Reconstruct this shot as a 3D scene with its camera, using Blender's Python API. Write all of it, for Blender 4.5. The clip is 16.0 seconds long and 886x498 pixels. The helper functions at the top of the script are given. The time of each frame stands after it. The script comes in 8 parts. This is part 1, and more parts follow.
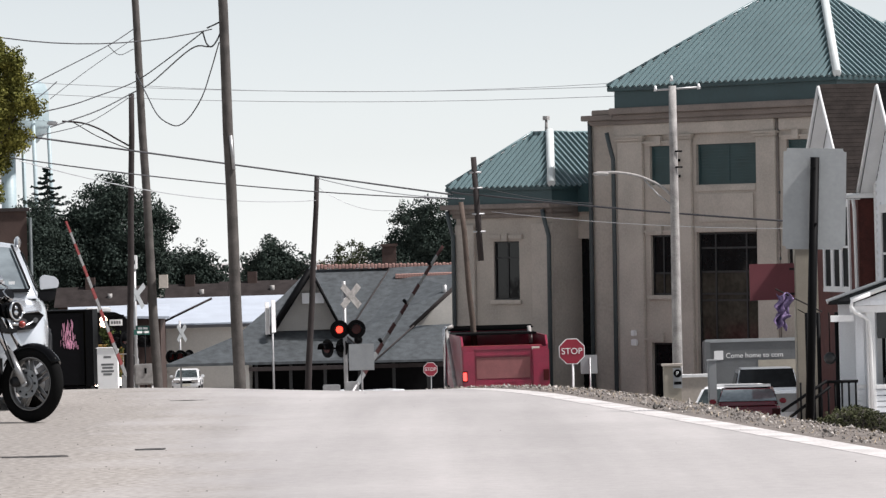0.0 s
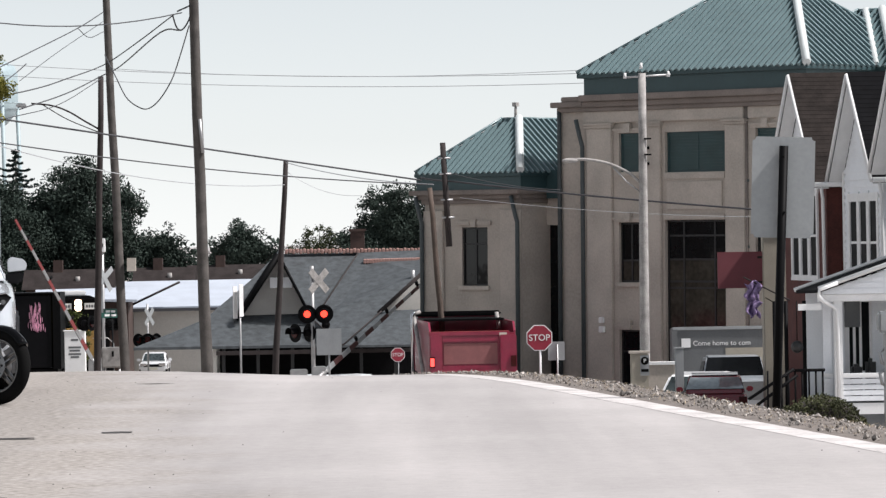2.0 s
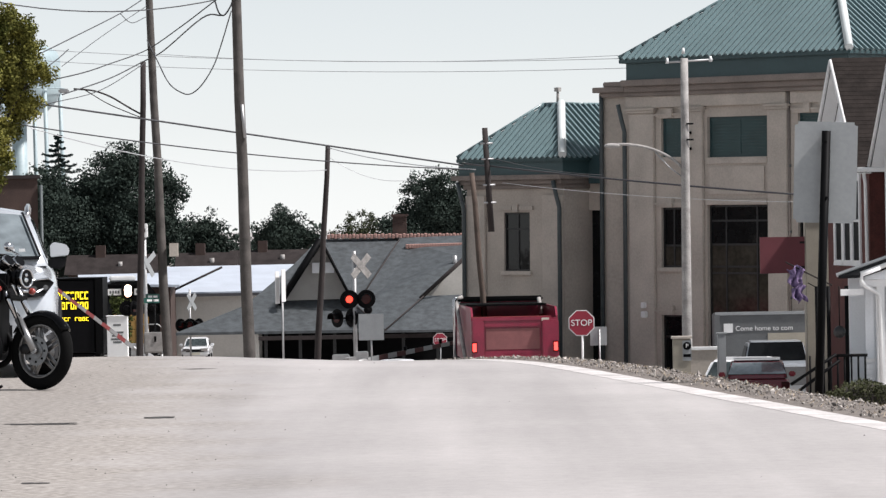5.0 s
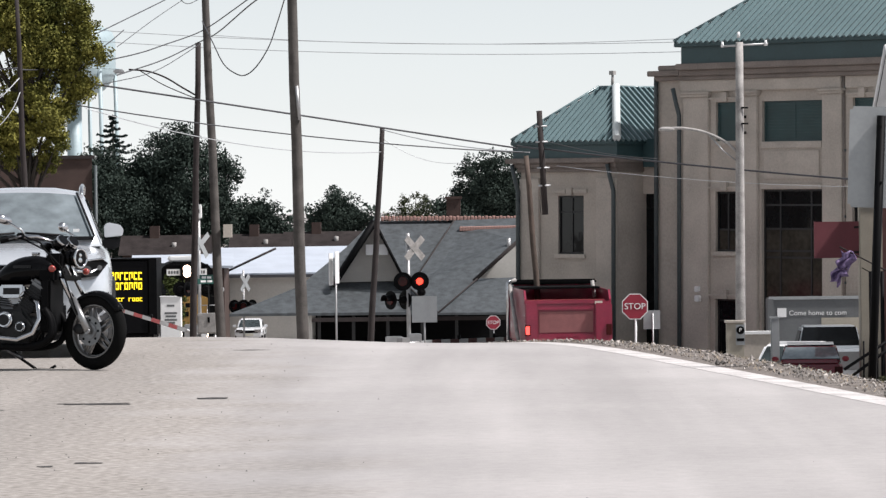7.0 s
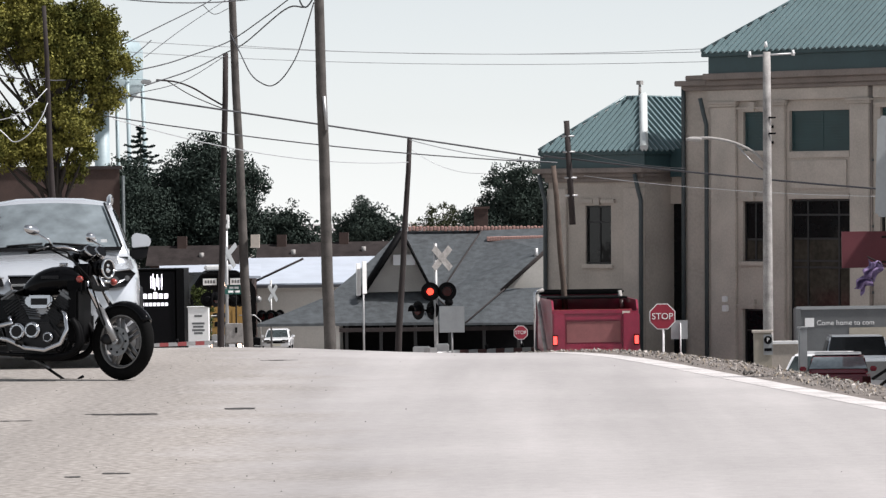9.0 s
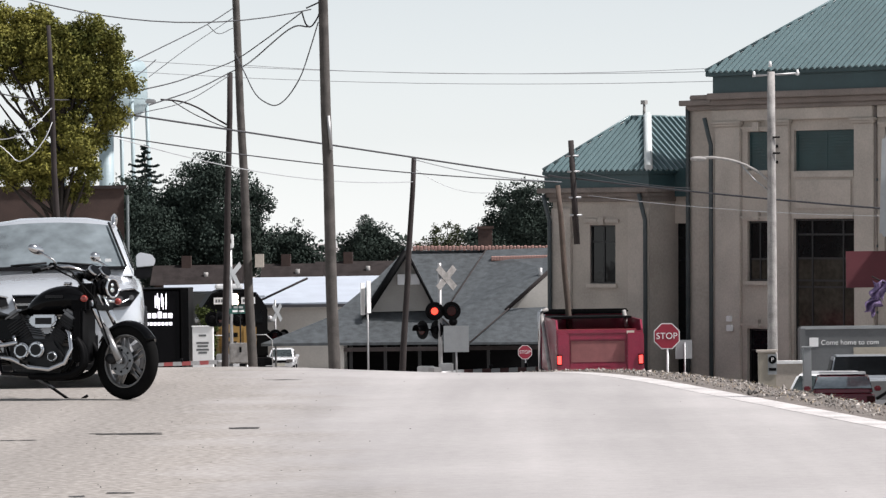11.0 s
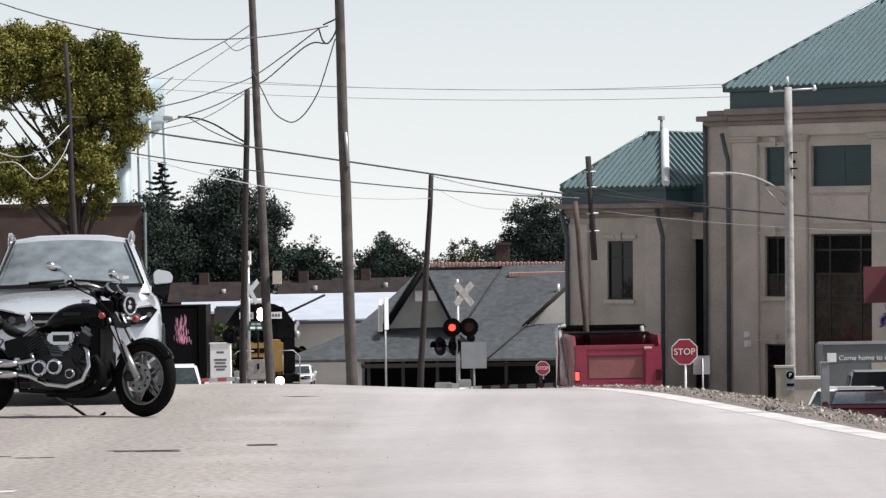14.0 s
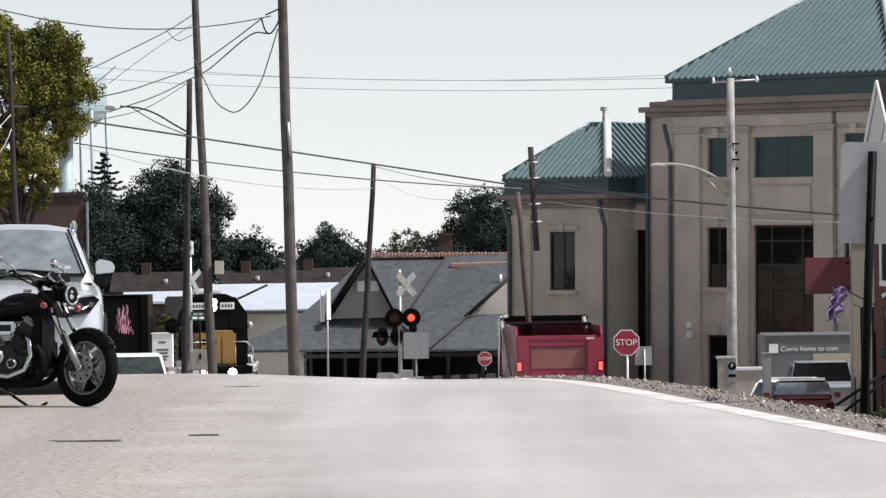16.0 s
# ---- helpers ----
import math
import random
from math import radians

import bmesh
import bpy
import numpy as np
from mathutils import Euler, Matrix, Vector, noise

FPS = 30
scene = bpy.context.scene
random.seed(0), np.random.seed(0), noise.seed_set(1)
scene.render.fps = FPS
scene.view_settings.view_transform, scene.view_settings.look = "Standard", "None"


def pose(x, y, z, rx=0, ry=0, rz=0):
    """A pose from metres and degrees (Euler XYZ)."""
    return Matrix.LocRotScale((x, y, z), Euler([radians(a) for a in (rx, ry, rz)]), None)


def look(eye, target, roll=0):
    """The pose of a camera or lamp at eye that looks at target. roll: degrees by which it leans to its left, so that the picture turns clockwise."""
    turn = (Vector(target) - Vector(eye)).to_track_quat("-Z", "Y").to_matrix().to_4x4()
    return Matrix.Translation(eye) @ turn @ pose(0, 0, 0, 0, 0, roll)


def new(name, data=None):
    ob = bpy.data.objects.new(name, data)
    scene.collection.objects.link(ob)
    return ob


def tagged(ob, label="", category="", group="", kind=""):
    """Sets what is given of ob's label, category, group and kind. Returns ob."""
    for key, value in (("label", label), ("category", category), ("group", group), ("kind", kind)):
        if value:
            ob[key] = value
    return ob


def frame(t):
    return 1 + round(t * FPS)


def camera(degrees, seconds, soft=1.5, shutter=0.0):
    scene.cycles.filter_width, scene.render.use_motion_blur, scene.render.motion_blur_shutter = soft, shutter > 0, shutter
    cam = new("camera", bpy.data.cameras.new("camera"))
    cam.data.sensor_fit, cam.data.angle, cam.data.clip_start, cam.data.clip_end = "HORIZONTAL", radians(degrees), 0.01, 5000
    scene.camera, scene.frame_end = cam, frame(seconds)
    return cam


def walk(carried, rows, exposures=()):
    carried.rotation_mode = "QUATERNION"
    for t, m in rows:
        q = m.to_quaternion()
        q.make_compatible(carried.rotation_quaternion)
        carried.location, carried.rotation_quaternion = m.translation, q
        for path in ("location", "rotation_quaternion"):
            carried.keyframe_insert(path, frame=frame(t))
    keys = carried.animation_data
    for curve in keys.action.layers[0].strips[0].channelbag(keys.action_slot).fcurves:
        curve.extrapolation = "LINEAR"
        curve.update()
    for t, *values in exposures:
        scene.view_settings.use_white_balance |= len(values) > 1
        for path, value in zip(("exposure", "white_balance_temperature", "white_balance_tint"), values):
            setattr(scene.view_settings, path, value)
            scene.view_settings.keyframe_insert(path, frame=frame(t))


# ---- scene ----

EYE = 1.5
cam = camera(12.0, 16.0, soft=1.35)
# seconds, yaw, pitch, roll: a hand-held camera that pans from one spot
ROWS = [
    (0.0, 0.000, 0.000, 1.500),
    (0.5, -0.087, -0.031, 1.297),
    (1.0, -0.142, -0.065, 1.162),
    (1.5, -0.255, -0.129, 1.059),
    (2.0, -0.430, -0.205, 1.036),
    (2.5, -0.592, -0.245, 0.998),
    (3.0, -0.642, -0.270, 1.044),
    (3.5, -0.547, -0.299, 1.089),
    (4.0, -0.332, -0.323, 1.127),
    (6.5, 0.739, -0.558, 0.778),
    (7.0, 0.876, -0.623, 0.709),
    (7.5, 1.000, -0.684, 0.657),
    (8.0, 1.124, -0.674, 0.697),
    (8.5, 1.215, -0.604, 0.720),
    (9.0, 1.248, -0.481, 0.761),
    (11.5, 1.355, -0.205, 0.722),
    (12.0, 1.514, -0.259, 0.718),
    (12.5, 1.652, -0.257, 0.716),
    (13.0, 1.723, -0.221, 0.731),
    (13.5, 1.694, -0.106, 0.770),
    (14.0, 1.544, 0.011, 0.888),
    (14.5, 1.303, 0.090, 0.961),
    (15.0, 1.017, 0.083, 1.005),
    (15.5, 0.812, -0.011, 0.922),
    (16.0, 0.760, -0.131, 0.782),
]
walk(cam, [(t, pose(0, 0, EYE, 90 + pitch, roll, yaw)) for t, yaw, pitch, roll in ROWS])

# ---- world, sun, exposure ----
SUN_EL, SUN_AZ = 53.0, 102.0      # degrees above the horizon, and clockwise from straight ahead
world = bpy.data.worlds.new("sky")
scene.world = world
world.use_nodes = True
wn = world.node_tree.nodes
sky = wn.new("ShaderNodeTexSky")
sky.sky_type = "NISHITA"
sky.sun_disc = False
sky.sun_elevation = radians(SUN_EL)
sky.sun_rotation = radians(SUN_AZ)
sky.air_density, sky.dust_density, sky.ozone_density = 1.0, 0.05, 1.0
wn["Background"].inputs["Strength"].default_value = 0.079
haze = wn.new("ShaderNodeHueSaturation")
haze.inputs["Saturation"].default_value = 0.18
world.node_tree.links.new(sky.outputs[0], haze.inputs["Color"])
cool = wn.new("ShaderNodeMixRGB")
cool.blend_type = "MULTIPLY"
cool.inputs["Fac"].default_value = 1.0
cool.inputs["Color2"].default_value = (0.965, 1.0, 1.05, 1)
world.node_tree.links.new(haze.outputs[0], cool.inputs["Color1"])
world.node_tree.links.new(cool.outputs[0], wn["Background"].inputs["Color"])
sun = new("sun", bpy.data.lights.new("sun", "SUN"))
sun.data.energy, sun.data.angle, sun.data.color = 4.1, radians(4.0), (1.0, 0.955, 0.945)
sd = Vector((math.sin(radians(SUN_AZ)) * math.cos(radians(SUN_EL)), math.cos(radians(SUN_AZ)) * math.cos(radians(SUN_EL)), math.sin(radians(SUN_EL))))
sun.matrix_basis = look(sd * 50, (0, 0, 0))
scene.view_settings.exposure = 0.57


# ---- materials ----
def mat(name, color, rough=0.7, metal=0.0, vary=0.18, scale=6.0, fine=60.0, bump=0.15, dist=0.004, tint=None, coat=0.0, random_per=0.0, spec=0.5, island=0.0):
    """A surface with stains at one scale and grain at another."""
    m = bpy.data.materials.new(name)
    m.use_nodes = True
    n, l = m.node_tree.nodes, m.node_tree.links
    b = n["Principled BSDF"]
    tc = n.new("ShaderNodeTexCoord")
    n1, n2 = n.new("ShaderNodeTexNoise"), n.new("ShaderNodeTexNoise")
    n1.inputs["Scale"].default_value, n1.inputs["Detail"].default_value = scale, 6
    n2.inputs["Scale"].default_value, n2.inputs["Detail"].default_value = fine, 4
    for k in (n1, n2):
        l.new(tc.outputs["Object"], k.inputs["Vector"])
    mix = n.new("ShaderNodeMath")
    mix.operation = "MULTIPLY_ADD"
    mix.inputs[1].default_value = 0.4
    l.new(n2.outputs["Fac"], mix.inputs[0])
    half = n.new("ShaderNodeMath")
    half.operation = "MULTIPLY"
    half.inputs[1].default_value = 0.6
    l.new(n1.outputs["Fac"], half.inputs[0])
    l.new(half.outputs[0], mix.inputs[2])
    ramp = n.new("ShaderNodeValToRGB")
    c = Vector(color)
    t = Vector(tint) if tint else c * (1 - vary)
    ramp.color_ramp.elements[0].position, ramp.color_ramp.elements[1].position = 0.36, 0.64
    ramp.color_ramp.elements[0].color = (*t, 1)
    ramp.color_ramp.elements[1].color = (*(c * (1 + vary * 0.5)), 1)
    l.new(mix.outputs[0], ramp.inputs[0])
    out = ramp.outputs[0]
    if random_per:
        info = n.new("ShaderNodeObjectInfo")
        hsv = n.new("ShaderNodeHueSaturation")
        mr = n.new("ShaderNodeMapRange")
        mr.inputs["To Min"].default_value, mr.inputs["To Max"].default_value = 1 - random_per, 1 + random_per
        l.new(info.outputs["Random"], mr.inputs["Value"])
        l.new(mr.outputs[0], hsv.inputs["Value"])
        l.new(out, hsv.inputs["Color"])
        out = hsv.outputs[0]
    if island:
        geo = n.new("ShaderNodeNewGeometry")
        hsv = n.new("ShaderNodeHueSaturation")
        mr = n.new("ShaderNodeMapRange")
        mr.inputs["To Min"].default_value, mr.inputs["To Max"].default_value = 1 - island, 1 + island
        l.new(geo.outputs["Random Per Island"], mr.inputs["Value"])
        l.new(mr.outputs[0], hsv.inputs["Value"])
        l.new(out, hsv.inputs["Color"])
        out = hsv.outputs[0]
    l.new(out, b.inputs["Base Color"])
    b.inputs["Roughness"].default_value, b.inputs["Metallic"].default_value = rough, metal
    b.inputs["Coat Weight"].default_value = coat
    b.inputs["Specular IOR Level"].default_value = spec
    if bump:
        bp = n.new("ShaderNodeBump")
        bp.inputs["Strength"].default_value, bp.inputs["Distance"].default_value = bump, dist
        l.new(n2.outputs["Fac"], bp.inputs["Height"])
        l.new(bp.outputs[0], b.inputs["Normal"])
    return m


def glow(name, color, strength):
    m = bpy.data.materials.new(name)
    m.use_nodes = True
    b = m.node_tree.nodes["Principled BSDF"]
    b.inputs["Base Color"].default_value = (*color, 1)
    b.inputs["Emission Color"].default_value = (*color, 1)
    b.inputs["Emission Strength"].default_value = strength
    return m


def glass(name, color=(0.007, 0.008, 0.009), rough=0.05):
    """Dark reflecting glazing."""
    m = mat(name, color, rough, vary=0.3, scale=1.5, fine=8, bump=0.06, dist=0.01, spec=0.22)
    return m


def ground_mat():
    """Weathered pale asphalt with worn lanes, blotches, fine stone and hairline cracks."""
    m = mat("worn_asphalt", (0.375, 0.354, 0.345), 0.9, vary=0.13, scale=0.35, fine=45, bump=0.2, dist=0.006)
    n, l = m.node_tree.nodes, m.node_tree.links
    b = n["Principled BSDF"]
    src = b.inputs["Base Color"].links[0].from_socket
    tc = n["Texture Coordinate"]
    mp = n.new("ShaderNodeMapping")
    mp.inputs["Rotation"].default_value = (0, 0, radians(-8.4))
    mp.inputs["Scale"].default_value = (1.1, 0.05, 1)
    l.new(tc.outputs["Object"], mp.inputs["Vector"])
    st = n.new("ShaderNodeTexNoise")
    st.inputs["Scale"].default_value, st.inputs["Detail"].default_value = 1.0, 4
    l.new(mp.outputs[0], st.inputs["Vector"])
    mr = n.new("ShaderNodeMapRange")
    mr.inputs["From Min"].default_value, mr.inputs["From Max"].default_value = 0.35, 0.65
    mr.inputs["To Min"].default_value, mr.inputs["To Max"].default_value = 0.87, 1.10
    l.new(st.outputs["Fac"], mr.inputs["Value"])
    sp = n.new("ShaderNodeTexNoise")
    sp.inputs["Scale"].default_value, sp.inputs["Detail"].default_value = 9.0, 8
    l.new(tc.outputs["Object"], sp.inputs["Vector"])
    mr2 = n.new("ShaderNodeMapRange")
    mr2.inputs["From Min"].default_value, mr2.inputs["From Max"].default_value = 0.3, 0.7
    mr2.inputs["To Min"].default_value, mr2.inputs["To Max"].default_value = 0.93, 1.05
    l.new(sp.outputs["Fac"], mr2.inputs["Value"])
    mul = n.new("ShaderNodeMath")
    mul.operation = "MULTIPLY"
    l.new(mr.outputs[0], mul.inputs[0])
    l.new(mr2.outputs[0], mul.inputs[1])
    # the lot on the left is older, browner stone-chip asphalt
    sep = n.new("ShaderNodeSeparateXYZ")
    l.new(tc.outputs["Object"], sep.inputs[0])
    wob = n.new("ShaderNodeTexNoise")
    wob.inputs["Scale"].default_value, wob.inputs["Detail"].default_value = 0.8, 6
    l.new(tc.outputs["Object"], wob.inputs["Vector"])
    lin = n.new("ShaderNodeMath")
    lin.operation = "MULTIPLY_ADD"
    lin.inputs[1].default_value = 0.062
    l.new(sep.outputs["Y"], lin.inputs[0])
    l.new(sep.outputs["X"], lin.inputs[2])
    wo = n.new("ShaderNodeMath")
    wo.operation = "MULTIPLY_ADD"
    wo.inputs[1].default_value = 2.4
    l.new(wob.outputs["Fac"], wo.inputs[0])
    l.new(lin.outputs[0], wo.inputs[2])
    lot = n.new("ShaderNodeMapRange")
    lot.inputs["From Min"].default_value, lot.inputs["From Max"].default_value = 0.5, 1.9
    l.new(wo.outputs[0], lot.inputs["Value"])
    mixc = n.new("ShaderNodeMix")
    mixc.data_type = "RGBA"
    chips = n.new("ShaderNodeTexNoise")
    chips.inputs["Scale"].default_value, chips.inputs["Detail"].default_value = 16.0, 8
    l.new(tc.outputs["Object"], chips.inputs["Vector"])
    cr = n.new("ShaderNodeValToRGB")
    cr.color_ramp.elements[0].position, cr.color_ramp.elements[1].position = 0.35, 0.65
    cr.color_ramp.elements[0].color, cr.color_ramp.elements[1].color = (0.19, 0.170, 0.152, 1), (0.345, 0.318, 0.292, 1)
    l.new(chips.outputs["Fac"], cr.inputs[0])
    l.new(lot.outputs[0], mixc.inputs["Factor"])
    l.new(cr.outputs[0], mixc.inputs["A"])
    l.new(src, mixc.inputs["B"])
    src = mixc.outputs["Result"]
    hs = n.new("ShaderNodeHueSaturation")
    l.new(src, hs.inputs["Color"])
    l.new(mul.outputs[0], hs.inputs["Value"])
    l.new(hs.outputs[0], b.inputs["Base Color"])
    return m


M = dict(
    ground=ground_mat(),
    stone=mat("limestone", (0.445, 0.397, 0.344), 0.85, vary=0.2, scale=0.7, fine=14, bump=0.2),
    stone2=mat("limestone_trim", (0.475, 0.427, 0.373), 0.85, vary=0.2, scale=0.9, fine=18, bump=0.2),
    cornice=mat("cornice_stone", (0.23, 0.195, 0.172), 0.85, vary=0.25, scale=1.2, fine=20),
    # roof sheet darkened for shade between ribs, seams lightened for the light they catch
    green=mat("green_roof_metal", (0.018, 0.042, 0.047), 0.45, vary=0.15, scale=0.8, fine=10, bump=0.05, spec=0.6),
    rib=mat("lit_green_seam", (0.14, 0.205, 0.215), 0.33, vary=0.12, scale=0.8, fine=10, bump=0.03),
    green_dark=mat("green_fascia_metal", (0.03, 0.064, 0.069), 0.5, vary=0.15, scale=0.8, fine=10, bump=0.05),
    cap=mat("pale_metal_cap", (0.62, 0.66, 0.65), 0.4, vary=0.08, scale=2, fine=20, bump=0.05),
    pipe=mat("grey_rain_pipe", (0.06, 0.075, 0.078), 0.55, vary=0.2, scale=3, fine=20, bump=0.05),
    glass=glass("dark_glazing"),
    pane_dull=mat("dusty_dark_glazing", (0.010, 0.011, 0.012), 0.5, vary=0.4, scale=2, fine=20, bump=0.05, spec=0.03),
    # tan, blotchy pane colour stands in for reflections in the lower panes
    pane_tan=mat("tan_reflection_glazing", (0.05, 0.045, 0.036), 0.12, vary=0.6, scale=0.9, fine=6, bump=0.05, spec=0.3),
    teal_glass=mat("teal_blind", (0.02, 0.06, 0.062), 0.4, vary=0.25, scale=2, fine=20, bump=0.05),
    winframe=mat("dark_window_frame", (0.012, 0.012, 0.012), 0.5, vary=0.2),
    wood=mat("weathered_pole_wood", (0.088, 0.079, 0.072), 0.9, vary=0.45, scale=3, fine=40, bump=0.4, dist=0.01),
    wood_dark=mat("creosoted_pole_wood", (0.028, 0.021, 0.02), 0.9, vary=0.4, scale=3, fine=40, bump=0.4, dist=0.01),
    wood_brown=mat("brown_pole_wood", (0.095, 0.07, 0.056), 0.9, vary=0.4, scale=3, fine=40, bump=0.4, dist=0.01),
    galv=mat("galvanised_steel", (0.42, 0.42, 0.42), 0.5, 0.7, vary=0.2, scale=4, fine=40, bump=0.1),
    concrete=mat("pale_concrete_pole", (0.34, 0.325, 0.31), 0.85, vary=0.4, scale=4, fine=40),
    cable=mat("cable_sheath", (0.05, 0.05, 0.055), 0.7, vary=0.2),
    cable_pale=mat("bare_conductor", (0.5, 0.51, 0.52), 0.5, 0.4, vary=0.1),
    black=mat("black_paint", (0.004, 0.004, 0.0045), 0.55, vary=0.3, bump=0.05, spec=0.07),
    white=mat("white_paint", (0.78, 0.78, 0.77), 0.55, vary=0.08, scale=2, fine=30, bump=0.05),
    siding=mat("white_siding", (0.80, 0.82, 0.84), 0.6, vary=0.08, scale=1.2, fine=25, bump=0.05),
    brick=mat("maroon_brick", (0.10, 0.028, 0.022), 0.85, vary=0.35, scale=3, fine=30),
    brick_brown=mat("brown_brick", (0.055, 0.033, 0.027), 0.85, vary=0.35, scale=2, fine=30),
    shingle=mat("brown_shingle", (0.026, 0.021, 0.019), 0.9, vary=0.45, scale=3, fine=25, bump=0.3, spec=0.12),
    roof_brown=mat("far_brown_roof", (0.034, 0.028, 0.027), 0.9, vary=0.4, scale=2, fine=15, bump=0.3, spec=0.12),
    shingle_black=mat("black_shingle", (0.005, 0.005, 0.006), 0.9, vary=0.4, scale=3, fine=25, bump=0.3, spec=0.1),
    slate=mat("grey_slate_roof", (0.066, 0.074, 0.079), 0.55, vary=0.5, scale=3.5, fine=24, bump=0.35),
    terracotta=mat("terracotta_ridge", (0.34, 0.20, 0.17), 0.8, vary=0.3, scale=3, fine=30),
    plaster=mat("grey_gable_board", (0.34, 0.33, 0.31), 0.8, vary=0.15, scale=1, fine=20),
    tin=mat("white_metal_roof", (0.46, 0.50, 0.56), 0.5, vary=0.12, scale=0.8, fine=12),
    shed_wall=mat("cream_shed_wall", (0.48, 0.46, 0.42), 0.75, vary=0.12, scale=0.7, fine=12),
    bark=mat("bark", (0.035, 0.029, 0.024), 0.95, vary=0.4, scale=4, fine=30, bump=0.5, dist=0.02),
    leaf=mat("yellow_green_leaves", (0.18, 0.165, 0.04), 0.6, vary=0.6, scale=0.8, fine=6, bump=0, island=0.35, tint=(0.05, 0.06, 0.017), spec=0.06),
    leaf_dark=mat("dark_leaves", (0.038, 0.052, 0.043), 0.7, vary=0.5, scale=0.6, fine=5, bump=0, island=0.25, spec=0.06),
    leaf_shrub=mat("olive_shrub_leaves", (0.055, 0.07, 0.022), 0.7, vary=0.5, scale=1.2, fine=5, bump=0, island=0.5, spec=0.06),
    leaf_pale=mat("pale_far_leaves", (0.07, 0.08, 0.045), 0.7, vary=0.45, scale=0.6, fine=5, bump=0, island=0.5, spec=0.06),
    needle=mat("conifer_needles", (0.020, 0.031, 0.028), 0.8, spec=0.05, vary=0.5, scale=1.0, fine=5, bump=0),
    tank=mat("pale_blue_tank", (0.33, 0.41, 0.43), 0.5, vary=0.12, scale=0.3, fine=4, bump=0),
    gravel=mat("verge_stones", (0.33, 0.30, 0.275), 0.9, vary=0.5, scale=7, fine=50, bump=0.3, island=0.75),
    straw=mat("dry_straw", (0.30, 0.24, 0.165), 0.9, vary=0.5, scale=6, fine=40, bump=0, island=0.6),
    earth=mat("dry_verge_earth", (0.185, 0.16, 0.142), 0.95, vary=0.5, scale=5, fine=40, bump=0.6, dist=0.02),
    line=mat("worn_white_line", (0.56, 0.53, 0.515), 0.85, vary=0.35, scale=2.5, fine=30, bump=0.2),
    crack=mat("dark_crack_filler", (0.05, 0.047, 0.045), 0.9, vary=0.4, scale=9, fine=60),
    grass=mat("verge_shrub_leaves", (0.06, 0.066, 0.024), 0.85, vary=0.6, scale=4, fine=20, bump=0),
)


# ---- mesh helpers ----
def box(bm, x0, x1, y0, y1, z0, z1, m=None):
    """An axis-aligned block, moved by the matrix m if given."""
    vs = [bm.verts.new((x, y, z)) for x in (x0, x1) for y in (y0, y1) for z in (z0, z1)]
    for f in ((0, 1, 3, 2), (4, 6, 7, 5), (0, 4, 5, 1), (2, 3, 7, 6), (0, 2, 6, 4), (1, 5, 7, 3)):
        bm.faces.new([vs[i] for i in f])
    if m is not None:
        bmesh.ops.transform(bm, matrix=m, verts=vs)
    return vs


def tube(bm, a, b, r0, r1=None, n=10, caps=True):
    """A round bar from a to b."""
    a, b = Vector(a), Vector(b)
    r1 = r0 if r1 is None else r1
    q = (b - a).to_track_quat("Z", "Y")
    rings = []
    for p, r in ((a, r0), (b, r1)):
        rings.append([bm.verts.new(p + q @ Vector((r * math.cos(2 * math.pi * i / n), r * math.sin(2 * math.pi * i / n), 0))) for i in range(n)])
    for i in range(n):
        f = bm.faces.new((rings[0][i], rings[0][(i + 1) % n], rings[1][(i + 1) % n], rings[1][i]))
        f.smooth = True
    if caps:
        bm.faces.new(rings[0][::-1])
        bm.faces.new(rings[1])


def sweep(bm, pts, r, n=6):
    """A bent round bar through several points; r is one radius or one per point."""
    pts = [Vector(p) for p in pts]
    rs = r if isinstance(r, (list, tuple)) else [r] * len(pts)
    rings = []
    up = None
    for i, p in enumerate(pts):
        d = (pts[min(i + 1, len(pts) - 1)] - pts[max(i - 1, 0)]).normalized()
        if up is None:
            up = Vector((0, 0, 1)) if abs(d.z) < 0.9 else Vector((1, 0, 0))
        s = d.cross(up).normalized()
        up = s.cross(d).normalized()
        rings.append([bm.verts.new(p + (s * math.cos(2 * math.pi * k / n) + up * math.sin(2 * math.pi * k / n)) * rs[i]) for k in range(n)])
    for a, b in zip(rings, rings[1:]):
        for k in range(n):
            f = bm.faces.new((a[k], a[(k + 1) % n], b[(k + 1) % n], b[k]))
            f.smooth = True
    bm.faces.new(rings[0][::-1])
    bm.faces.new(rings[-1])


def prism(bm, outline, h0, h1, axis="y"):
    """An outline of (u, v) extruded along an axis from h0 to h1."""
    def place(u, v, h):
        return {"y": (u, h, v), "x": (h, u, v), "z": (u, v, h)}[axis]
    a = [bm.verts.new(place(u, v, h0)) for u, v in outline]
    b = [bm.verts.new(place(u, v, h1)) for u, v in outline]
    k = len(a)
    for i in range(k):
        bm.faces.new((a[i], a[(i + 1) % k], b[(i + 1) % k], b[i]))
    bm.faces.new(a[::-1])
    bm.faces.new(b)


def slab(bm, corners, t):
    """A plate with the four or three corners as its top, t thick downwards."""
    a = [bm.verts.new(c) for c in corners]
    b = [bm.verts.new(Vector(c) - Vector((0, 0, t))) for c in corners]
    k = len(a)
    bm.faces.new(a)
    bm.faces.new(b[::-1])
    for i in range(k):
        bm.faces.new((a[i], b[i], b[(i + 1) % k], a[(i + 1) % k]))


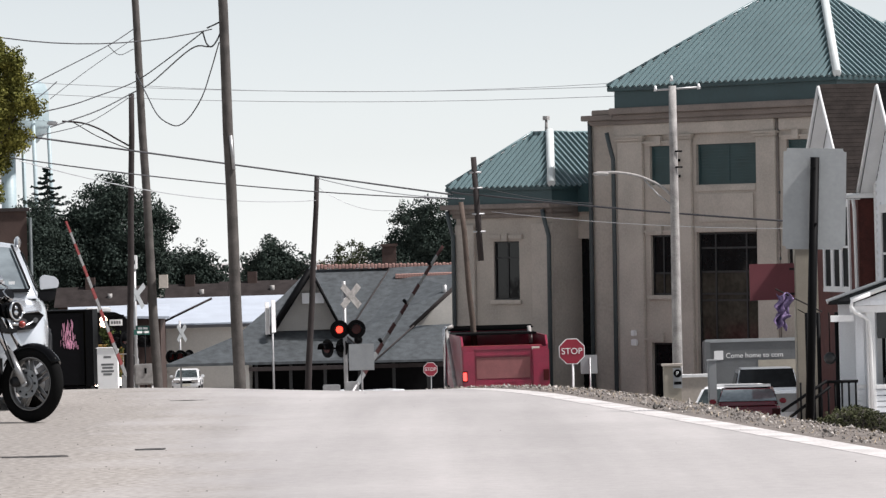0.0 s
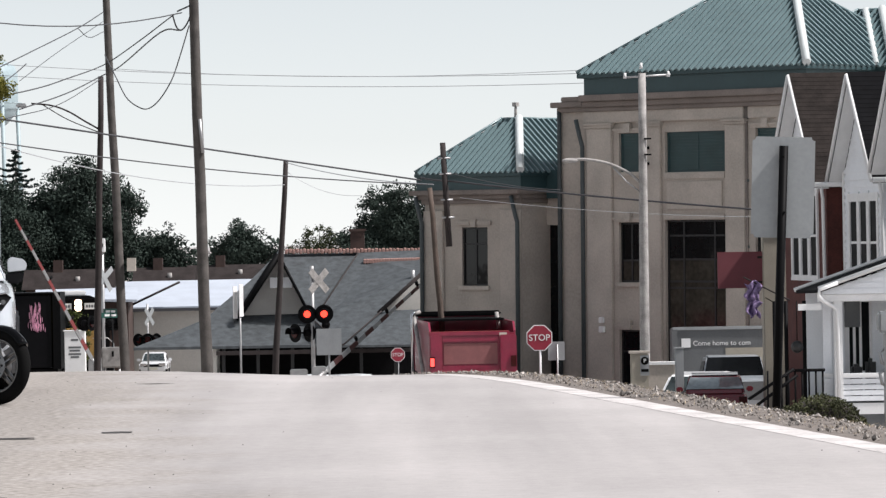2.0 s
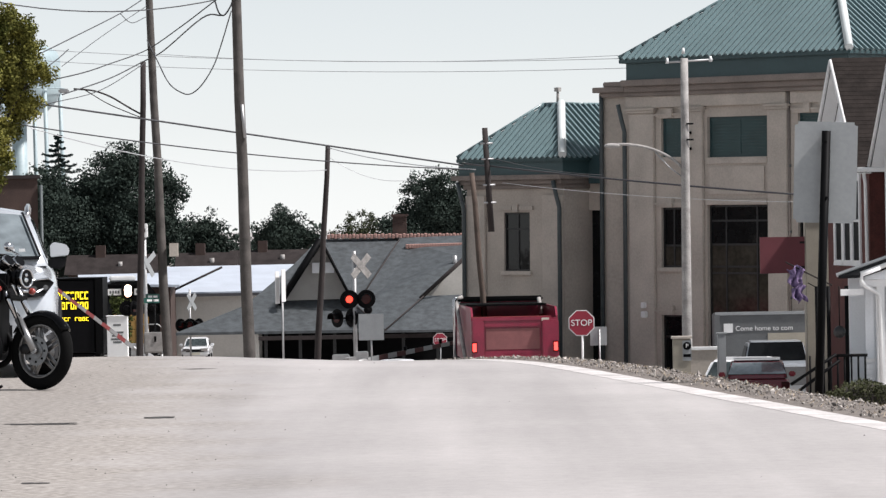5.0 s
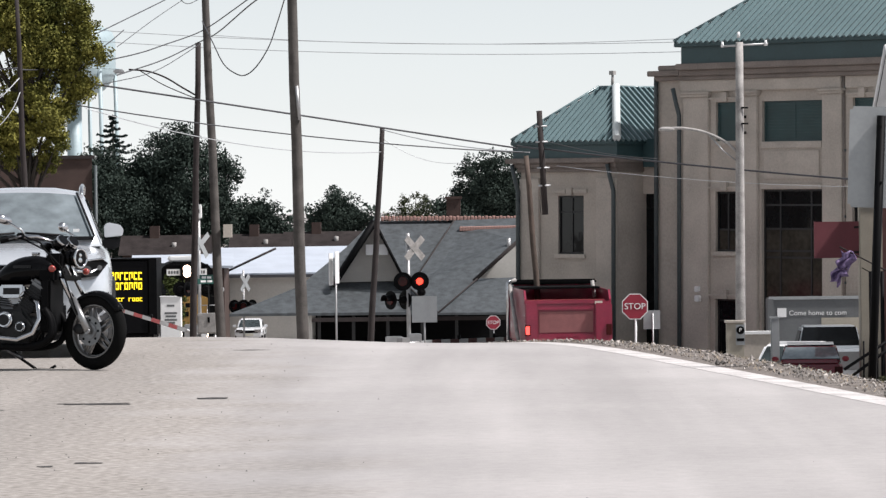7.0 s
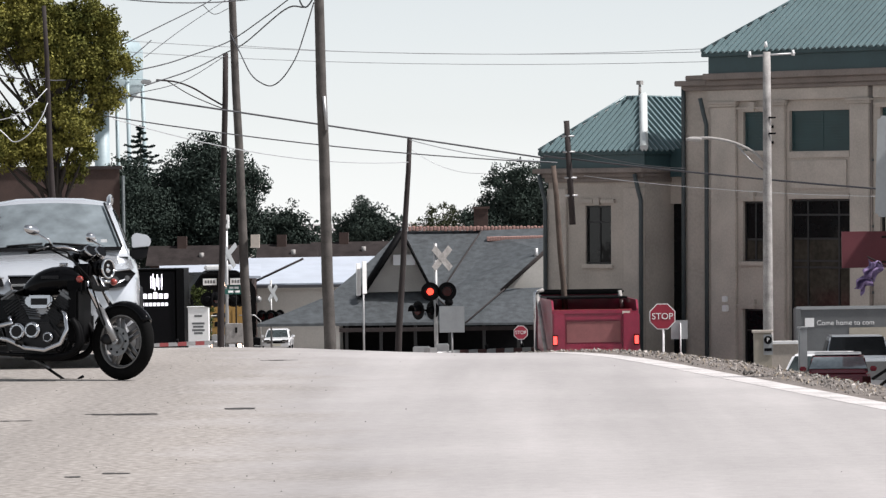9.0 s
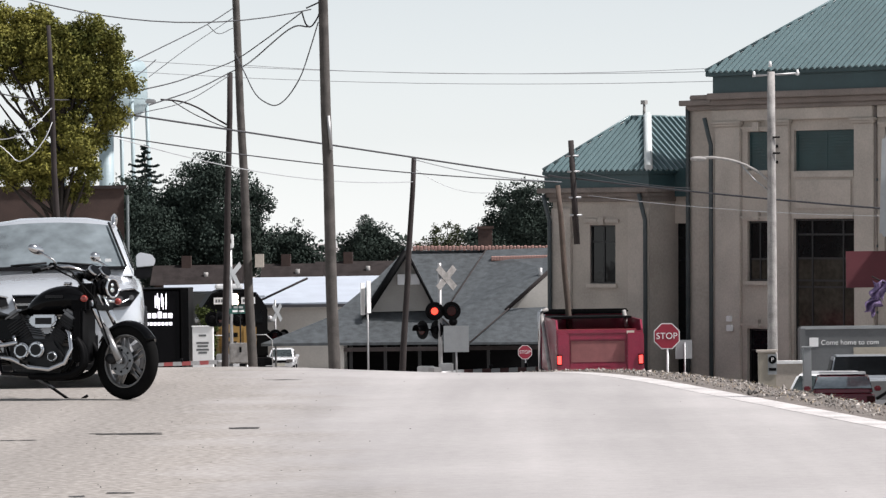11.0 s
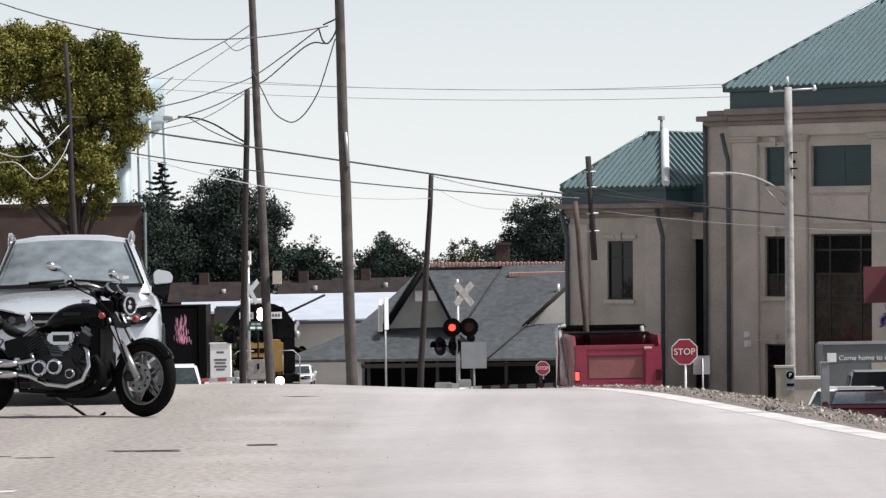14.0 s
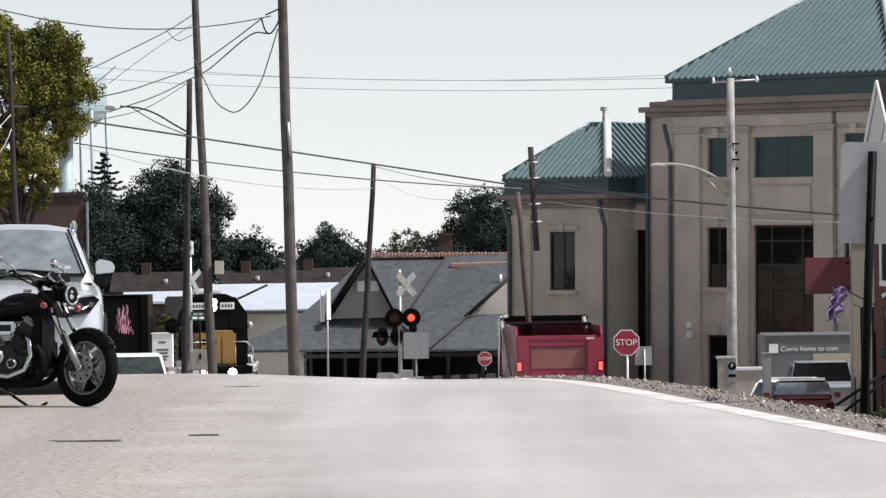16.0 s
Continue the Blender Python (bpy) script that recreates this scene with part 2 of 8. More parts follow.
def holed(bm, x0, x1, z0, z1, y0, y1, holes):
    """A wall slab in the xz plane with rectangular openings, as one connected mesh."""
    xs = sorted({x0, x1, *(v for h in holes for v in h[:2])})
    zs = sorted({z0, z1, *(v for h in holes for v in h[2:4])})
    def solid(i, k):
        if not (0 <= i < len(xs) - 1 and 0 <= k < len(zs) - 1):
            return False
        cx, cz = (xs[i] + xs[i + 1]) / 2, (zs[k] + zs[k + 1]) / 2
        return not any(h[0] < cx < h[1] and h[2] < cz < h[3] for h in holes)
    made = {}
    def v(i, k, y):
        if (i, k, y) not in made:
            made[i, k, y] = bm.verts.new((xs[i], y, zs[k]))
        return made[i, k, y]
    for i in range(len(xs) - 1):
        for k in range(len(zs) - 1):
            if not solid(i, k):
                continue
            bm.faces.new((v(i, k, y0), v(i + 1, k, y0), v(i + 1, k + 1, y0), v(i, k + 1, y0)))
            bm.faces.new((v(i, k, y1), v(i, k + 1, y1), v(i + 1, k + 1, y1), v(i + 1, k, y1)))
            for a, b, n in (((i, k), (i + 1, k), (i, k - 1)), ((i + 1, k), (i + 1, k + 1), (i + 1, k)), ((i + 1, k + 1), (i, k + 1), (i, k + 1)), ((i, k + 1), (i, k), (i - 1, k))):
                if not solid(*n):
                    bm.faces.new((v(*a, y0), v(*a, y1), v(*b, y1), v(*b, y0)))


def curve(pts, n=6):
    """A smooth line through the points."""
    p = [Vector(q) for q in pts]
    p = [p[0] * 2 - p[1]] + p + [p[-1] * 2 - p[-2]]
    out = []
    for i in range(1, len(p) - 2):
        for k in range(n):
            t = k / n
            out.append(0.5 * (2 * p[i] + (p[i + 1] - p[i - 1]) * t + (2 * p[i - 1] - 5 * p[i] + 4 * p[i + 1] - p[i + 2]) * t * t + (3 * p[i] - p[i - 1] - 3 * p[i + 1] + p[i + 2]) * t ** 3))
    return out + [p[-2]]


def part(name, bm, material, parent=None, label="", bevel=0.0, smooth=False):
    me = bpy.data.meshes.new(name)
    bmesh.ops.recalc_face_normals(bm, faces=bm.faces)
    if bevel:
        bmesh.ops.bevel(bm, geom=[e for e in bm.edges if e.is_manifold and e.calc_face_angle(0) > 0.6], offset=bevel, segments=2, affect="EDGES", clamp_overlap=True)
    if smooth:
        for f in bm.faces:
            f.smooth = True
    bm.to_mesh(me)
    bm.free()
    me.materials.append(M[material] if isinstance(material, str) else material)
    ob = new(name, me)
    if parent is not None:
        ob.parent = parent
    if label:
        tagged(ob, label)
    return ob


def thing(name, m, label, category, group="", kind=""):
    e = new(name)
    e.empty_display_size = 0.2
    e.matrix_basis = m
    return tagged(e, label, category, group, kind)


def block(name, x0, x1, y0, y1, z0, z1, material, parent, label="", bevel=0.0, m=None):
    bm = bmesh.new()
    box(bm, x0, x1, y0, y1, z0, z1, m)
    return part(name, bm, material, parent, label, bevel)


def bar(name, a, b, r, material, parent, label="", r1=None, n=10):
    bm = bmesh.new()
    tube(bm, a, b, r, r1, n)
    return part(name, bm, material, parent, label)


def sm(a, b, v):
    t = max(0.0, min(1.0, (v - a) / (b - a)))
    return t * t * (3 - 2 * t)


# ---- ground ----
def edge_x(y):
    """The road's outer edge on the right."""
    return 3.1 - (y - 29.5) * 0.148


def ground_z(x, y):
    """Level up to the crest, then falling to the crossing; a bank drops beside the road."""
    z = 0.0
    start = 41 + 3.5 * sm(0.5, 4.0, -x)
    if y > start:
        s = min(y, 126) - start
        z -= 0.002 * s * s if s < 12.5 else 0.3125 + 0.05 * (s - 12.5)
        z -= 1.5 * sm(120, 190, y)
    off = x - edge_x(y) if y < 60 else x - edge_x(60)
    far = sm(60, 100, y)
    z -= (1.5 - 0.9 * far) * sm(0.5 + 5.5 * far, 3.2 + 5.8 * far, off) * sm(24, 34, y) * (1 - sm(150, 200, y))
    return max(z, -5.5)


def build_ground():
    xs = [-1500, -600, -250, -120, -60, -40, -28] + [-20 + 0.9 * i for i in range(20)] + [-2 + 0.15 * i for i in range(74)] + [9.1 + 0.9 * i for i in range(13)] + [28, 40, 60, 120, 250, 600, 1500]
    ys = [-400, -100, -30, -8] + [0.8 * i for i in range(88)] + [71 + 2.5 * i for i in range(52)] + [230, 300, 450, 800, 1600, 3200]
    bm = bmesh.new()
    grid = [[bm.verts.new((x, y, ground_z(x, y))) for x in xs] for y in ys]
    for j in range(len(ys) - 1):
        for i in range(len(xs) - 1):
            bm.faces.new((grid[j][i], grid[j][i + 1], grid[j + 1][i + 1], grid[j + 1][i])).smooth = True
    ob = part("ground", bm, "ground")
    tagged(ob, "pale worn asphalt road and lot over a low crest", "ground", kind="structure")


build_ground()


def strip(name, pts, w0, w1, lift, material, label, category):
    """A thin sheet that follows the ground; w0 and w1 are its sides' offsets from the line."""
    bm = bmesh.new()
    n = max(2, int((w1 - w0) / 0.13))
    rows = [[bm.verts.new((x + w0 + (w1 - w0) * k / n, y, ground_z(x + w0 + (w1 - w0) * k / n, y) + 0.002 + lift * min(1.0, k / 4))) for k in range(n + 1)] for x, y in pts]
    for a, b in zip(rows, rows[1:]):
        for k in range(n):
            bm.faces.new((a[k], a[k + 1], b[k + 1], b[k]))
    return tagged(part(name, bm, material), label, category, kind="structure")


line_pts = [(edge_x(14 + 0.5 * i), 14 + 0.5 * i) for i in range(100)]
strip("edge_line", line_pts, -0.26, 0.02, 0.0, "line", "worn white edge line along the road", "road marking")
strip("verge", line_pts, 0.02, 3.2, 0.008, "earth", "dry stony earth verge beside the road", "verge")


# ---- civic building with green metal roofs ----
def ribbed_roof(parent, x0, x1, y0, y1, z, pitch, run=None):
    """A hipped roof over a rectangle with standing seams on its four faces; run cuts it off flat at the top."""
    w, d = x1 - x0, y1 - y0
    h = run or min(w, d) / 2
    r0 = Vector((x0 + h, y0 + h, z + h * pitch))
    r1 = Vector((x1 - h, y1 - h, z + h * pitch))
    ra, rb = Vector((r1.x, r0.y, r0.z)), Vector((r0.x, r1.y, r0.z))
    roof = bmesh.new()
    c = [Vector((x0, y0, z)), Vector((x1, y0, z)), Vector((x1, y1, z)), Vector((x0, y1, z))]
    if run:
        tops = ((r0, ra), (ra, r1), (r1, rb), (rb, r0))
    elif w >= d:
        tops = ((r0, r1), (r1, r1), (r1, r0), (r0, r0))
    else:
        tops = ((r0, r0), (r0, r1), (r1, r1), (r1, r0))
    for i in range(4):
        a, b = c[i], c[(i + 1) % 4]
        ta, tb = tops[i]
        pts = [a, b, tb] + ([ta] if (ta - tb).length > 0.01 else [])
        roof.faces.new([roof.verts.new(p) for p in pts])
    if run:
        roof.faces.new([roof.verts.new(p) for p in (r0, ra, r1, rb)])
    bmesh.ops.remove_doubles(roof, verts=roof.verts, dist=0.001)
    roof_ob = part("roof", roof, "green", parent, "green standing-seam metal hip roof")
    for i in range(4):
        a, b = c[i], c[(i + 1) % 4]
        ta, tb = tops[i]
        e = (b - a).normalized()
        n_in = Vector((-e.y, e.x, 0))
        L = (b - a).length
        top_a, top_b = (ta - a).dot(e), (tb - a).dot(e)
        seams = bmesh.new()
        k = int(L / 0.25)
        up = (Vector((0, 0, 1)) - n_in * pitch).normalized() * 0.085
        for j in range(1, k):
            s = L * j / k
            reach = h * min(1.0, s / max(top_a, 0.01), (L - s) / max(L - top_b, 0.01))
            if reach < 0.12:
                continue
            p0 = a + e * s - n_in * 0.05 + Vector((0, 0, -0.05 * pitch))
            p1 = a + e * s + n_in * reach + Vector((0, 0, reach * pitch))
            lo = [seams.verts.new(v) for v in (p0 - e * 0.048, p0 + e * 0.048, p1 + e * 0.048, p1 - e * 0.048)]
            hi = [seams.verts.new(v + up) for v in (p0 - e * 0.03, p0 + e * 0.03, p1 + e * 0.03, p1 - e * 0.03)]
            for f in ((0, 1, 5, 4), (1, 2, 6, 5), (2, 3, 7, 6), (3, 0, 4, 7), (4, 5, 6, 7)):
                seams.faces.new([(lo + hi)[m] for m in f])
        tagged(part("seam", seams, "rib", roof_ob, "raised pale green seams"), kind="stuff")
    for i in range(4):
        top = min((r0, ra, r1, rb) if run else (r0, r1), key=lambda q: (c[i] - q).length)
        # corner 1 gets a wide pale cap: sunlight on that hip, put into its colour
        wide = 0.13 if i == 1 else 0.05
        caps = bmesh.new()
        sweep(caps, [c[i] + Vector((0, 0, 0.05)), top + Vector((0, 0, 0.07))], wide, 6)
        part("hip_cap", caps, "cap" if i == 1 else "rib", roof_ob, "metal hip cap coloured pale for sunlight" if i == 1 else "")
    for a, b in (((r0, ra), (ra, r1)) if run else ((r0, r1),)):
        if (a - b).length > 0.05:
            caps = bmesh.new()
            sweep(caps, [a + Vector((0, 0, 0.04)), b + Vector((0, 0, 0.04))], 0.05, 6)
            part("ridge_cap", caps, "rib", roof_ob)
    return roof_ob, ra if run else r1


def glazed(parent, x0, x1, z0, z1, y, cols, rows, glass_mat="glass", frame_mat="winframe", blind=False, low=None):
    """A window in an opening: frame, bars, panes. cols: a count or the bars' places; low: (height, material) of the panes below it."""
    win = bmesh.new()
    t = 0.06
    box(win, x0, x0 + t, y, y + 0.08, z0, z1)
    box(win, x1 - t, x1, y, y + 0.08, z0, z1)
    box(win, x0 + t, x1 - t, y, y + 0.08, z0, z0 + t)
    box(win, x0 + t, x1 - t, y, y + 0.08, z1 - t, z1)
    bars = [x0 + (x1 - x0) * i / cols for i in range(1, cols)] if isinstance(cols, int) else list(cols)
    for x in bars:
        box(win, x - 0.03, x + 0.03, y + 0.01, y + 0.07, z0 + t, z1 - t)
    for r in rows:
        box(win, x0 + t, x1 - t, y + 0.013, y + 0.067, r - 0.03, r + 0.03)
    w = part("window", win, frame_mat, parent)
    zs = [z0 + t, *sorted(rows), z1 - t]
    xs = [x0, *bars, x1]
    for xa, xb in zip(xs, xs[1:]):
        for a, b in zip(zs, zs[1:]):
            block("pane", xa + 0.02, xb - 0.02, y + 0.035, y + 0.05, a, b, low[1] if low and b <= low[0] + 0.01 else glass_mat, w)
    if blind:
        z = z0 + 0.08
        while z < z1 - 0.05:
            block("louvre", x0 + 0.05, x1 - 0.05, y - 0.012, y + 0.03, z, z + 0.045, "teal_glass", w)
            z += 0.095
    return w


def civic_building():
    B = thing("civic_building", Matrix.Translation((11.80, 125.67, -0.11)) @ pose(0, 0, 0, 0, 0.594, 0) @ pose(0, 0, 0, 0, 0, -46), "beige stone civic building with green metal hip roofs", "building")
    base = -4.6
    left = -9.12
    small = [(-7.68, -6.78, 3.38, 4.58), (-7.70, -6.80, -0.05, 1.81), (-7.72, -6.78, base + 0.3, -1.53),
             (-2.03, -1.13, 3.42, 4.62), (-2.05, -1.15, 0.0, 1.86), (-2.07, -1.13, base + 0.3, -1.5)]
    upper, lower = (-5.74, -3.26, 3.34, 4.58), (-5.76, -3.27, -3.6, 1.87)
    holes = small + [upper, lower]
    bm = bmesh.new()
    holed(bm, left, 0, base, 5.5, 0, 0.35, holes)
    part("wall", bm, "stone", B, "beige limestone wall")
    block("wall", -0.35, 0, 0.35, 6.3, base, 5.5, "stone", B)
    # the narrow set-back bay and the rear
    block("wall", -10.42, left, 0.25, 0.6, base, 5.45, "stone", B)
    block("wall", -10.42, -10.07, 0.6, 6.3, base, 5.45, "stone", B)
    block("wall", -10.07, -0.35, 5.95, 6.3, base, 5.5, "stone", B)
    # pilasters with capitals, the frieze above them
    for x0, x1 in ((-9.0, -7.92), (-6.68, -5.86), (-3.2, -2.4), (-0.95, 0.0)):
        block("pilaster", x0, x1, -0.10, 0.0, base, 4.76, "stone2", B, bevel=0.02)
        block("capital", x0 - 0.06, x1 + 0.06, -0.16, 0.0, 4.76, 4.84, "stone2", B, bevel=0.015)
        block("capital", x0 - 0.10, x1 + 0.10, -0.20, 0.0, 4.84, 4.92, "stone2", B, bevel=0.015)
    block("frieze", left + 0.02, -2.42, -0.13, 0.0, 4.92, 5.28, "stone2", B, bevel=0.015)
    block("frieze", -2.28, 0.0, -0.08, 0.0, 4.92, 5.28, "stone2", B, bevel=0.015)
    for h in small:
        block("sill", h[0] - 0.1, h[1] + 0.1, -0.09, 0.0, h[2] - 0.13, h[2] - 0.01, "stone2", B)
        block("lintel", h[0] - 0.18, h[1] + 0.18, -0.05, 0.0, h[3] + 0.01, h[3] + 0.09, "stone2", B)
        block("lintel", h[0] - 0.22, h[1] + 0.22, -0.09, 0.0, h[3] + 0.09, h[3] + 0.15, "stone2", B)
        block("keystone", (h[0] + h[1]) / 2 - 0.12, (h[0] + h[1]) / 2 + 0.12, -0.14, 0.0, h[3] + 0.02, h[3] + 0.3, "stone2", B)
    block("sill", upper[0], upper[1], -0.04, 0.0, upper[2] - 0.2, upper[2] - 0.02, "stone2", B)
    block("spandrel", upper[0] + 0.12, upper[1] - 0.12, -0.035, 0.0, 2.2, 3.05, "stone2", B)
    block("lintel", lower[0], lower[1], -0.05, 0.0, lower[3] + 0.02, lower[3] + 0.16, "stone2", B)
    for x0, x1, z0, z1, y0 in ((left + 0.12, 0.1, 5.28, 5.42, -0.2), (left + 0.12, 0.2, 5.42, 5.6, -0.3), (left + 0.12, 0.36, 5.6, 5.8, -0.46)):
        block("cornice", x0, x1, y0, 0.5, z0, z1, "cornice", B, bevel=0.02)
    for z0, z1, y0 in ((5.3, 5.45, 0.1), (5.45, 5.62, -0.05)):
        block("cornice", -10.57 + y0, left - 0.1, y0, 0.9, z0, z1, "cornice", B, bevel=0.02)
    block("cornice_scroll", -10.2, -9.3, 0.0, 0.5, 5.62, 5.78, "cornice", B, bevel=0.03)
    block("fascia", left + 0.3, 0.3, -0.36, 6.2, 5.8, 6.32, "green_dark", B, "dark green metal fascia")
    block("gutter", -9.02, 0.45, -0.5, 6.38, 6.32, 6.46, "green_dark", B, bevel=0.02)
    ribbed_roof(B, -9.02, 0.45, -0.5, 6.38, 6.46, 0.77)
    # projecting wing to the right
    block("wing_wall", 0.0, 0.7, 2.98, 7.2, base, 5.5, "stone", B)
    block("wing_fascia", 0.3, 0.95, 2.84, 7.3, 5.8, 6.32, "green_dark", B)
    block("wing_gutter", 0.45, 1.12, 2.7, 7.46, 6.32, 6.46, "green_dark", B, bevel=0.02)
    ribbed_roof(B, -4.6, 1.12, 2.7, 7.46, 6.465, 0.77)
    bm = bmesh.new()
    sweep(bm, [(0.45, 2.7, 6.5), (-1.9, 5.05, 8.33)], 0.12, 6)
    part("valley_flashing", bm, "cap", B, "pale metal valley flashing")
    glazed(B, *upper, 0.12, 2, [], "teal_glass", "green_dark", True)
    for h in small:
        if h[2] > 2:
            glazed(B, *h, 0.1, 1, [], "teal_glass", "green_dark", True)
        elif h[2] > -1:
            glazed(B, *h, 0.1, 2, [0.63], low=(0.63, "pane_tan"))
        else:
            glazed(B, *h, 0.12, 1, [-2.2])
    glazed(B, *lower, 0.12, [-5.09, -3.82], [1.39, 0.66, -0.02, -0.22, -1.6], low=(0.66, "pane_tan"))
    # lower block
    lx0, lx1, ly = -15.85, -11.46, -0.5
    bm = bmesh.new()
    holed(bm, lx0, lx1, base, 2.6, ly, ly + 0.35, [(-14.15, -12.99, -0.17, 1.70)])
    part("wall", bm, "stone", B)
    block("wall", lx0, lx0 + 0.35, ly + 0.35, 6, base, 2.6, "stone", B)
    block("wall", lx0 + 0.35, lx1, 5.65, 6, base, 2.6, "stone", B)
    block("wall", lx1 - 0.35, lx1, ly + 0.35, 5.65, base, 2.6, "stone", B)
    # link with a tall dark doorway
    block("wall", lx1, -10.42, 0.65, 1.0, 1.75, 2.6, "stone", B)
    block("wall", -10.86, -10.42, 0.65, 1.0, base, 1.75, "stone", B)
    block("dark_doorway", lx1 + 0.001, -10.86, 0.8, 0.9, base, 1.75, "glass", B, "tall dark glazed doorway")
    for x0, x1 in ((lx0, lx0 + 0.9), (lx1 - 0.9, lx1)):
        block("pilaster", x0, x1, ly - 0.09, ly, base, 2.25, "stone2", B, bevel=0.02)
    block("sill", -14.25, -12.89, ly - 0.08, ly, -0.3, -0.18, "stone2", B)
    for x0, x1 in ((-14.35, -13.75), (-13.4, -12.8)):
        block("lintel", x0, x1, ly - 0.08, ly, 1.78, 1.9, "stone2", B)
    block("keystone", -13.7, -13.45, ly - 0.1, ly, 1.72, 1.95, "stone2", B)
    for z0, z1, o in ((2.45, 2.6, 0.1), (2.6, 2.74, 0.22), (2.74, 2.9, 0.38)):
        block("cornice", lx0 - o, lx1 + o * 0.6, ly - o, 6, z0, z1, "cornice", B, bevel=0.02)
    block("fascia", lx0 - 0.1, lx1 + 0.24, ly - 0.28, 6, 2.9, 3.32, "green_dark", B)
    block("gutter", lx0 - 0.1, lx1 + 0.35, ly - 0.4, 6, 3.32, 3.45, "green_dark", B, bevel=0.02)
    roof, tip = ribbed_roof(B, lx0 - 0.06, lx1 + 0.35, ly - 0.4, 5.9, 3.45, 0.85, 2.02)
    bar("finial", tip + Vector((-0.25, 0.1, 0)), tip + Vector((-0.25, 0.1, 0.45)), 0.055, "concrete", B, "pale finial", 0.04)
    block("finial_cap", tip.x - 0.34, tip.x - 0.16, tip.y + 0.03, tip.y + 0.17, tip.z + 0.43, tip.z + 0.56, "concrete", B)
    glazed(B, -14.15, -12.99, -0.17, 1.70, ly + 0.06, 2, [1.17])
    # low green roof edge over the link
    block("parapet", lx1 + 0.24, -10.3, 0.4, 0.75, 2.6, 3.5, "green_dark", B)
    # rain pipes
    for x, y, zt in ((left - 0.02, -0.12, 4.95), (-10.4, 0.15, 5.25), (lx1 - 0.03, ly - 0.17, 2.6), (lx0 + 0.02, ly - 0.17, 2.6)):
        k = 0.0 if x == -10.4 else 0.14
        bm = bmesh.new()
        sweep(bm, [(x, y, base), (x, y, zt - 0.75), (x - k * 0.6, y - k * 0.3, zt - 0.4), (x - k, y - k, zt + 0.1)], 0.07, 8)
        part("rain_pipe", bm, "pipe", B, "grey-green rain pipe")
    for z in (4.9, 3.0, 1.0, -1.0):
        block("pipe_strap", -2.4, -2.3, -0.06, 0.0, z, z + 0.08, "pipe", B)
    bar("rain_pipe", (-2.36, -0.03, base), (-2.36, -0.03, 5.3), 0.045, "cornice", B, "thin brown rain pipe")
    # meter boxes and wall fittings
    block("meter", -8.42, -8.24, -0.22, -0.10, -1.32, -1.14, "white", B, bevel=0.02)
    block("meter", -8.40, -8.20, -0.24, -0.10, -1.62, -1.42, "white", B, bevel=0.02)
    for z in (4.07, 3.58):
        block("wall_bracket", -6.45, -6.3, -0.2, -0.1, z, z + 0.08, "black", B)
    return B


civic_building()


# ---- poles and wires ----
def pole(label, foot, top, r0, r1, material, name="utility_pole"):
    foot, top = Vector(foot), Vector(top)
    foot.z = ground_z(foot.x, foot.y) - 0.3
    e = thing(name, pose(*foot), label, "utility pole", "poles along the street")
    bm = bmesh.new()
    d = top - foot
    sweep(bm, [d * k / 8 + Vector((0.012 * math.sin(k * 2.1), 0, 0)) for k in range(9)], [r0 + (r1 - r0) * k / 8 for k in range(9)], 10)
    part("shaft", bm, material, e)
    return e


pole_a = pole("tall grey-brown wooden utility pole", (-5.47, 112.00, -2.10), (-5.71, 112.00, 9.63), 0.17, 0.125, "wood")
bm = bmesh.new()
sweep(bm, [Vector((-5.56, 111.85, 4.66)) - pole_a.matrix_basis.translation, Vector((-5.49, 111.85, 3.76)) - pole_a.matrix_basis.translation], 0.05, 6)
part("conduit", bm, "galv", pole_a, "pale conduit cover on the pole")
pole_b = pole("leaning weathered wooden utility pole", (-8.71, 128.00, -2.55), (-9.21, 128.00, 10.86), 0.155, 0.105, "wood")
pole_c = pole("dark brown wooden utility pole beside the crossing", (-11.31, 150.00, -3.21), (-10.93, 150.00, 7.32), 0.135, 0.10, "wood_dark")
pole_d = pole("dark leaning wooden pole by the depot", (-5.02, 150.00, -3.38), (-4.41, 150.00, 4.21), 0.13, 0.09, "wood_dark")
pole_e = pole("brown leaning wooden pole behind the truck", (1.07, 128.00, -2.80), (0.59, 128.00, 2.91), 0.105, 0.08, "wood_brown")
# the cut-off pole top that hangs in the wires
stub = thing("pole_stub", Matrix.Translation((0.95, 122.00, 4.14)), "sawn-off dark pole top hanging in the wires", "utility pole")
bm = bmesh.new()
_a, _b = Vector((0.95, 122.00, 4.14)), Vector((1.09, 122.00, 1.13))
tube(bm, (0, 0, 0), _b - _a, 0.085, 0.095, 10)
part("shaft", bm, "wood_dark", stub)
for k in (0.15, 0.3, 0.55, 0.72):
    p = (_b - _a) * k
    bar("bracket", p + Vector((-0.16, -0.05, 0)), p + Vector((0.2, -0.05, 0)), 0.03, "galv", stub)
pole_f = pole("thick brown wooden utility pole beside the roadside tree", (-13.49, 100.00, -2.10), (-13.40, 100.00, 7.98), 0.175, 0.16, "wood_brown")
pole_g = pole("dark wooden pole in front of the brick wall", (-11.40, 100.50, -0.80), (-11.65, 100.50, 6.59), 0.105, 0.05, "wood_dark")


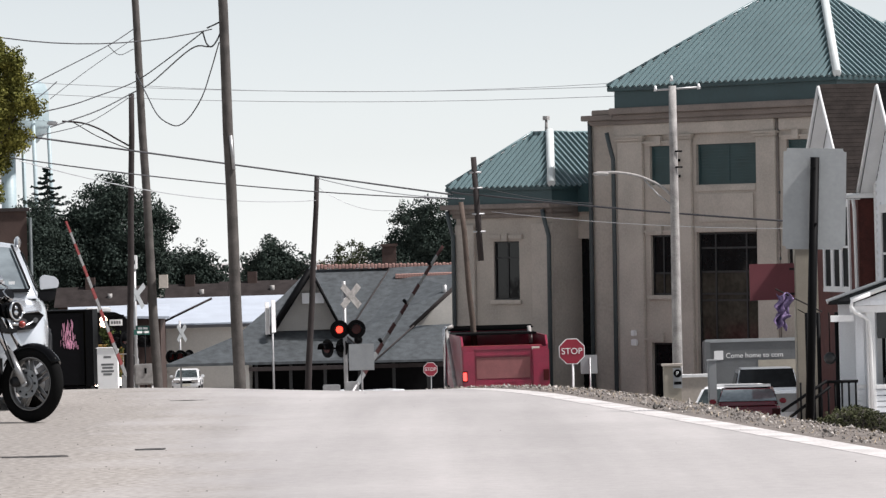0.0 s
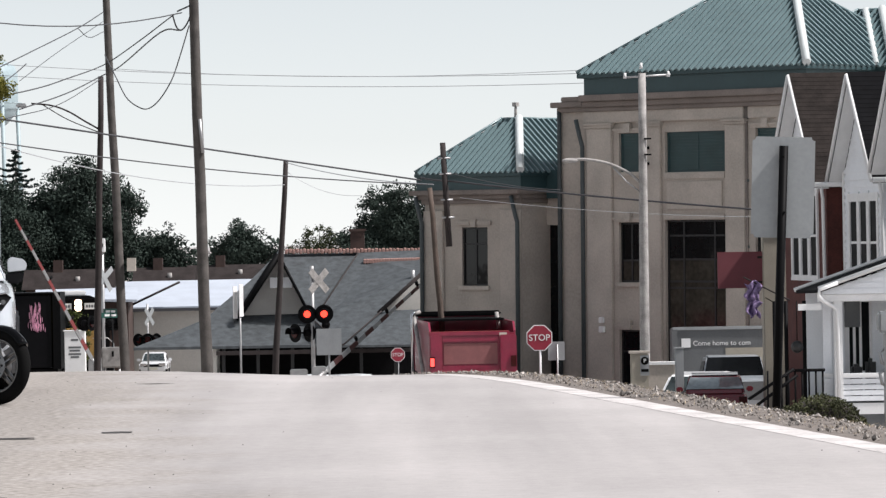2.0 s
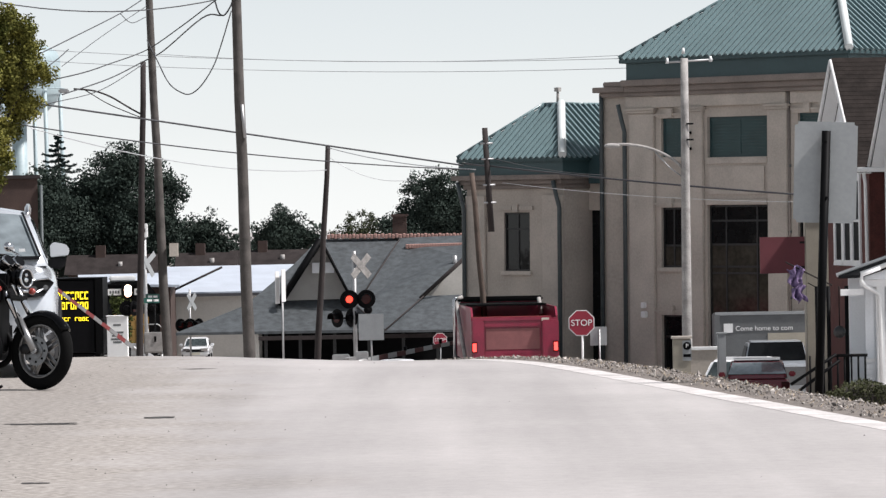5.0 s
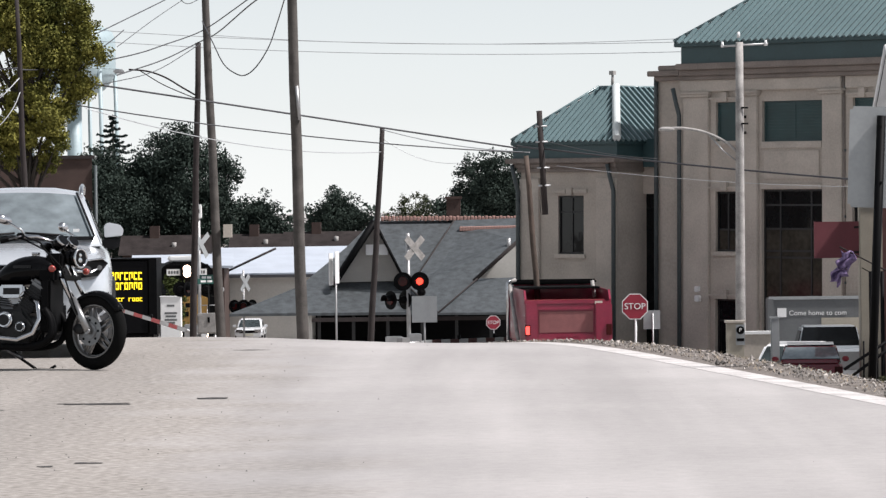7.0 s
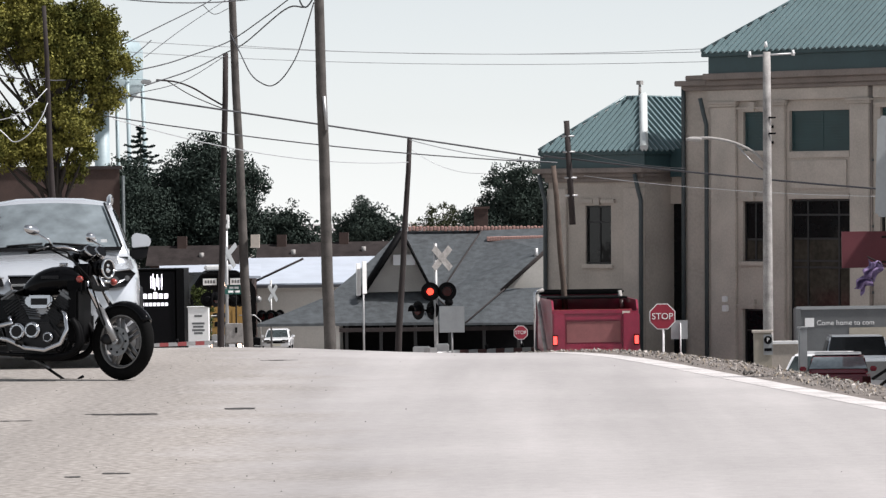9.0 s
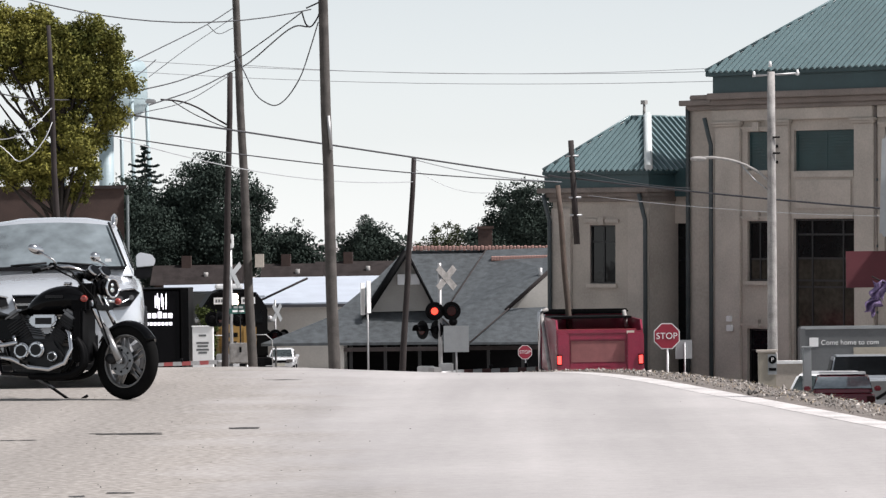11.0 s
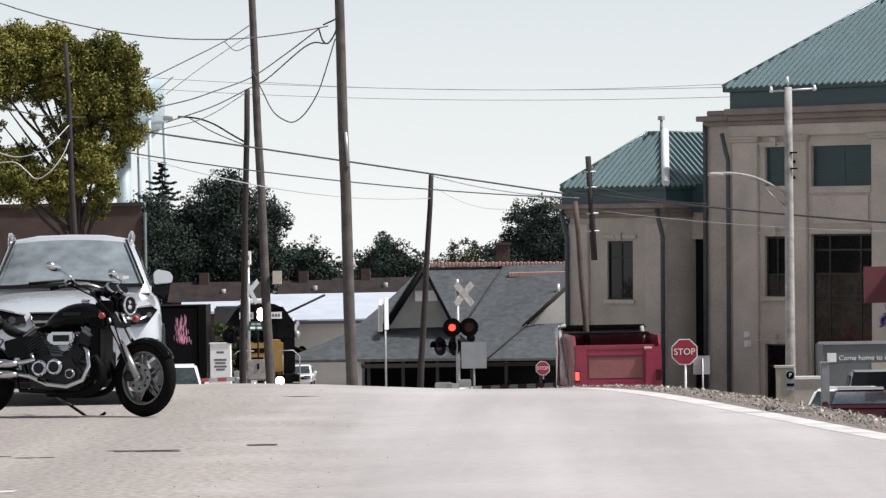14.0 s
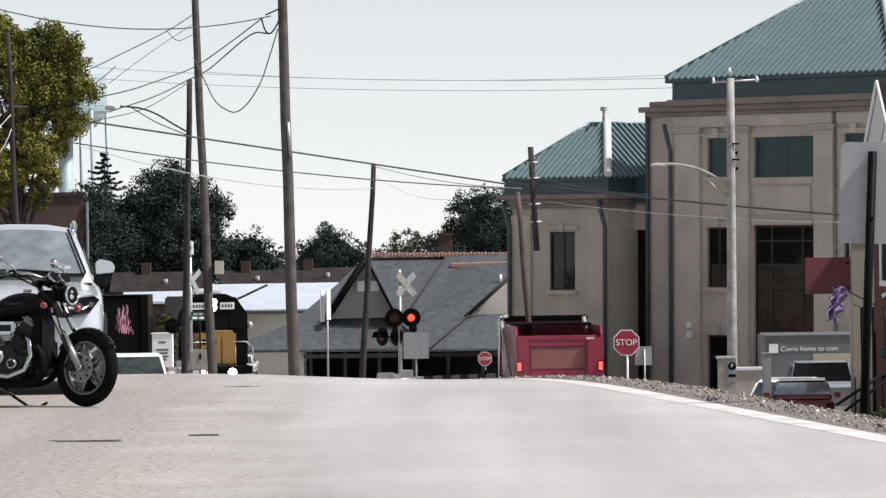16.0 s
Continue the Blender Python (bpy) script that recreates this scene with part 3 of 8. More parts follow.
def street_lamp():
    x, y, z = (6.41, 117.00, -2.81)
    g = ground_z(x, y) - 0.3
    e = thing("street_lamp", pose(x, y, g), "pale concrete street lamp pole with a curved arm", "street lamp")
    tx, ty, tz = (6.48, 117.00, 5.86)
    T = Vector((tx - x, 0, tz - g))
    bm = bmesh.new()
    sweep(bm, [T * k / 6 for k in range(7)], [0.15 - 0.045 * k / 6 for k in range(7)], 12)
    part("pole", bm, "concrete", e)
    def rel(p):
        return Vector(p) - Vector((x, y, g))
    bm = bmesh.new()
    sweep(bm, curve([rel((6.37, 117.00, 2.84)), rel((6.02, 117.00, 3.13)), rel((5.48, 117.00, 3.38)), rel((4.93, 117.00, 3.49)), rel((4.57, 117.00, 3.50))], 5), 0.04, 8)
    part("arm", bm, "concrete", e)
    bm = bmesh.new()
    sweep(bm, [rel((6.37, 117.00, 2.57)), rel((6.01, 117.00, 2.85)), rel((5.63, 117.00, 3.28))], 0.022, 6)
    part("brace", bm, "galv", e)
    c = rel((4.44, 117.00, 3.47))
    bm = bmesh.new()
    bmesh.ops.create_uvsphere(bm, u_segments=12, v_segments=8, radius=1.0, matrix=Matrix.Translation(c) @ Matrix.Diagonal((0.24, 0.11, 0.075, 1)))
    part("lamp_head", bm, "concrete", e, "pale oval lamp head", smooth=True)
    bar("crossarm", rel((5.98, 117.00, 5.75)), rel((7.27, 117.00, 5.81)), 0.03, "galv", e)
    for p in ((6.01, 117.00, 5.78), (7.21, 117.00, 5.81), (6.46, 117.00, 6.05)):
        q = rel(p)
        bar("insulator", q + Vector((0, 0, -0.06)), q + Vector((0, 0, 0.1)), 0.05, "white", e, r1=0.03)
    for py in (268, 296):
        q = rel((tx + 0.12, 117, 4.04 if py == 268 else 3.60))
        bar("bolt", q + Vector((-0.1, -0.1, 0)), q + Vector((0.1, -0.1, 0)), 0.025, "black", e)
    return e


street_lamp()


def cable(a, b, sag, r=0.018, material="cable", label="black overhead cable between the poles", via=None):
    """A hanging wire between two points."""
    a, b = Vector(a), Vector(b)
    bm = bmesh.new()
    pts = []
    for k in range(15):
        s = k / 14
        p = a.lerp(b, s)
        p.z -= 4 * sag * s * (1 - s)
        pts.append(p - a)
    sweep(bm, pts, r, 5)
    e = part("overhead_cable", bm, material)
    e.matrix_basis = Matrix.Translation(a)
    return tagged(e, label, "cable", "overhead wires")


A_TOP = (-5.99, 112.00, 7.50)
cable((-13.40, 100.00, 7.62), A_TOP, 0.62, 0.016)

def strung(pts, r, material, label):
    """A wire hung through several points."""
    o = Vector(pts[0])
    bm = bmesh.new()
    sweep(bm, curve([Vector(p) - o for p in pts]), r, 5)
    e = part("overhead_cable", bm, material)
    e.matrix_basis = Matrix.Translation(o)
    return tagged(e, label, "cable", "overhead wires")


strung([(-10.60, 104.00, 5.56), (-10.30, 114.00, 6.57), (-9.54, 122.00, 7.64), (-9.20, 127.86, 8.42)], 0.016, "cable", "black overhead cable between the poles")
strung([(-9.54, 122.00, 7.64), (-9.44, 125.00, 7.51), (-9.22, 127.80, 7.81)], 0.012, "cable", "slack jumper of black overhead cable")
strung([(-10.33, 112.00, 5.76), (-9.96, 120.00, 6.87), (-9.20, 127.86, 8.14)], 0.01, "cable", "thin black overhead cable between the poles")
strung([(-10.75, 104.00, 4.96), (-9.91, 112.00, 5.55), (-9.57, 118.00, 6.03), (-9.20, 127.80, 6.82), (-7.63, 119.00, 7.06), (-6.19, 112.00, 7.46)], 0.018, "cable", "black overhead cable between the poles")
strung([(-11.54, 125.00, 5.42), (-11.36, 140.00, 6.39), (-10.94, 149.80, 7.31), (-9.42, 138.00, 7.18), (-6.93, 118.00, 7.27), (-6.05, 112.00, 7.04)], 0.022, "cable", "thick black overhead cable between the poles")
strung([(-11.52, 120.00, 5.00), (-11.48, 138.00, 5.95), (-10.88, 149.80, 7.25)], 0.014, "cable", "thin black overhead cable between the poles")
cable((-11.18, 110.00, 4.79), (0.31, 124.00, 3.09), 0.0, 0.026)
cable((-11.64, 110.00, 4.25), (0.52, 128.00, 3.01), 0.2, 0.018)
cable((-10.98, 110.00, 4.09), (-4.46, 150.00, 3.35), 0.4, 0.014, "cable_pale", "thin pale overhead wire across the street")
cable((-4.44, 150.00, 4.15), (0.69, 128.00, 3.01), 0.15, 0.016, "cable_pale", "thin pale overhead wire across the street")
cable((-4.44, 150.00, 3.85), (-1.65, 150.00, 2.93), 0.3, 0.010, "cable_pale", "thin pale overhead wire across the street")
cable((-15.79, 160.00, 8.26), (11.07, 135.00, 6.69), 0.4, 0.011, "cable_pale", "thin pale overhead wire across the street")
cable((-15.80, 160.00, 7.84), (11.06, 135.00, 6.39), 0.4, 0.011, "cable_pale", "thin pale overhead wire across the street")
cable((-11.29, 160.00, 8.00), (9.95, 135.00, 6.89), 0.4, 0.010, "cable_pale", "thin pale overhead wire across the street")
cable((1.04, 122.00, 3.04), (9.60, 116.00, 2.01), 0.05, 0.028)
cable((0.31, 124.00, 3.17), (1.04, 122.00, 3.04), 0.02, 0.028)
cable((1.04, 122.00, 3.29), (4.38, 122.00, 2.71), 0.1, 0.009)
cable((1.43, 122.00, 2.54), (9.59, 116.00, 1.81), 0.12, 0.008, "cable_pale", "thin pale overhead wire across the street")
for pts in (((-13.29, 100.00, 4.00), (-12.92, 100.00, 3.88), (-12.52, 100.00, 3.90), (-12.04, 100.00, 4.12), (-11.60, 100.40, 4.61)), ((-13.29, 100.00, 3.73), (-12.86, 100.00, 3.74), (-12.59, 100.00, 3.54), (-12.35, 100.00, 3.34), (-12.02, 100.00, 3.50), (-11.73, 100.20, 3.90), (-11.59, 100.40, 4.27))):
    strung(pts, 0.013, "cable_pale", "pale service cable slung between two poles")
cable((-13.27, 100.00, 5.16), (-11.63, 100.40, 4.85), 0.12, 0.016)
cable((-11.58, 100.40, 4.81), (-11.32, 125.00, 6.76), 0.35, 0.016)
# slack loop below the tall pole's spread
bm = bmesh.new()
o = Vector((-9.19, 127.80, 7.11))
sweep(bm, curve([Vector(p) - o for p in ((-9.19, 127.80, 7.11), (-8.48, 122.00, 6.24), (-7.97, 119.00, 5.51), (-7.56, 118.00, 5.20), (-7.28, 118.00, 5.16), (-6.96, 118.00, 5.42), (-6.62, 118.00, 5.96), (-6.39, 118.00, 6.59), (-5.96, 115.00, 7.30))]), 0.018, 5)
loop = part("overhead_cable", bm, "cable")
loop.matrix_basis = Matrix.Translation(o)
tagged(loop, "slack loop of black overhead cable", "cable", "overhead wires")
bm = bmesh.new()
o = Vector(A_TOP)
sweep(bm, curve([Vector(p) - o for p in ((-6.24, 112.00, 7.46), (-6.13, 112.00, 7.11), (-5.98, 112.00, 7.05), (-5.79, 112.00, 7.34), (-5.73, 112.00, 7.67), (-5.91, 112.00, 7.62), (-6.12, 112.00, 7.53))]), 0.022, 5)
part_ob = part("overhead_cable", bm, "cable")
part_ob.matrix_basis = Matrix.Translation(o)
tagged(part_ob, "knotted splice of black cables at the pole", "cable", "overhead wires")
# lamp arm on the dark pole
bm = bmesh.new()
o = Vector((-11.08, 150.00, 5.47))
sweep(bm, curve([Vector(p) - o for p in ((-11.08, 150.00, 5.47), (-11.54, 150.00, 5.74), (-12.13, 150.00, 6.10), (-12.73, 150.00, 6.32), (-13.43, 150.00, 6.40))]), 0.035, 6)
arm = part("lamp_arm", bm, "wood_dark", pole_c)
arm.matrix_basis = Matrix.Translation(o - pole_c.matrix_basis.translation)
bm = bmesh.new()
sweep(bm, curve([Vector(p) - o for p in ((-11.08, 150.00, 5.35), (-11.54, 150.00, 5.54), (-12.24, 150.00, 5.86), (-13.03, 150.00, 6.35))]), 0.02, 6)
arm = part("brace", bm, "wood_dark", pole_c)
arm.matrix_basis = Matrix.Translation(o - pole_c.matrix_basis.translation)
bm = bmesh.new()
box(bm, -0.34, 0.03, -0.08, 0.08, -0.10, 0.05)
arm = part("lamp_head", bm, "galv", pole_c, bevel=0.04)
arm.matrix_basis = Matrix.Translation(Vector((-13.63, 150.00, 6.36)) - pole_c.matrix_basis.translation)


def text_mesh(words, size, material, parent, m, name="lettering", extrude=0.004):
    cu = bpy.data.curves.new(name, "FONT")
    cu.body, cu.size, cu.extrude = words, size, extrude
    cu.align_x, cu.align_y = "CENTER", "CENTER"
    tmp = bpy.data.objects.new(name, cu)
    scene.collection.objects.link(tmp)
    me = bpy.data.meshes.new_from_object(tmp.evaluated_get(bpy.context.evaluated_depsgraph_get()))
    bpy.data.objects.remove(tmp)
    me.materials.clear()
    me.materials.append(M[material])
    ob = new(name, me)
    ob.parent = parent
    ob.matrix_basis = m
    return ob


M["red_sign"] = mat("red_sign_sheet", (0.27, 0.015, 0.035), 0.45, vary=0.12, scale=3, fine=30, bump=0.03)
M["sign_back"] = mat("dull_aluminium", (0.33, 0.345, 0.35), 0.55, 0.35, vary=0.1, scale=3, fine=30, bump=0.03)
M["truck_red"] = mat("red_truck_paint", (0.235, 0.014, 0.043), 0.38, vary=0.2, scale=3, fine=25, bump=0.04, coat=0.3)
M["dusty_red"] = mat("dusty_red_paint", (0.23, 0.085, 0.085), 0.7, vary=0.2, scale=3, fine=30)
M["red_lens_dark"] = mat("unlit_red_lens", (0.05, 0.006, 0.006), 0.2, vary=0.2, bump=0, coat=0.1, spec=0.2)
M["red_lit"] = glow("lit_red_lens", (1.0, 0.045, 0.025), 2.2)
M["tail_lit"] = glow("lit_tail_lamp", (1.0, 0.06, 0.05), 1.8)
M["head_lit"] = glow("lit_headlamp", (1.0, 0.66, 0.47), 9.0)
M["yellow"] = mat("yellow_loco_paint", (0.26, 0.15, 0.035), 0.6, vary=0.2, scale=2, fine=25, bump=0.05)
M["red_barrier"] = mat("red_barrier_paint", (0.33, 0.05, 0.05), 0.6, vary=0.2)
M["green_sign"] = mat("green_sign_sheet", (0.010, 0.075, 0.06), 0.5, vary=0.2)
M["banner"] = mat("grey_trailer_panel", (0.125, 0.13, 0.132), 0.6, vary=0.15, scale=2, fine=20)
M["maroon"] = mat("maroon_board", (0.17, 0.045, 0.055), 0.65, vary=0.12, scale=2, fine=25)
M["stucco"] = mat("beige_stucco", (0.36, 0.33, 0.27), 0.85, vary=0.15, scale=1.5, fine=30)
M["car_white"] = mat("white_car_paint", (0.74, 0.75, 0.76), 0.25, vary=0.04, scale=1, fine=10, bump=0, coat=0.5)
M["car_red"] = mat("red_car_paint", (0.15, 0.008, 0.018), 0.25, vary=0.06, scale=1, fine=10, bump=0, coat=0.5)
M["car_silver"] = mat("silver_car_paint", (0.50, 0.53, 0.56), 0.3, 0.35, vary=0.06, scale=1, fine=10, bump=0, coat=0.6)
M["tyre"] = mat("tyre_rubber", (0.006, 0.006, 0.006), 0.85, vary=0.3, scale=8, fine=60, bump=0.2, spec=0.08)
M["chrome"] = mat("chrome", (0.55, 0.55, 0.56), 0.13, 1.0, vary=0.06, scale=8, fine=40, bump=0.02)
M["cast"] = mat("cast_aluminium", (0.30, 0.30, 0.30), 0.4, 0.8, vary=0.2, scale=12, fine=60, bump=0.1)
M["plate"] = mat("plate_sheet", (0.55, 0.53, 0.45), 0.5, vary=0.1)


# ---- depot across the tracks ----
def depot():
    D = thing("railway_depot", pose(0, 0, 0), "old railway depot with grey slate roofs and deep eaves", "building")
    def one(name, pts, t, material, label=""):
        bm = bmesh.new()
        slab(bm, pts, t)
        return part(name, bm, material, D, label)
    one("roof", [(-12.55, 189.00, -3.35), (0.33, 189.00, -3.37), (0.72, 198.00, 0.69), (-6.34, 198.00, 0.69), (-7.53, 195.32, -0.52), (-9.51, 191.60, -2.20), (-11.29, 190.07, -2.89)], 0.12, "slate", "grey slate main roof")
    one("roof", [(-2.51, 197.20, 0.69), (-4.48, 190.00, -2.28), (-3.15, 187.60, -3.37), (0.58, 193.50, -0.20), (0.72, 197.20, 0.77)], 0.1, "slate")
    one("roof", [(-3.19, 187.00, -3.36), (0.42, 187.00, -3.38), (0.57, 190.30, -1.88), (-1.42, 190.30, -1.93)], 0.1, "slate")
    # left gable
    bm = bmesh.new()
    o = (-6.18, 190.20, -1.88)
    a, b, c = Vector((-6.07, 191.80, 0.60)), Vector((-7.81, 191.80, -2.05)), Vector((-4.67, 191.80, -2.01))
    tri = [bm.verts.new(v) for v in (a, b, c)] + [bm.verts.new(v + Vector((0, 0.2, 0))) for v in (a, b, c)]
    for f in ((0, 1, 2), (5, 4, 3), (0, 3, 4, 1), (1, 4, 5, 2), (2, 5, 3, 0)):
        bm.faces.new([tri[i] for i in f])
    part("gable_wall", bm, "plaster", D, "grey boarded gable wall")
    one("gable_roof", [(-6.03, 190.89, 0.81), (-8.14, 190.89, -2.15), (-8.06, 194.00, -2.22), (-6.22, 197.00, 0.90)], 0.16, "slate")
    one("gable_roof", [(-6.03, 190.89, 0.81), (-6.22, 197.00, 0.90), (-4.57, 194.00, -2.31), (-4.58, 190.89, -2.19)], 0.12, "slate")
    for p, q in (((-6.03, 190.79, 0.71), (-7.98, 190.79, -2.20)), ((-6.03, 190.79, 0.71), (-4.60, 190.79, -2.19))):
        bm = bmesh.new()
        sweep(bm, [p, q], 0.16 if q[0] < p[0] else 0.07, 4)
        part("bargeboard", bm, "black", D, "dark bargeboard")
    x, y, z = (-5.97, 191.70, -0.58)
    block("gable_sign", x - 0.5, x + 0.5, y - 0.06, y - 0.01, z - 0.24, z + 0.24, "siding", D, "faded white gable board")
    # right gable
    bm = bmesh.new()
    pts = [(-1.33, 191.80, -1.96), (0.63, 191.80, -1.91), (0.68, 191.80, -0.16)]
    lo = [bm.verts.new(p) for p in pts] + [bm.verts.new(Vector(p) + Vector((0, 0.2, 0))) for p in pts]
    for f in ((0, 1, 2), (5, 4, 3), (0, 3, 4, 1), (1, 4, 5, 2), (2, 5, 3, 0)):
        bm.faces.new([lo[i] for i in f])
    part("gable_wall", bm, "shed_wall", D)
    bm = bmesh.new()
    sweep(bm, [(-1.57, 190.00, -2.03), (0.72, 190.00, -0.02)], 0.09, 4)
    part("bargeboard", bm, "wood_dark", D)
    for pts in (((-2.50, 196.90, 0.69), (-4.47, 189.70, -2.28)), ((-4.47, 189.70, -2.28), (-3.14, 187.20, -3.36)), ((-1.41, 189.90, -1.93), (-3.13, 186.80, -3.35))):
        bm = bmesh.new()
        sweep(bm, pts, 0.035, 5)
        part("valley_flashing", bm, "wood_dark", D, "dark roof valley flashing")
    # ridge tiles
    r0, r1 = Vector((-5.96, 197.80, 0.83)), Vector((0.78, 197.80, 0.76))
    n = 40
    me = None
    for i in range(n):
        p = r0.lerp(r1, (i + 0.5) / n)
        if me is None:
            bm = bmesh.new()
            box(bm, -0.075, 0.075, -0.16, 0.16, -0.14, 0.08)
            bmesh.ops.bevel(bm, geom=bm.edges[:], offset=0.03, segments=1, affect="EDGES")
            ob = part("ridge_tile", bm, "terracotta", D)
            me = ob.data
        else:
            ob = new("ridge_tile", me)
            ob.parent = D
        ob.matrix_basis = Matrix.Translation(p + Vector((0, 0, 0.03 * (i % 2))))
    # tile course on the right slope
    r0, r1 = Vector((-2.24, 196.00, 0.32)), Vector((0.71, 196.00, 0.35))
    for i in range(24):
        ob = new("ridge_tile", me)
        ob.parent = D
        ob.matrix_basis = Matrix.Translation(r0.lerp(r1, (i + 0.5) / 24))
    x, y, z = (-2.54, 198.40, 1.19)
    block("chimney", x - 0.33, x + 0.33, y - 0.3, y + 0.3, z - 1.0, z + 0.5, "brick_brown", D, "brown brick chimney")
    block("chimney_cap", x - 0.4, x + 0.4, y - 0.37, y + 0.37, z + 0.5, z + 0.62, "brick_brown", D)
    x, y, z = (0.03, 193.00, -0.29)
    bar("vent_pipe", (x, y, z - 0.4), (x, y, z + 0.15), 0.1, "galv", D)
    # platform: fascia, posts, and a back wall whose black stands for the shade
    x0, y0, z0 = (-8.84, 188.90, -3.34)
    x1, y1, z1 = (0.43, 188.90, -3.48)
    block("fascia", x0, x1, y0 - 0.05, y0 + 0.08, z1 - 0.28, z1 - 0.1, "wood_dark", D)
    block("back_wall", x0, x1 + 0.4, 192.5, 192.8, -5.6, z1 + 0.3, "black", D, "platform wall coloured black to stand for shade")
    block("end_wall", x0 - 0.15, x0, 189.2, 192.5, -5.6, z1 + 0.2, "shed_wall", D)
    for k in range(6):
        x = x0 + (x1 - x0) * (k + 0.2) / 6
        block("post", x - 0.07, x + 0.07, 189.3, 189.44, -5.6, z1, "winframe", D)
    return D


depot()


def warehouse():
    W = thing("warehouse", pose(0, 0, 0), "long cream warehouse with a white metal roof", "building")
    bm = bmesh.new()
    slab(bm, [(-14.93, 212.00, -1.92), (-6.46, 212.00, -1.88), (-6.70, 221.00, -0.67), (-15.53, 221.00, -0.70)], 0.12)
    part("roof", bm, "tin", W, "white metal roof")
    bm = bmesh.new()
    slab(bm, [(-18.60, 208.00, -1.33), (-13.58, 208.00, -1.46), (-13.95, 214.00, -0.92), (-19.12, 214.00, -0.96)], 0.12)
    part("roof", bm, "tin", W)
    x0, _, z0 = (-14.93, 212.00, -1.92)
    x1, _, z1 = (-6.46, 212.00, -1.88)
    block("wall", x0 + 0.1, x1, 212.4, 221, -6, z1 - 0.05, "shed_wall", W, "cream painted wall")
    x0, _, _ = (-18.60, 208.00, -1.33)
    block("wall", x0, x1 - 7.6, 208.4, 212.3, -6, -1.39 - 0.2, "brick_brown", W)
    bm = bmesh.new()
    sweep(bm, [(-14.26, 211.80, -1.85), (-11.67, 211.80, -0.67)], 0.06, 5)
    part("roof_seam", bm, "wood_dark", W)
    block("gutter", x1 - 8.5, x1, 211.8, 212.0, z1 - 0.25, z1 - 0.1, "cable", W)


warehouse()


def low_house(label, x0, x1, ytop, yeave, d, material):
    """A far house of which the roof shows: gabled, with a wall below."""
    a, b = Vector(x0), Vector(x1)
    e = thing("far_house", pose(a.x, d, a.z), label, "house", "far low houses")
    w, h = b.x - a.x, ytop
    bm = bmesh.new()
    prism(bm, [(0, 0), (2, h), (4, 0)], 0, w, "x")
    part("roof", bm, material, e)
    block("wall", 0.2, w - 0.2, 0.3, 3.7, -5, 0, "brick_brown", e)
    bar("roof_vent", (w * 0.6, 0.9, h * 0.3), (w * 0.6, 0.9, h * 0.3 + 0.35), 0.12, "concrete", e)
    block("chimney", w * 0.32, w * 0.32 + 0.5, 1.7, 2.2, h * 0.6, h + 0.5, "brick_brown", e)


low_house("far brown-roofed house under the trees", (-20.76, 224.0, -1.08), (-15.87, 224.0, -1.21), 1.04, 0, 224, "roof_brown")
low_house("far house with a brown shingle roof", (-14.87, 223.5, -0.93), (-11.58, 223.5, -1.02), 0.91, 0, 223.5, "roof_brown")
low_house("far house with a low brown roof", (-12.15, 226.0, -0.82), (-7.3, 226.0, -0.94), 0.87, 0, 226, "roof_brown")


# ---- trees ----
def leaves(bm, c, r, n, size, rnd, flat=0.85):
    """Leaf quads spread through a clump, most of them facing out from its middle."""
    for _ in range(n):
        d = Vector((rnd.gauss(0, 1), rnd.gauss(0, 1), rnd.gauss(0, 1))).normalized()
        k = rnd.random() ** 0.4
        p = c + Vector((d.x * r * k, d.y * r * k, d.z * r * k * flat))
        s = size * rnd.uniform(0.6, 1.3)
        out = (d + 0.55 * Vector((rnd.gauss(0, 1), rnd.gauss(0, 1), rnd.gauss(0, 1)))).normalized()
        a = out.cross(Vector((rnd.gauss(0, 1), rnd.gauss(0, 1), rnd.gauss(0, 1)))).normalized()
        b = out.cross(a)
        q = [p - a * s, p + b * s * 0.55, p + a * s, p - b * s * 0.55]
        bm.faces.new([bm.verts.new(k) for k in q])


def tree(label, foot, blobs, size, dens, material, rnd_seed, trunk=0.25, name="tree"):
    """Trunk, limbs to each clump, and a crown of leaf clumps; blobs: (x, z, r) from the foot."""
    rnd = random.Random(rnd_seed)
    foot = Vector(foot)
    T = thing(name, pose(*foot), label, "tree")
    top = max(b[1] for b in blobs)
    bm = bmesh.new()
    sweep(bm, [(0, 0, 0), (0.05, 0, top * 0.35), (-0.05, 0.1, top * 0.6), (0, 0, top * 0.85)], [trunk, trunk * 0.8, trunk * 0.55, trunk * 0.15], 8)
    part("trunk", bm, "bark", T)
    crown = bmesh.new()
    for x, z, r in blobs:
        dy = rnd.uniform(-0.6, 0.6) * r
        bm = bmesh.new()
        sweep(bm, [(0, 0, max(0.3, min(z * 0.7, top * 0.7))), (x * 0.5, dy * 0.5, z * 0.85), (x, dy, z + r * 0.3)], [trunk * 0.28, trunk * 0.16, trunk * 0.05], 5)
        part("limb", bm, "bark", T)
        k = max(8, int(14 * r / (size * 4)))
        for _ in range(k):
            u = Vector((rnd.gauss(0, 1), rnd.gauss(0, 1), rnd.gauss(0, 1))).normalized() * r * rnd.uniform(0.15, 1.0)
            rr = r * rnd.uniform(0.28, 0.48)
            leaves(crown, Vector((x, dy, z)) + u, rr, int(dens * (rr / size) ** 2), size, rnd)
    part("crown", crown, material, T)
    return T


def blobs_at(foot, d, spots):
    """Clump centres and radii given as places."""
    return [(p[0] - foot[0], p[2] - foot[2], r) for p, r in spots]


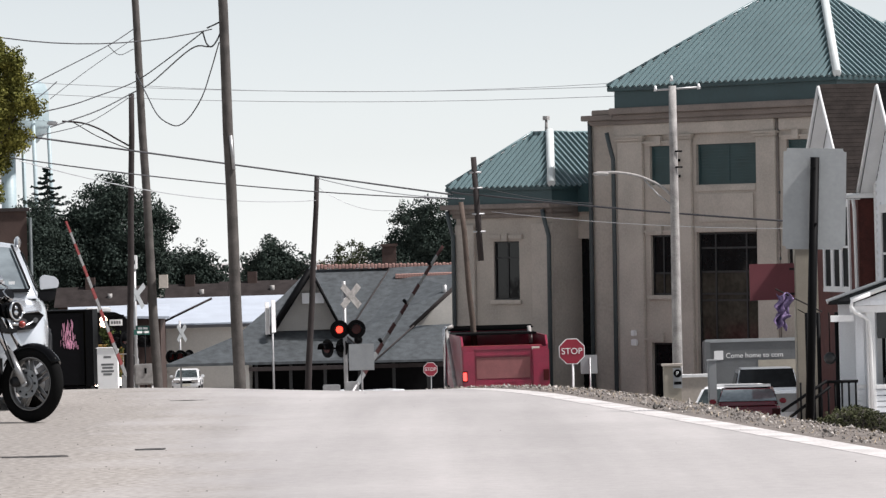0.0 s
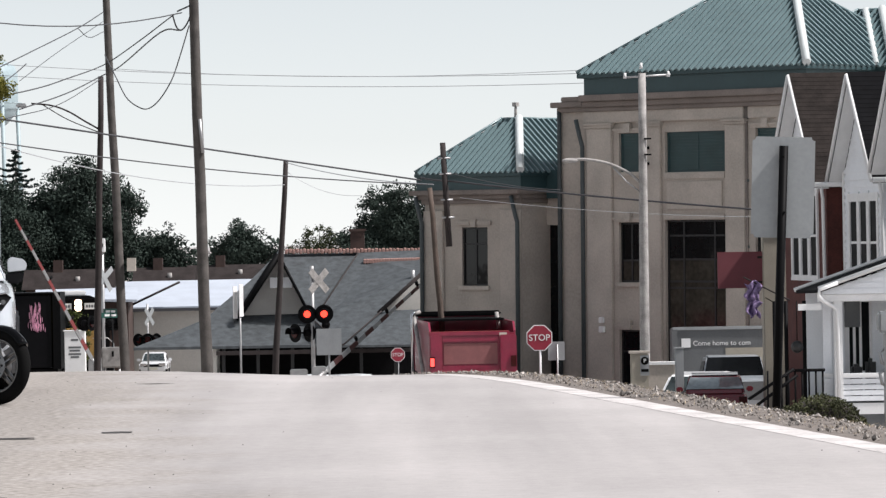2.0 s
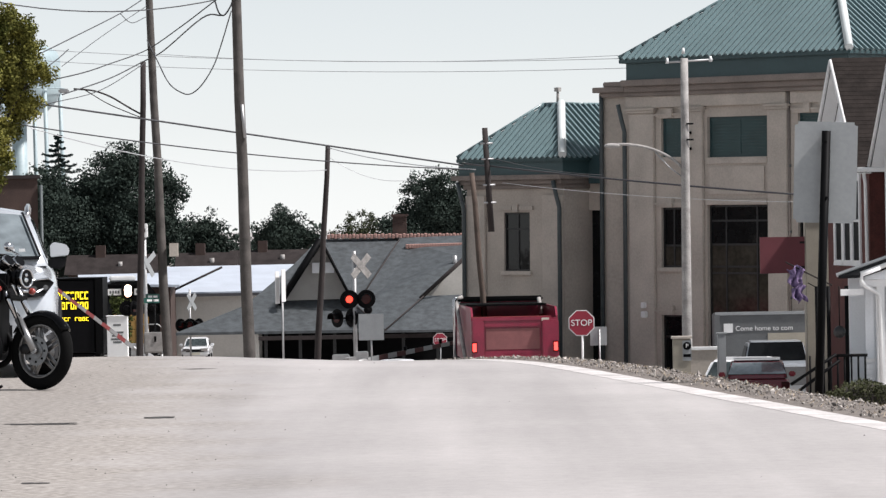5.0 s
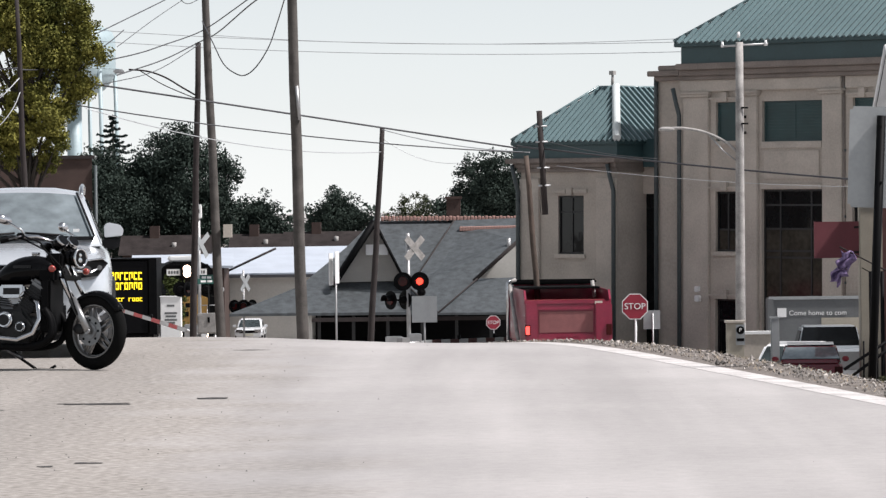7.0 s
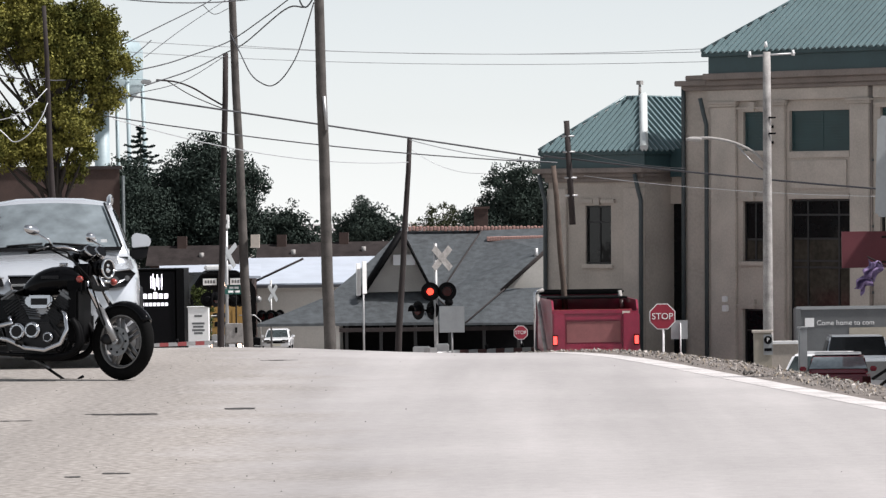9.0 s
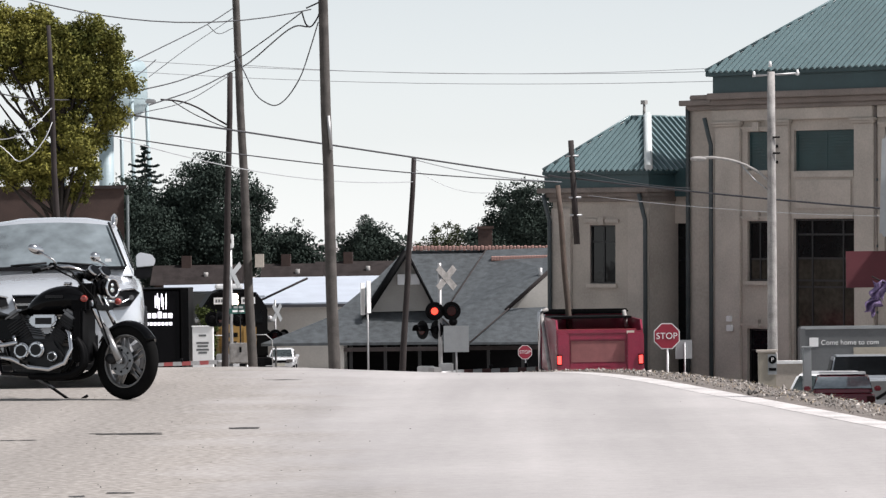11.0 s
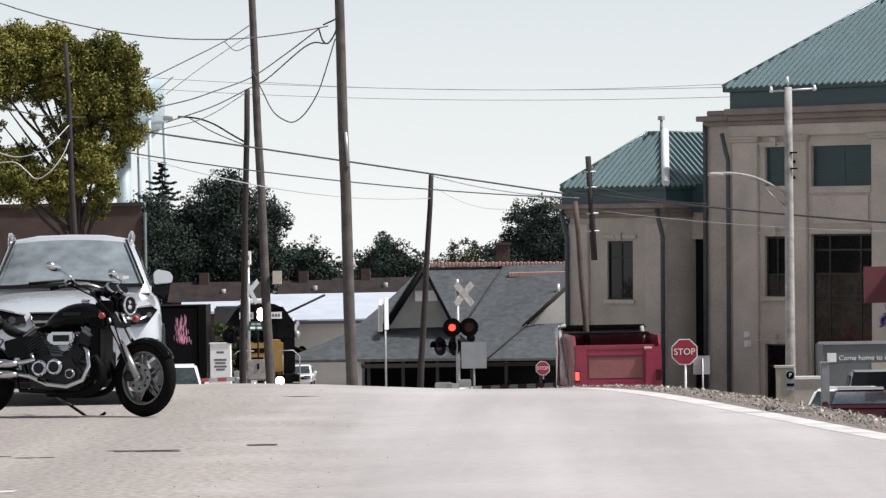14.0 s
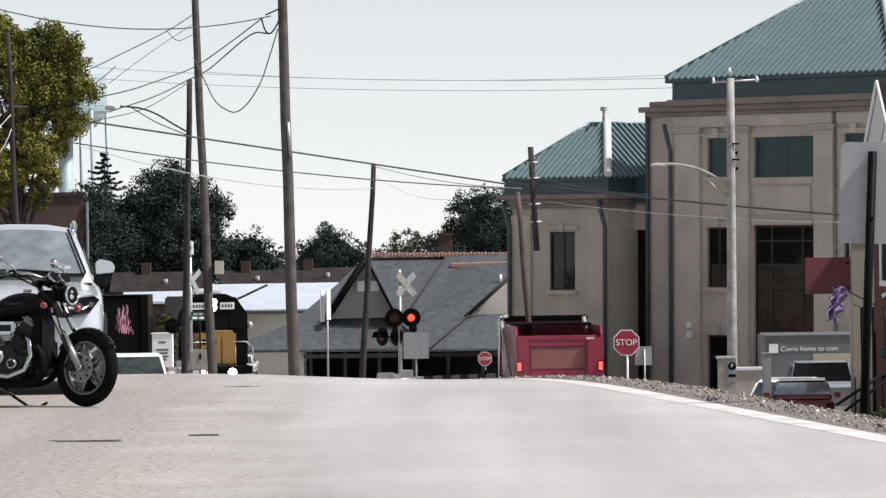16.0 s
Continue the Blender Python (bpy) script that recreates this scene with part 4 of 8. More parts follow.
f = (-11.85, 104, ground_z(-11.85, 104))
tree("large yellow-green roadside tree in early autumn leaf", f, blobs_at(f, 104, [
    ((-14.3, 104.00, 6.2), 1.0), ((-13.1, 104.00, 6.35), 0.95), ((-12.1, 104.00, 6.2), 0.75), ((-11.15, 104.00, 6.1), 0.6), ((-13.75, 104.00, 6.75), 0.6), ((-11.55, 104.00, 6.55), 0.3), ((-14.6, 104.00, 8.0), 0.5), ((-10.6, 104.00, 6.35), 0.45), ((-12.3, 104.00, 6.75), 0.6), ((-11.4, 104.00, 6.5), 0.5), 
    ((-10.45, 104.00, 5.85), 0.5), ((-10.15, 104.00, 5.35), 0.42), ((-10.98, 104.00, 5.15), 0.7), ((-11.73, 104.00, 5.66), 0.75), ((-12.56, 104.00, 6.03), 0.45), ((-10.6, 104.00, 4.5), 0.5), ((-11.29, 104.00, 3.76), 0.55), ((-11.70, 104.00, 4.33), 0.55),
    ((-10.95, 104.00, 3.9), 0.4), ((-11.4, 104.00, 2.75), 0.4), ((-11.0, 104.00, 3.2), 0.38), ((-12.2, 104.00, 2.9), 0.45), ((-13.71, 104.00, 4.77), 0.2), ((-12.94, 104.00, 4.99), 0.16), ((-13.47, 104.00, 5.70), 0.42), ((-12.78, 104.00, 5.41), 0.3), ((-13.17, 104.00, 4.02), 0.42), ((-12.52, 104.00, 4.70), 0.2), ((-11.72, 104.00, 3.29), 0.4), ((-13.63, 104.00, 5.22), 0.22), ((-13.67, 104.00, 3.41), 0.75), ((-12.84, 104.00, 3.31), 0.6), ((-12.33, 104.00, 4.21), 0.35), ((-14.36, 104.00, 3.98), 0.7), ((-11.82, 104.00, 4.96), 0.5), ((-10.87, 104.00, 6.61), 0.4), ((-12.21, 104.00, 3.37), 0.5)]), 0.042, 3.9, "leaf", 3, 0.22)


def conifer(foot, height, r, rnd_seed, label):
    rnd = random.Random(rnd_seed)
    T = thing("conifer", pose(*foot), label, "tree")
    bm = bmesh.new()
    tube(bm, (0, 0, 0), (0, 0, height), 0.22, 0.02, 8)
    part("trunk", bm, "bark", T)
    bm = bmesh.new()
    z = height * 0.12
    while z < height * 0.99:
        k = 1 - z / height
        n = max(5, int(12 * k) + 5)
        for i in range(n):
            a = rnd.uniform(0, 2 * math.pi)
            ln = (r * k + 0.08) * rnd.uniform(0.6, 1.15)
            jz = rnd.uniform(-0.16, 0.16)
            for s in range(7):
                q = (s + 0.6) / 7
                p = Vector((math.cos(a) * ln * q, math.sin(a) * ln * q, z + jz + 0.5 * ln * (q * q) - 0.55 * ln * q))
                leaves(bm, p, 0.1 + 0.14 * k, 12, 0.085, rnd, 0.4)
        z += height * 0.03
    part("crown", bm, "needle", T)


gz = -5.5
conifer((-22.43, 240, gz), 6.78 - gz, 8.4, 5, "dark pointed conifer behind the crossing")
f = (-17.89, 230, gz)
tree("dark broad tree behind the crossing", f, blobs_at(f, 230, [
    ((-17.92, 230.00, 4.93), 1.3), ((-18.72, 230.00, 3.87), 1.6), ((-17.17, 230.00, 4.14), 1.5), ((-15.64, 230.00, 3.64), 1.0), ((-19.23, 230.00, 2.03), 2.0), ((-17.54, 230.00, 1.99), 2.0), ((-15.84, 230.00, 1.95), 1.5),
    ((-20.46, 230.00, 2.38), 1.6), ((-20.20, 230.00, 0.52), 1.8), ((-18.35, 230.00, 0.47), 2.0), ((-16.35, 230.00, 0.42), 1.8), ((-15.04, 230.00, 3.16), 0.7)]), 0.085, 2.0, "leaf_dark", 7, 0.35)
f = (-13.87, 235, gz)
tree("dark rounded tree behind the crossing", f, blobs_at(f, 235, [
    ((-14.00, 235.00, 1.11), 1.2), ((-13.23, 235.00, 0.62), 1.1), ((-14.96, 235.00, 0.66), 1.3), ((-14.36, 235.00, -0.30), 1.5), ((-12.93, 235.00, -0.18), 0.9)]), 0.085, 2.0, "leaf_dark", 8, 0.3)
f = (-22.17, 228, gz)
tree("dark tree mass beyond the lot", f, blobs_at(f, 228, [
    ((-22.09, 228.00, 3.33), 1.5), ((-22.74, 228.00, 1.82), 1.9), ((-21.21, 228.00, 1.78), 1.8), ((-23.09, 228.00, 0.30), 2.0), ((-21.56, 228.00, 0.26), 2.0), ((-23.64, 228.00, 2.46), 1.6)]), 0.085, 2.0, "leaf_dark", 9, 0.3)
f = (-10.37, 260, gz)
tree("dark tree behind the depot", f, blobs_at(f, 260, [
    ((-10.31, 260.00, 1.80), 0.9), ((-10.96, 260.00, 1.12), 1.1), ((-9.74, 260.00, 1.09), 1.0), ((-11.67, 260.00, 0.45), 1.2), ((-10.28, 260.00, 0.24), 1.4), ((-9.06, 260.00, 0.45), 1.0), ((-8.36, 260.00, 0.53), 0.6), ((-10.65, 260.00, -0.45), 1.4)]), 0.085, 2.0, "leaf_dark", 10, 0.3)
f = (-5.81, 262, gz)
tree("thin pale tree behind the depot ridge", f, blobs_at(f, 262, [
    ((-6.28, 262.00, 1.70), 0.5), ((-5.68, 262.00, 1.96), 0.45), ((-5.06, 262.00, 1.49), 0.6), ((-6.48, 262.00, 0.93), 0.7), ((-5.43, 262.00, 0.90), 0.8), ((-4.55, 262.00, 0.95), 0.6), ((-7.37, 262.00, 0.67), 0.6), ((-5.97, 262.00, 0.11), 1.1)]), 0.08, 1.3, "leaf_pale", 11, 0.2)
f = (-1.40, 258, gz)
tree("large dark tree behind the depot", f, blobs_at(f, 258, [
    ((-2.16, 258.00, 3.49), 1.0), ((-0.95, 258.00, 3.64), 1.2), ((0.08, 258.00, 3.09), 1.2), ((-1.50, 258.00, 2.27), 1.6), ((0.04, 258.00, 1.71), 1.5), ((-2.89, 258.00, 1.96), 0.9), ((-3.27, 258.00, 0.93), 1.3), ((-1.54, 258.00, 0.71), 1.8),
    ((0.18, 258.00, 0.32), 1.6), ((-4.13, 258.00, 1.12), 0.8), ((1.28, 258.00, 2.89), 1.2), ((1.58, 258.00, 1.15), 1.6)]), 0.085, 2.0, "leaf_dark", 12, 0.35)


def far_woods():
    """A distant belt of woods that closes the horizon."""
    rnd = random.Random(21)
    bm = bmesh.new()
    for i in range(150):
        x = -190 + 380 * i / 149 + rnd.uniform(-1, 1)
        h = rnd.uniform(4.5, 7.0)
        for _ in range(7):
            leaves(bm, Vector((x + rnd.uniform(-2, 2), 330 + rnd.uniform(-5, 5), -5.5 + h * rnd.random())), 1.9, 90, 0.26, rnd)
    ob = part("far_woods", bm, "leaf_dark")
    tagged(ob, "distant belt of dark woods", "woods", kind="stuff")


far_woods()


def water_tower():
    x, y, z = (-43.09, 420.00, 16.48)
    g = -5.5
    W = thing("water_tower", pose(x, y, g), "pale blue rounded water tower on tall legs", "water tower")
    R, zb, zt = 4.2, 13.37 - g, 19.73 - g
    prof = [(0.0, zb - 0.9), (1.5, zb - 0.8), (3.0, zb - 0.2), (3.9, zb + 0.8), (R, zb + 1.8), (R, zt - 1.6), (3.9, zt - 0.8), (3.0, zt - 0.25), (1.5, zt), (0.0, zt + 0.1)]
    bm = bmesh.new()
    rings = []
    for r, h in prof:
        rings.append([bm.verts.new((max(r, 0.02) * math.cos(2 * math.pi * k / 32), max(r, 0.02) * math.sin(2 * math.pi * k / 32), h)) for k in range(32)])
    for a, b in zip(rings, rings[1:]):
        for k in range(32):
            bm.faces.new((a[k], a[(k + 1) % 32], b[(k + 1) % 32], b[k]))
    part("tank", bm, "tank", W, smooth=True)
    bm = bmesh.new()
    for k in range(32):
        a0, a1 = 2 * math.pi * k / 32, 2 * math.pi * (k + 1) / 32
        tube(bm, (R * 1.08 * math.cos(a0), R * 1.08 * math.sin(a0), zb + 1.9), (R * 1.08 * math.cos(a1), R * 1.08 * math.sin(a1), zb + 1.9), 0.06, n=4)
    part("walkway_rail", bm, "tank", W)
    bar("riser", (0, 0, 0), (0, 0, zb - 0.6), 0.75, "tank", W, n=20)
    for k in range(6):
        a = 2 * math.pi * k / 6 + 0.25
        bar("leg", (4.6 * math.cos(a), 4.6 * math.sin(a), 0), (R * 0.98 * math.cos(a), R * 0.98 * math.sin(a), zb + 1.9), 0.2, "tank", W)
    for k in range(6):
        a, b = 2 * math.pi * k / 6 + 0.25, 2 * math.pi * (k + 1) / 6 + 0.25
        bar("strut", (4.4 * math.cos(a), 4.4 * math.sin(a), zb * 0.55), (4.4 * math.cos(b), 4.4 * math.sin(b), zb * 0.55), 0.08, "tank", W)


water_tower()


def brick_hall():
    x1, _, zt = (-12.32, 125.00, 3.05)
    B = thing("brick_hall", pose(x1, 125, 0, 0, 0, 8), "low flat-roofed brown brick building", "building")
    g = ground_z(x1, 125) - 0.4
    bm = bmesh.new()
    holed(bm, -12, 0, g, zt - 0.1, 0, 0.3, [(-9.5, -8.3, 0.2, 1.6), (-6.5, -5.3, 0.2, 1.6)])
    box(bm, -0.3, 0, 0.3, 9, g, zt - 0.1)
    part("wall", bm, "brick_brown", B)
    block("roof", -12.1, 0.08, -0.08, 9, zt - 0.1, zt, "wood_dark", B)
    glazed(B, -9.5, -8.3, 0.2, 1.6, 0.12, 2, [0.9])
    glazed(B, -6.5, -5.3, 0.2, 1.6, 0.12, 2, [0.9])
    bar("rain_pipe", (0.1, -0.06, g), (0.1, -0.06, zt - 0.3), 0.05, "pipe", B)


brick_hall()
M["car_glass"] = mat("tinted_car_glass", (0.035, 0.045, 0.046), 0.12, 0.1, vary=0.5, scale=1.5, fine=6, bump=0.03, coat=0.15, spec=0.4)
# pale base and blotchy noise paint cloud reflections into the glass
M["windscreen"] = mat("painted_cloud_glass", (0.30, 0.345, 0.36), 0.05, 0.5, vary=0.5, scale=1.3, fine=6, bump=0.05, dist=0.02, coat=1.0, spec=1.0)


# ---- row houses on the right ----
def row_house(label, apex, base_z, half, length, rise, wall_mat, roof_mat, rz, eave_drop, windows):
    """A narrow house: gable towards the street, long roof slope towards the lot. Local +y runs away along the ridge."""
    ax, ay, az = apex
    H = thing("row_house", pose(ax, ay, az, 0, 0, rz), label, "house", "row of houses")
    ze = -rise
    zb = base_z - az
    # walls: gable front at y = 0, side towards the lot at x = half
    bm = bmesh.new()
    holed(bm, -half, half, zb, ze, 0.0, 0.2, windows)
    part("front_wall", bm, wall_mat, H)
    bm = bmesh.new()
    prism(bm, [(-half, ze + 0.01), (half, ze + 0.01), (0, -0.12)], 0.02, 0.22, "y")
    part("gable", bm, "siding", H, "white sided gable")
    bm = bmesh.new()
    sm_ = Matrix.Rotation(radians(90), 4, "Z")
    side = [(0.5, 1.3, ze - 1.9, ze - 0.45), (2.5, 3.3, ze - 1.9, ze - 0.45)]
    holed(bm, 0.2, length, zb, ze, -half, -half + 0.2, side)
    bmesh.ops.transform(bm, matrix=sm_, verts=bm.verts)
    part("side_wall", bm, wall_mat, H)
    bm = bmesh.new()
    box(bm, -half, -half + 0.2, 0.2, length, zb, ze)
    part("side_wall", bm, wall_mat, H)
    # roof slopes with overhang
    k = 1.12
    bm = bmesh.new()
    slab(bm, [(0, -0.35, 0.05), (0, length, 0.05), (half * k, length, -rise * k + 0.05), (half * k, -0.35, -rise * k + 0.05)], 0.12)
    part("roof", bm, roof_mat, H)
    bm = bmesh.new()
    slab(bm, [(0, -0.35, 0.05), (-half * k, -0.35, -rise * k + 0.05), (-half * k, length, -rise * k + 0.05), (0, length, 0.05)], 0.12)
    part("roof", bm, roof_mat, H)
    sl = math.hypot(half, rise) * k
    for j in range(int(sl / 0.15)):
        u = (j + 0.5) * 0.15 / sl * k
        bm = bmesh.new()
        slab(bm, [(half * u, -0.35, -rise * u + 0.054), (half * u, length, -rise * u + 0.054), (half * u + 0.07, length, -rise * u - 0.07 * rise / half + 0.06), (half * u + 0.07, -0.35, -rise * u - 0.07 * rise / half + 0.06)], 0.012)
        part("shingle_course", bm, roof_mat, H)
    for sx in (-1, 1):
        bm = bmesh.new()
        slab(bm, [(0, -0.34, -0.075), (0, 0.0, -0.075), (sx * half * k, 0.0, -rise * k - 0.075), (sx * half * k, -0.34, -rise * k - 0.075)], 0.02)
        part("soffit", bm, "white", H, "white soffit under the gable edge")
    for s in (-1, 1):
        bm = bmesh.new()
        sweep(bm, [(0, -0.38, -0.02), (s * half * k, -0.38, -rise * k - 0.02)], 0.055, 4)
        part("rake_board", bm, "white", H, "white rake board")
    bm = bmesh.new()
    sweep(bm, [(half * k, -0.35, -rise * k), (half * k, length, -rise * k)], 0.07, 6)
    part("gutter", bm, "white", H)
    bm = bmesh.new()
    sweep(bm, [(half * k, -0.2, -rise * k), (half + 0.05, -0.1, -rise * k - 0.35), (half + 0.05, -0.05, zb)], 0.045, 6)
    part("rain_pipe", bm, "white", H)
    for x0, x1, z0, z1 in windows:
        w = glazed(H, x0, x1, z0, z1, -0.045, 1, [(z0 + z1) / 2], "pane_dull", "white")
        for n, b in (("casing", (x0 - 0.1, x0, z0, z1)), ("casing", (x1, x1 + 0.1, z0, z1)), ("casing", (x0 - 0.14, x1 + 0.14, z1, z1 + 0.14)), ("sill", (x0 - 0.14, x1 + 0.14, z0 - 0.08, z0))):
            block(n, b[0], b[1], -0.05, 0.0, b[2], b[3], "white", w)
    for x0, x1, z0, z1 in side:
        bm = bmesh.new()
        for a, b, c, d in ((x0, x0 + 0.09, z0, z1), (x1 - 0.09, x1, z0, z1), (x0, x1, z1 - 0.09, z1), (x0, x1, z0, z0 + 0.09), (x0, x1, (z0 + z1) / 2 - 0.03, (z0 + z1) / 2 + 0.03)):
            box(bm, half - 0.1, half + 0.04, a, b, c, d)
        w = part("window", bm, "white", H)
        block("pane", half - 0.12, half - 0.1, x0, x1, z0, z1, "pane_dull", w)
    if wall_mat == "siding":
        # lapped boards on the side towards the lot, on the front and in the gable
        z = zb
        while z < ze - 0.05:
            for a, b in ((0.0, 0.45), (1.35, 2.45), (3.35, length)):
                block("clapboard", half, half + 0.025, a, b, z, z + 0.06, "siding", H)
            z += 0.13
        z = zb
        while z < ze - 0.05:
            cut = [0.15 - half, half - 0.15]
            if any(w[2] - 0.3 < z < w[3] + 0.2 for w in windows):
                cut = [0.15 - half, *sorted(v for w in windows for v in (w[0] - 0.12, w[1] + 0.12)), half - 0.15]
            for a, b in zip(cut[::2], cut[1::2]):
                if b > a:
                    block("clapboard", a, b, -0.028, 0.0, z, z + 0.09, "siding", H)
            z += 0.18
        for s in (-1, 1):
            block("corner_board", s * (half - 0.07) - 0.085, s * (half - 0.07) + 0.085, -0.04, -0.001, zb, ze, "white", H)
        z = ze
        while z < -0.3:
            wv = half * (-z / rise) - 0.22
            block("gable_board", -wv, wv, -0.012, 0.02, z, z + 0.08, "siding", H)
            z += 0.17
    return H


# the street fronts look towards the crossing street; the side walls and roof slopes look this way
RZ = -83
row_house("maroon brick house with a brown shingle roof", (9.92, 106.00, 5.34), -4.6, 2.45, 9.0, 2.5, "brick", "shingle", RZ, 0, [(-1.45, -0.6, -5.1, -3.0), (-0.42, 0.42, -5.1, -3.0), (0.6, 1.45, -5.1, -3.0)])
row_house("white sided house with a black shingle roof", (10.87, 101.00, 5.16), -4.4, 2.15, 7.0, 2.3, "siding", "shingle_black", RZ, 0, [(-1.45, -0.6, -5.1, -3.0), (-0.42, 0.42, -5.1, -3.0), (0.6, 1.45, -5.1, -3.0)])
row_house("white sided house with a steep dark roof", (11.26, 95.00, 5.36), -4.2, 2.1, 7.0, 2.3, "siding", "shingle_black", RZ, 0, [(-1.45, -0.6, -5.1, -3.0), (-0.42, 0.42, -5.1, -3.0), (0.6, 1.45, -5.1, -3.0)])


def porch():
    """A white porch with a low gabled roof, posts, knee wall and steps."""
    d = 92.0
    x0, _, z0 = (8.95, 92.00, -0.01)
    P = thing("porch", pose(x0, d, z0), "white wooden porch with a low roof and clapboard knee wall", "porch")
    zk = -1.73 - z0
    zf = -2.31 - z0
    zg = -3.6 - z0
    W, D = 5.0, 3.0
    k = 0.335
    # dark shingled slope between two white rakes
    bm = bmesh.new()
    slab(bm, [(-0.12, -0.33, 0.15), (W, -0.33, 0.15 + k * (W + 0.12)), (W, D, 0.15 + k * (W + 0.12)), (-0.3, D, 0.09)], 0.07)
    part("roof", bm, "shingle_black", P, "low dark shingled porch roof")
    for y, x in ((-0.37, -0.12), (D + 0.04, -0.34)):
        bm = bmesh.new()
        sweep(bm, [(x, y, 0.17 + k * (x + 0.12)), (W, y, 0.17 + k * (W + 0.12))], 0.05, 4)
        part("rake_board", bm, "white", P, "white rake board")
    bm = bmesh.new()
    prism(bm, [(-0.02, 0.04), (W, 0.04), (W, 0.04 + k * (W + 0.02)), (-0.02, 0.1)], -0.2, -0.08, "y")
    part("gable", bm, "siding", P, "white sided porch gable")
    for i in range(1, 9):
        z = 0.04 + 0.125 * i
        block("gable_board", (z - 0.08) / k + 0.05, W, -0.222, -0.201, z - 0.115, z - 0.012, "siding", P)
    bm = bmesh.new()
    sweep(bm, [(0.3, -0.42, 0.29), (-0.1, -0.42, 0.15), (-0.12, -0.42, 0.02), (-0.02, -0.36, -0.1), (0.2, -0.2, -0.22), (0.31, -0.16, -0.32), (0.31, -0.16, zf)], 0.042, 8)
    part("rain_pipe", bm, "white", P, "white gutter and rain pipe")
    block("beam", -0.1, W, -0.14, 0.1, -0.12, 0.035, "white", P, bevel=0.01)
    for x in (0.33, 2.4, 4.4):
        block("post", x - 0.09, x + 0.09, -0.1, 0.1, zf, -0.12, "white", P, bevel=0.01)
    block("side_panel", 0.06, 0.24, 0.6, 0.66, zk, -0.12, "siding", P)
    z = zf
    while z < zk - 0.06:
        block("knee_wall_board", 0.42, W, -0.06, 0.06, z, z + 0.105, "siding", P)
        block("knee_wall_board", 0.05, 0.23, 0.36, 0.44, z, z + 0.105, "siding", P)
        z += 0.125
    block("rail_cap", 0.42, W, -0.1, 0.1, zk - 0.05, zk + 0.02, "white", P)
    block("rail_cap", 0.03, 0.25, 0.33, 0.47, zk - 0.05, zk + 0.02, "white", P)
    block("deck", 0.0, W, 0.05, D, zf - 0.12, zf - 0.03, "banner", P)
    block("skirt_board", 0.3, W, -0.04, 0.04, zf - 0.29, zf - 0.05, "white", P)
    block("skirt", 0.1, W, 0.0, 0.15, zg - 0.6, zf - 0.3, "banner", P, "grey stone base below the deck")
    bm = bmesh.new()
    holed(bm, -0.15, W, zf, 0.1, 2.2, 2.35, [(0.70, 1.32, zk - 0.06, -0.12), (2.3, 3.3, zf + 0.02, -0.3)])
    part("rear_wall", bm, "siding", P)
    for i in range(17):
        block("clapboard", 1.34, 2.28, 2.17, 2.2, zk - 0.1 + 0.1 * i, zk - 0.012 + 0.1 * i, "siding", P)
    glazed(P, 0.70, 1.32, zk - 0.06, -0.12, 2.25, [0.78, 0.92, 1.06], [], "pane_dull", "white")
    glazed(P, 2.3, 3.3, zf + 0.02, -0.3, 2.25, 1, [zk], "pane_dull", "white")
    block("valance", 0.70, 1.04, 2.1, 2.14, -0.74, -0.12, "banner", P, "grey blind over the porch window", bevel=0.01)
    block("porch_chair", 0.74, 0.98, 1.2, 1.6, zf, zk + 0.18, "winframe", P, "dark chair back", bevel=0.06)
    block("porch_chair", 1.08, 1.3, 1.3, 1.7, zf, zk + 0.3, "winframe", P, bevel=0.08)
    # stair rails in front of the door side
    for k in range(9):
        bar("baluster", (-1.25 + 0.15 * k, -0.3, zf - 0.5), (-1.25 + 0.15 * k, -0.3, zk + 0.12), 0.022, "black", P)
    bar("hand_rail", (-0.75, -0.3, zk + 0.12), (0.0, -0.3, zk + 0.12), 0.035, "black", P, "black iron hand rail")
    bar("hand_rail", (-1.7, -0.6, zf + 0.1), (-0.7, -0.6, zk + 0.16), 0.035, "black", P)
    bar("hand_rail", (-1.5, -0.3, zf - 0.05), (-0.6, -0.3, zk + 0.02), 0.035, "black", P)
    for x in (-1.0, -0.75, -0.35):
        bar("lamp_post", (x, 0.6, zf - 0.6), (x, 0.6, -0.1), 0.045, "black", P)
    bm = bmesh.new()
    bmesh.ops.create_icosphere(bm, subdivisions=2, radius=0.14, matrix=Matrix.Translation((-0.55, 0.2, -1.1)))
    part("hanging_basket", bm, "winframe", P)
    bar("basket_hook", (-0.55, 0.2, -1.1), (-0.55, 0.2, -0.1), 0.012, "black", P)
    block("house_sign", -0.55, -0.05, -0.2, -0.15, -0.3, -0.16, "white", P)


porch()

# boards seen between the civic building and the houses
x0, y0, z1 = (8.00, 110.30, 0.89)
x1, _, z0 = (9.19, 110.30, -0.06)
e = thing("maroon_board", pose(x0, 110.3, ground_z(x0, 110.3)), "plain maroon sign board fixed to the stucco pier", "sign")
g = ground_z(x0, 110.3)
block("panel", 0, x1 - x0, -0.04, 0.04, z0 - g, z1 - g, "maroon", e)
for z in (z0 - g + 0.15, z1 - g - 0.15):
    block("bracket", x1 - x0 - 0.15, x1 - x0 + 0.12, -0.06, -0.04, z - 0.03, z + 0.03, "wood_dark", e)
x0, _, z1 = (9.17, 110.00, 1.39)
x1, _, _ = (10.06, 110.00, 1.37)
e = thing("stucco_pier", pose(x0, 110, -4.2), "beige stucco pier beside the houses", "wall")
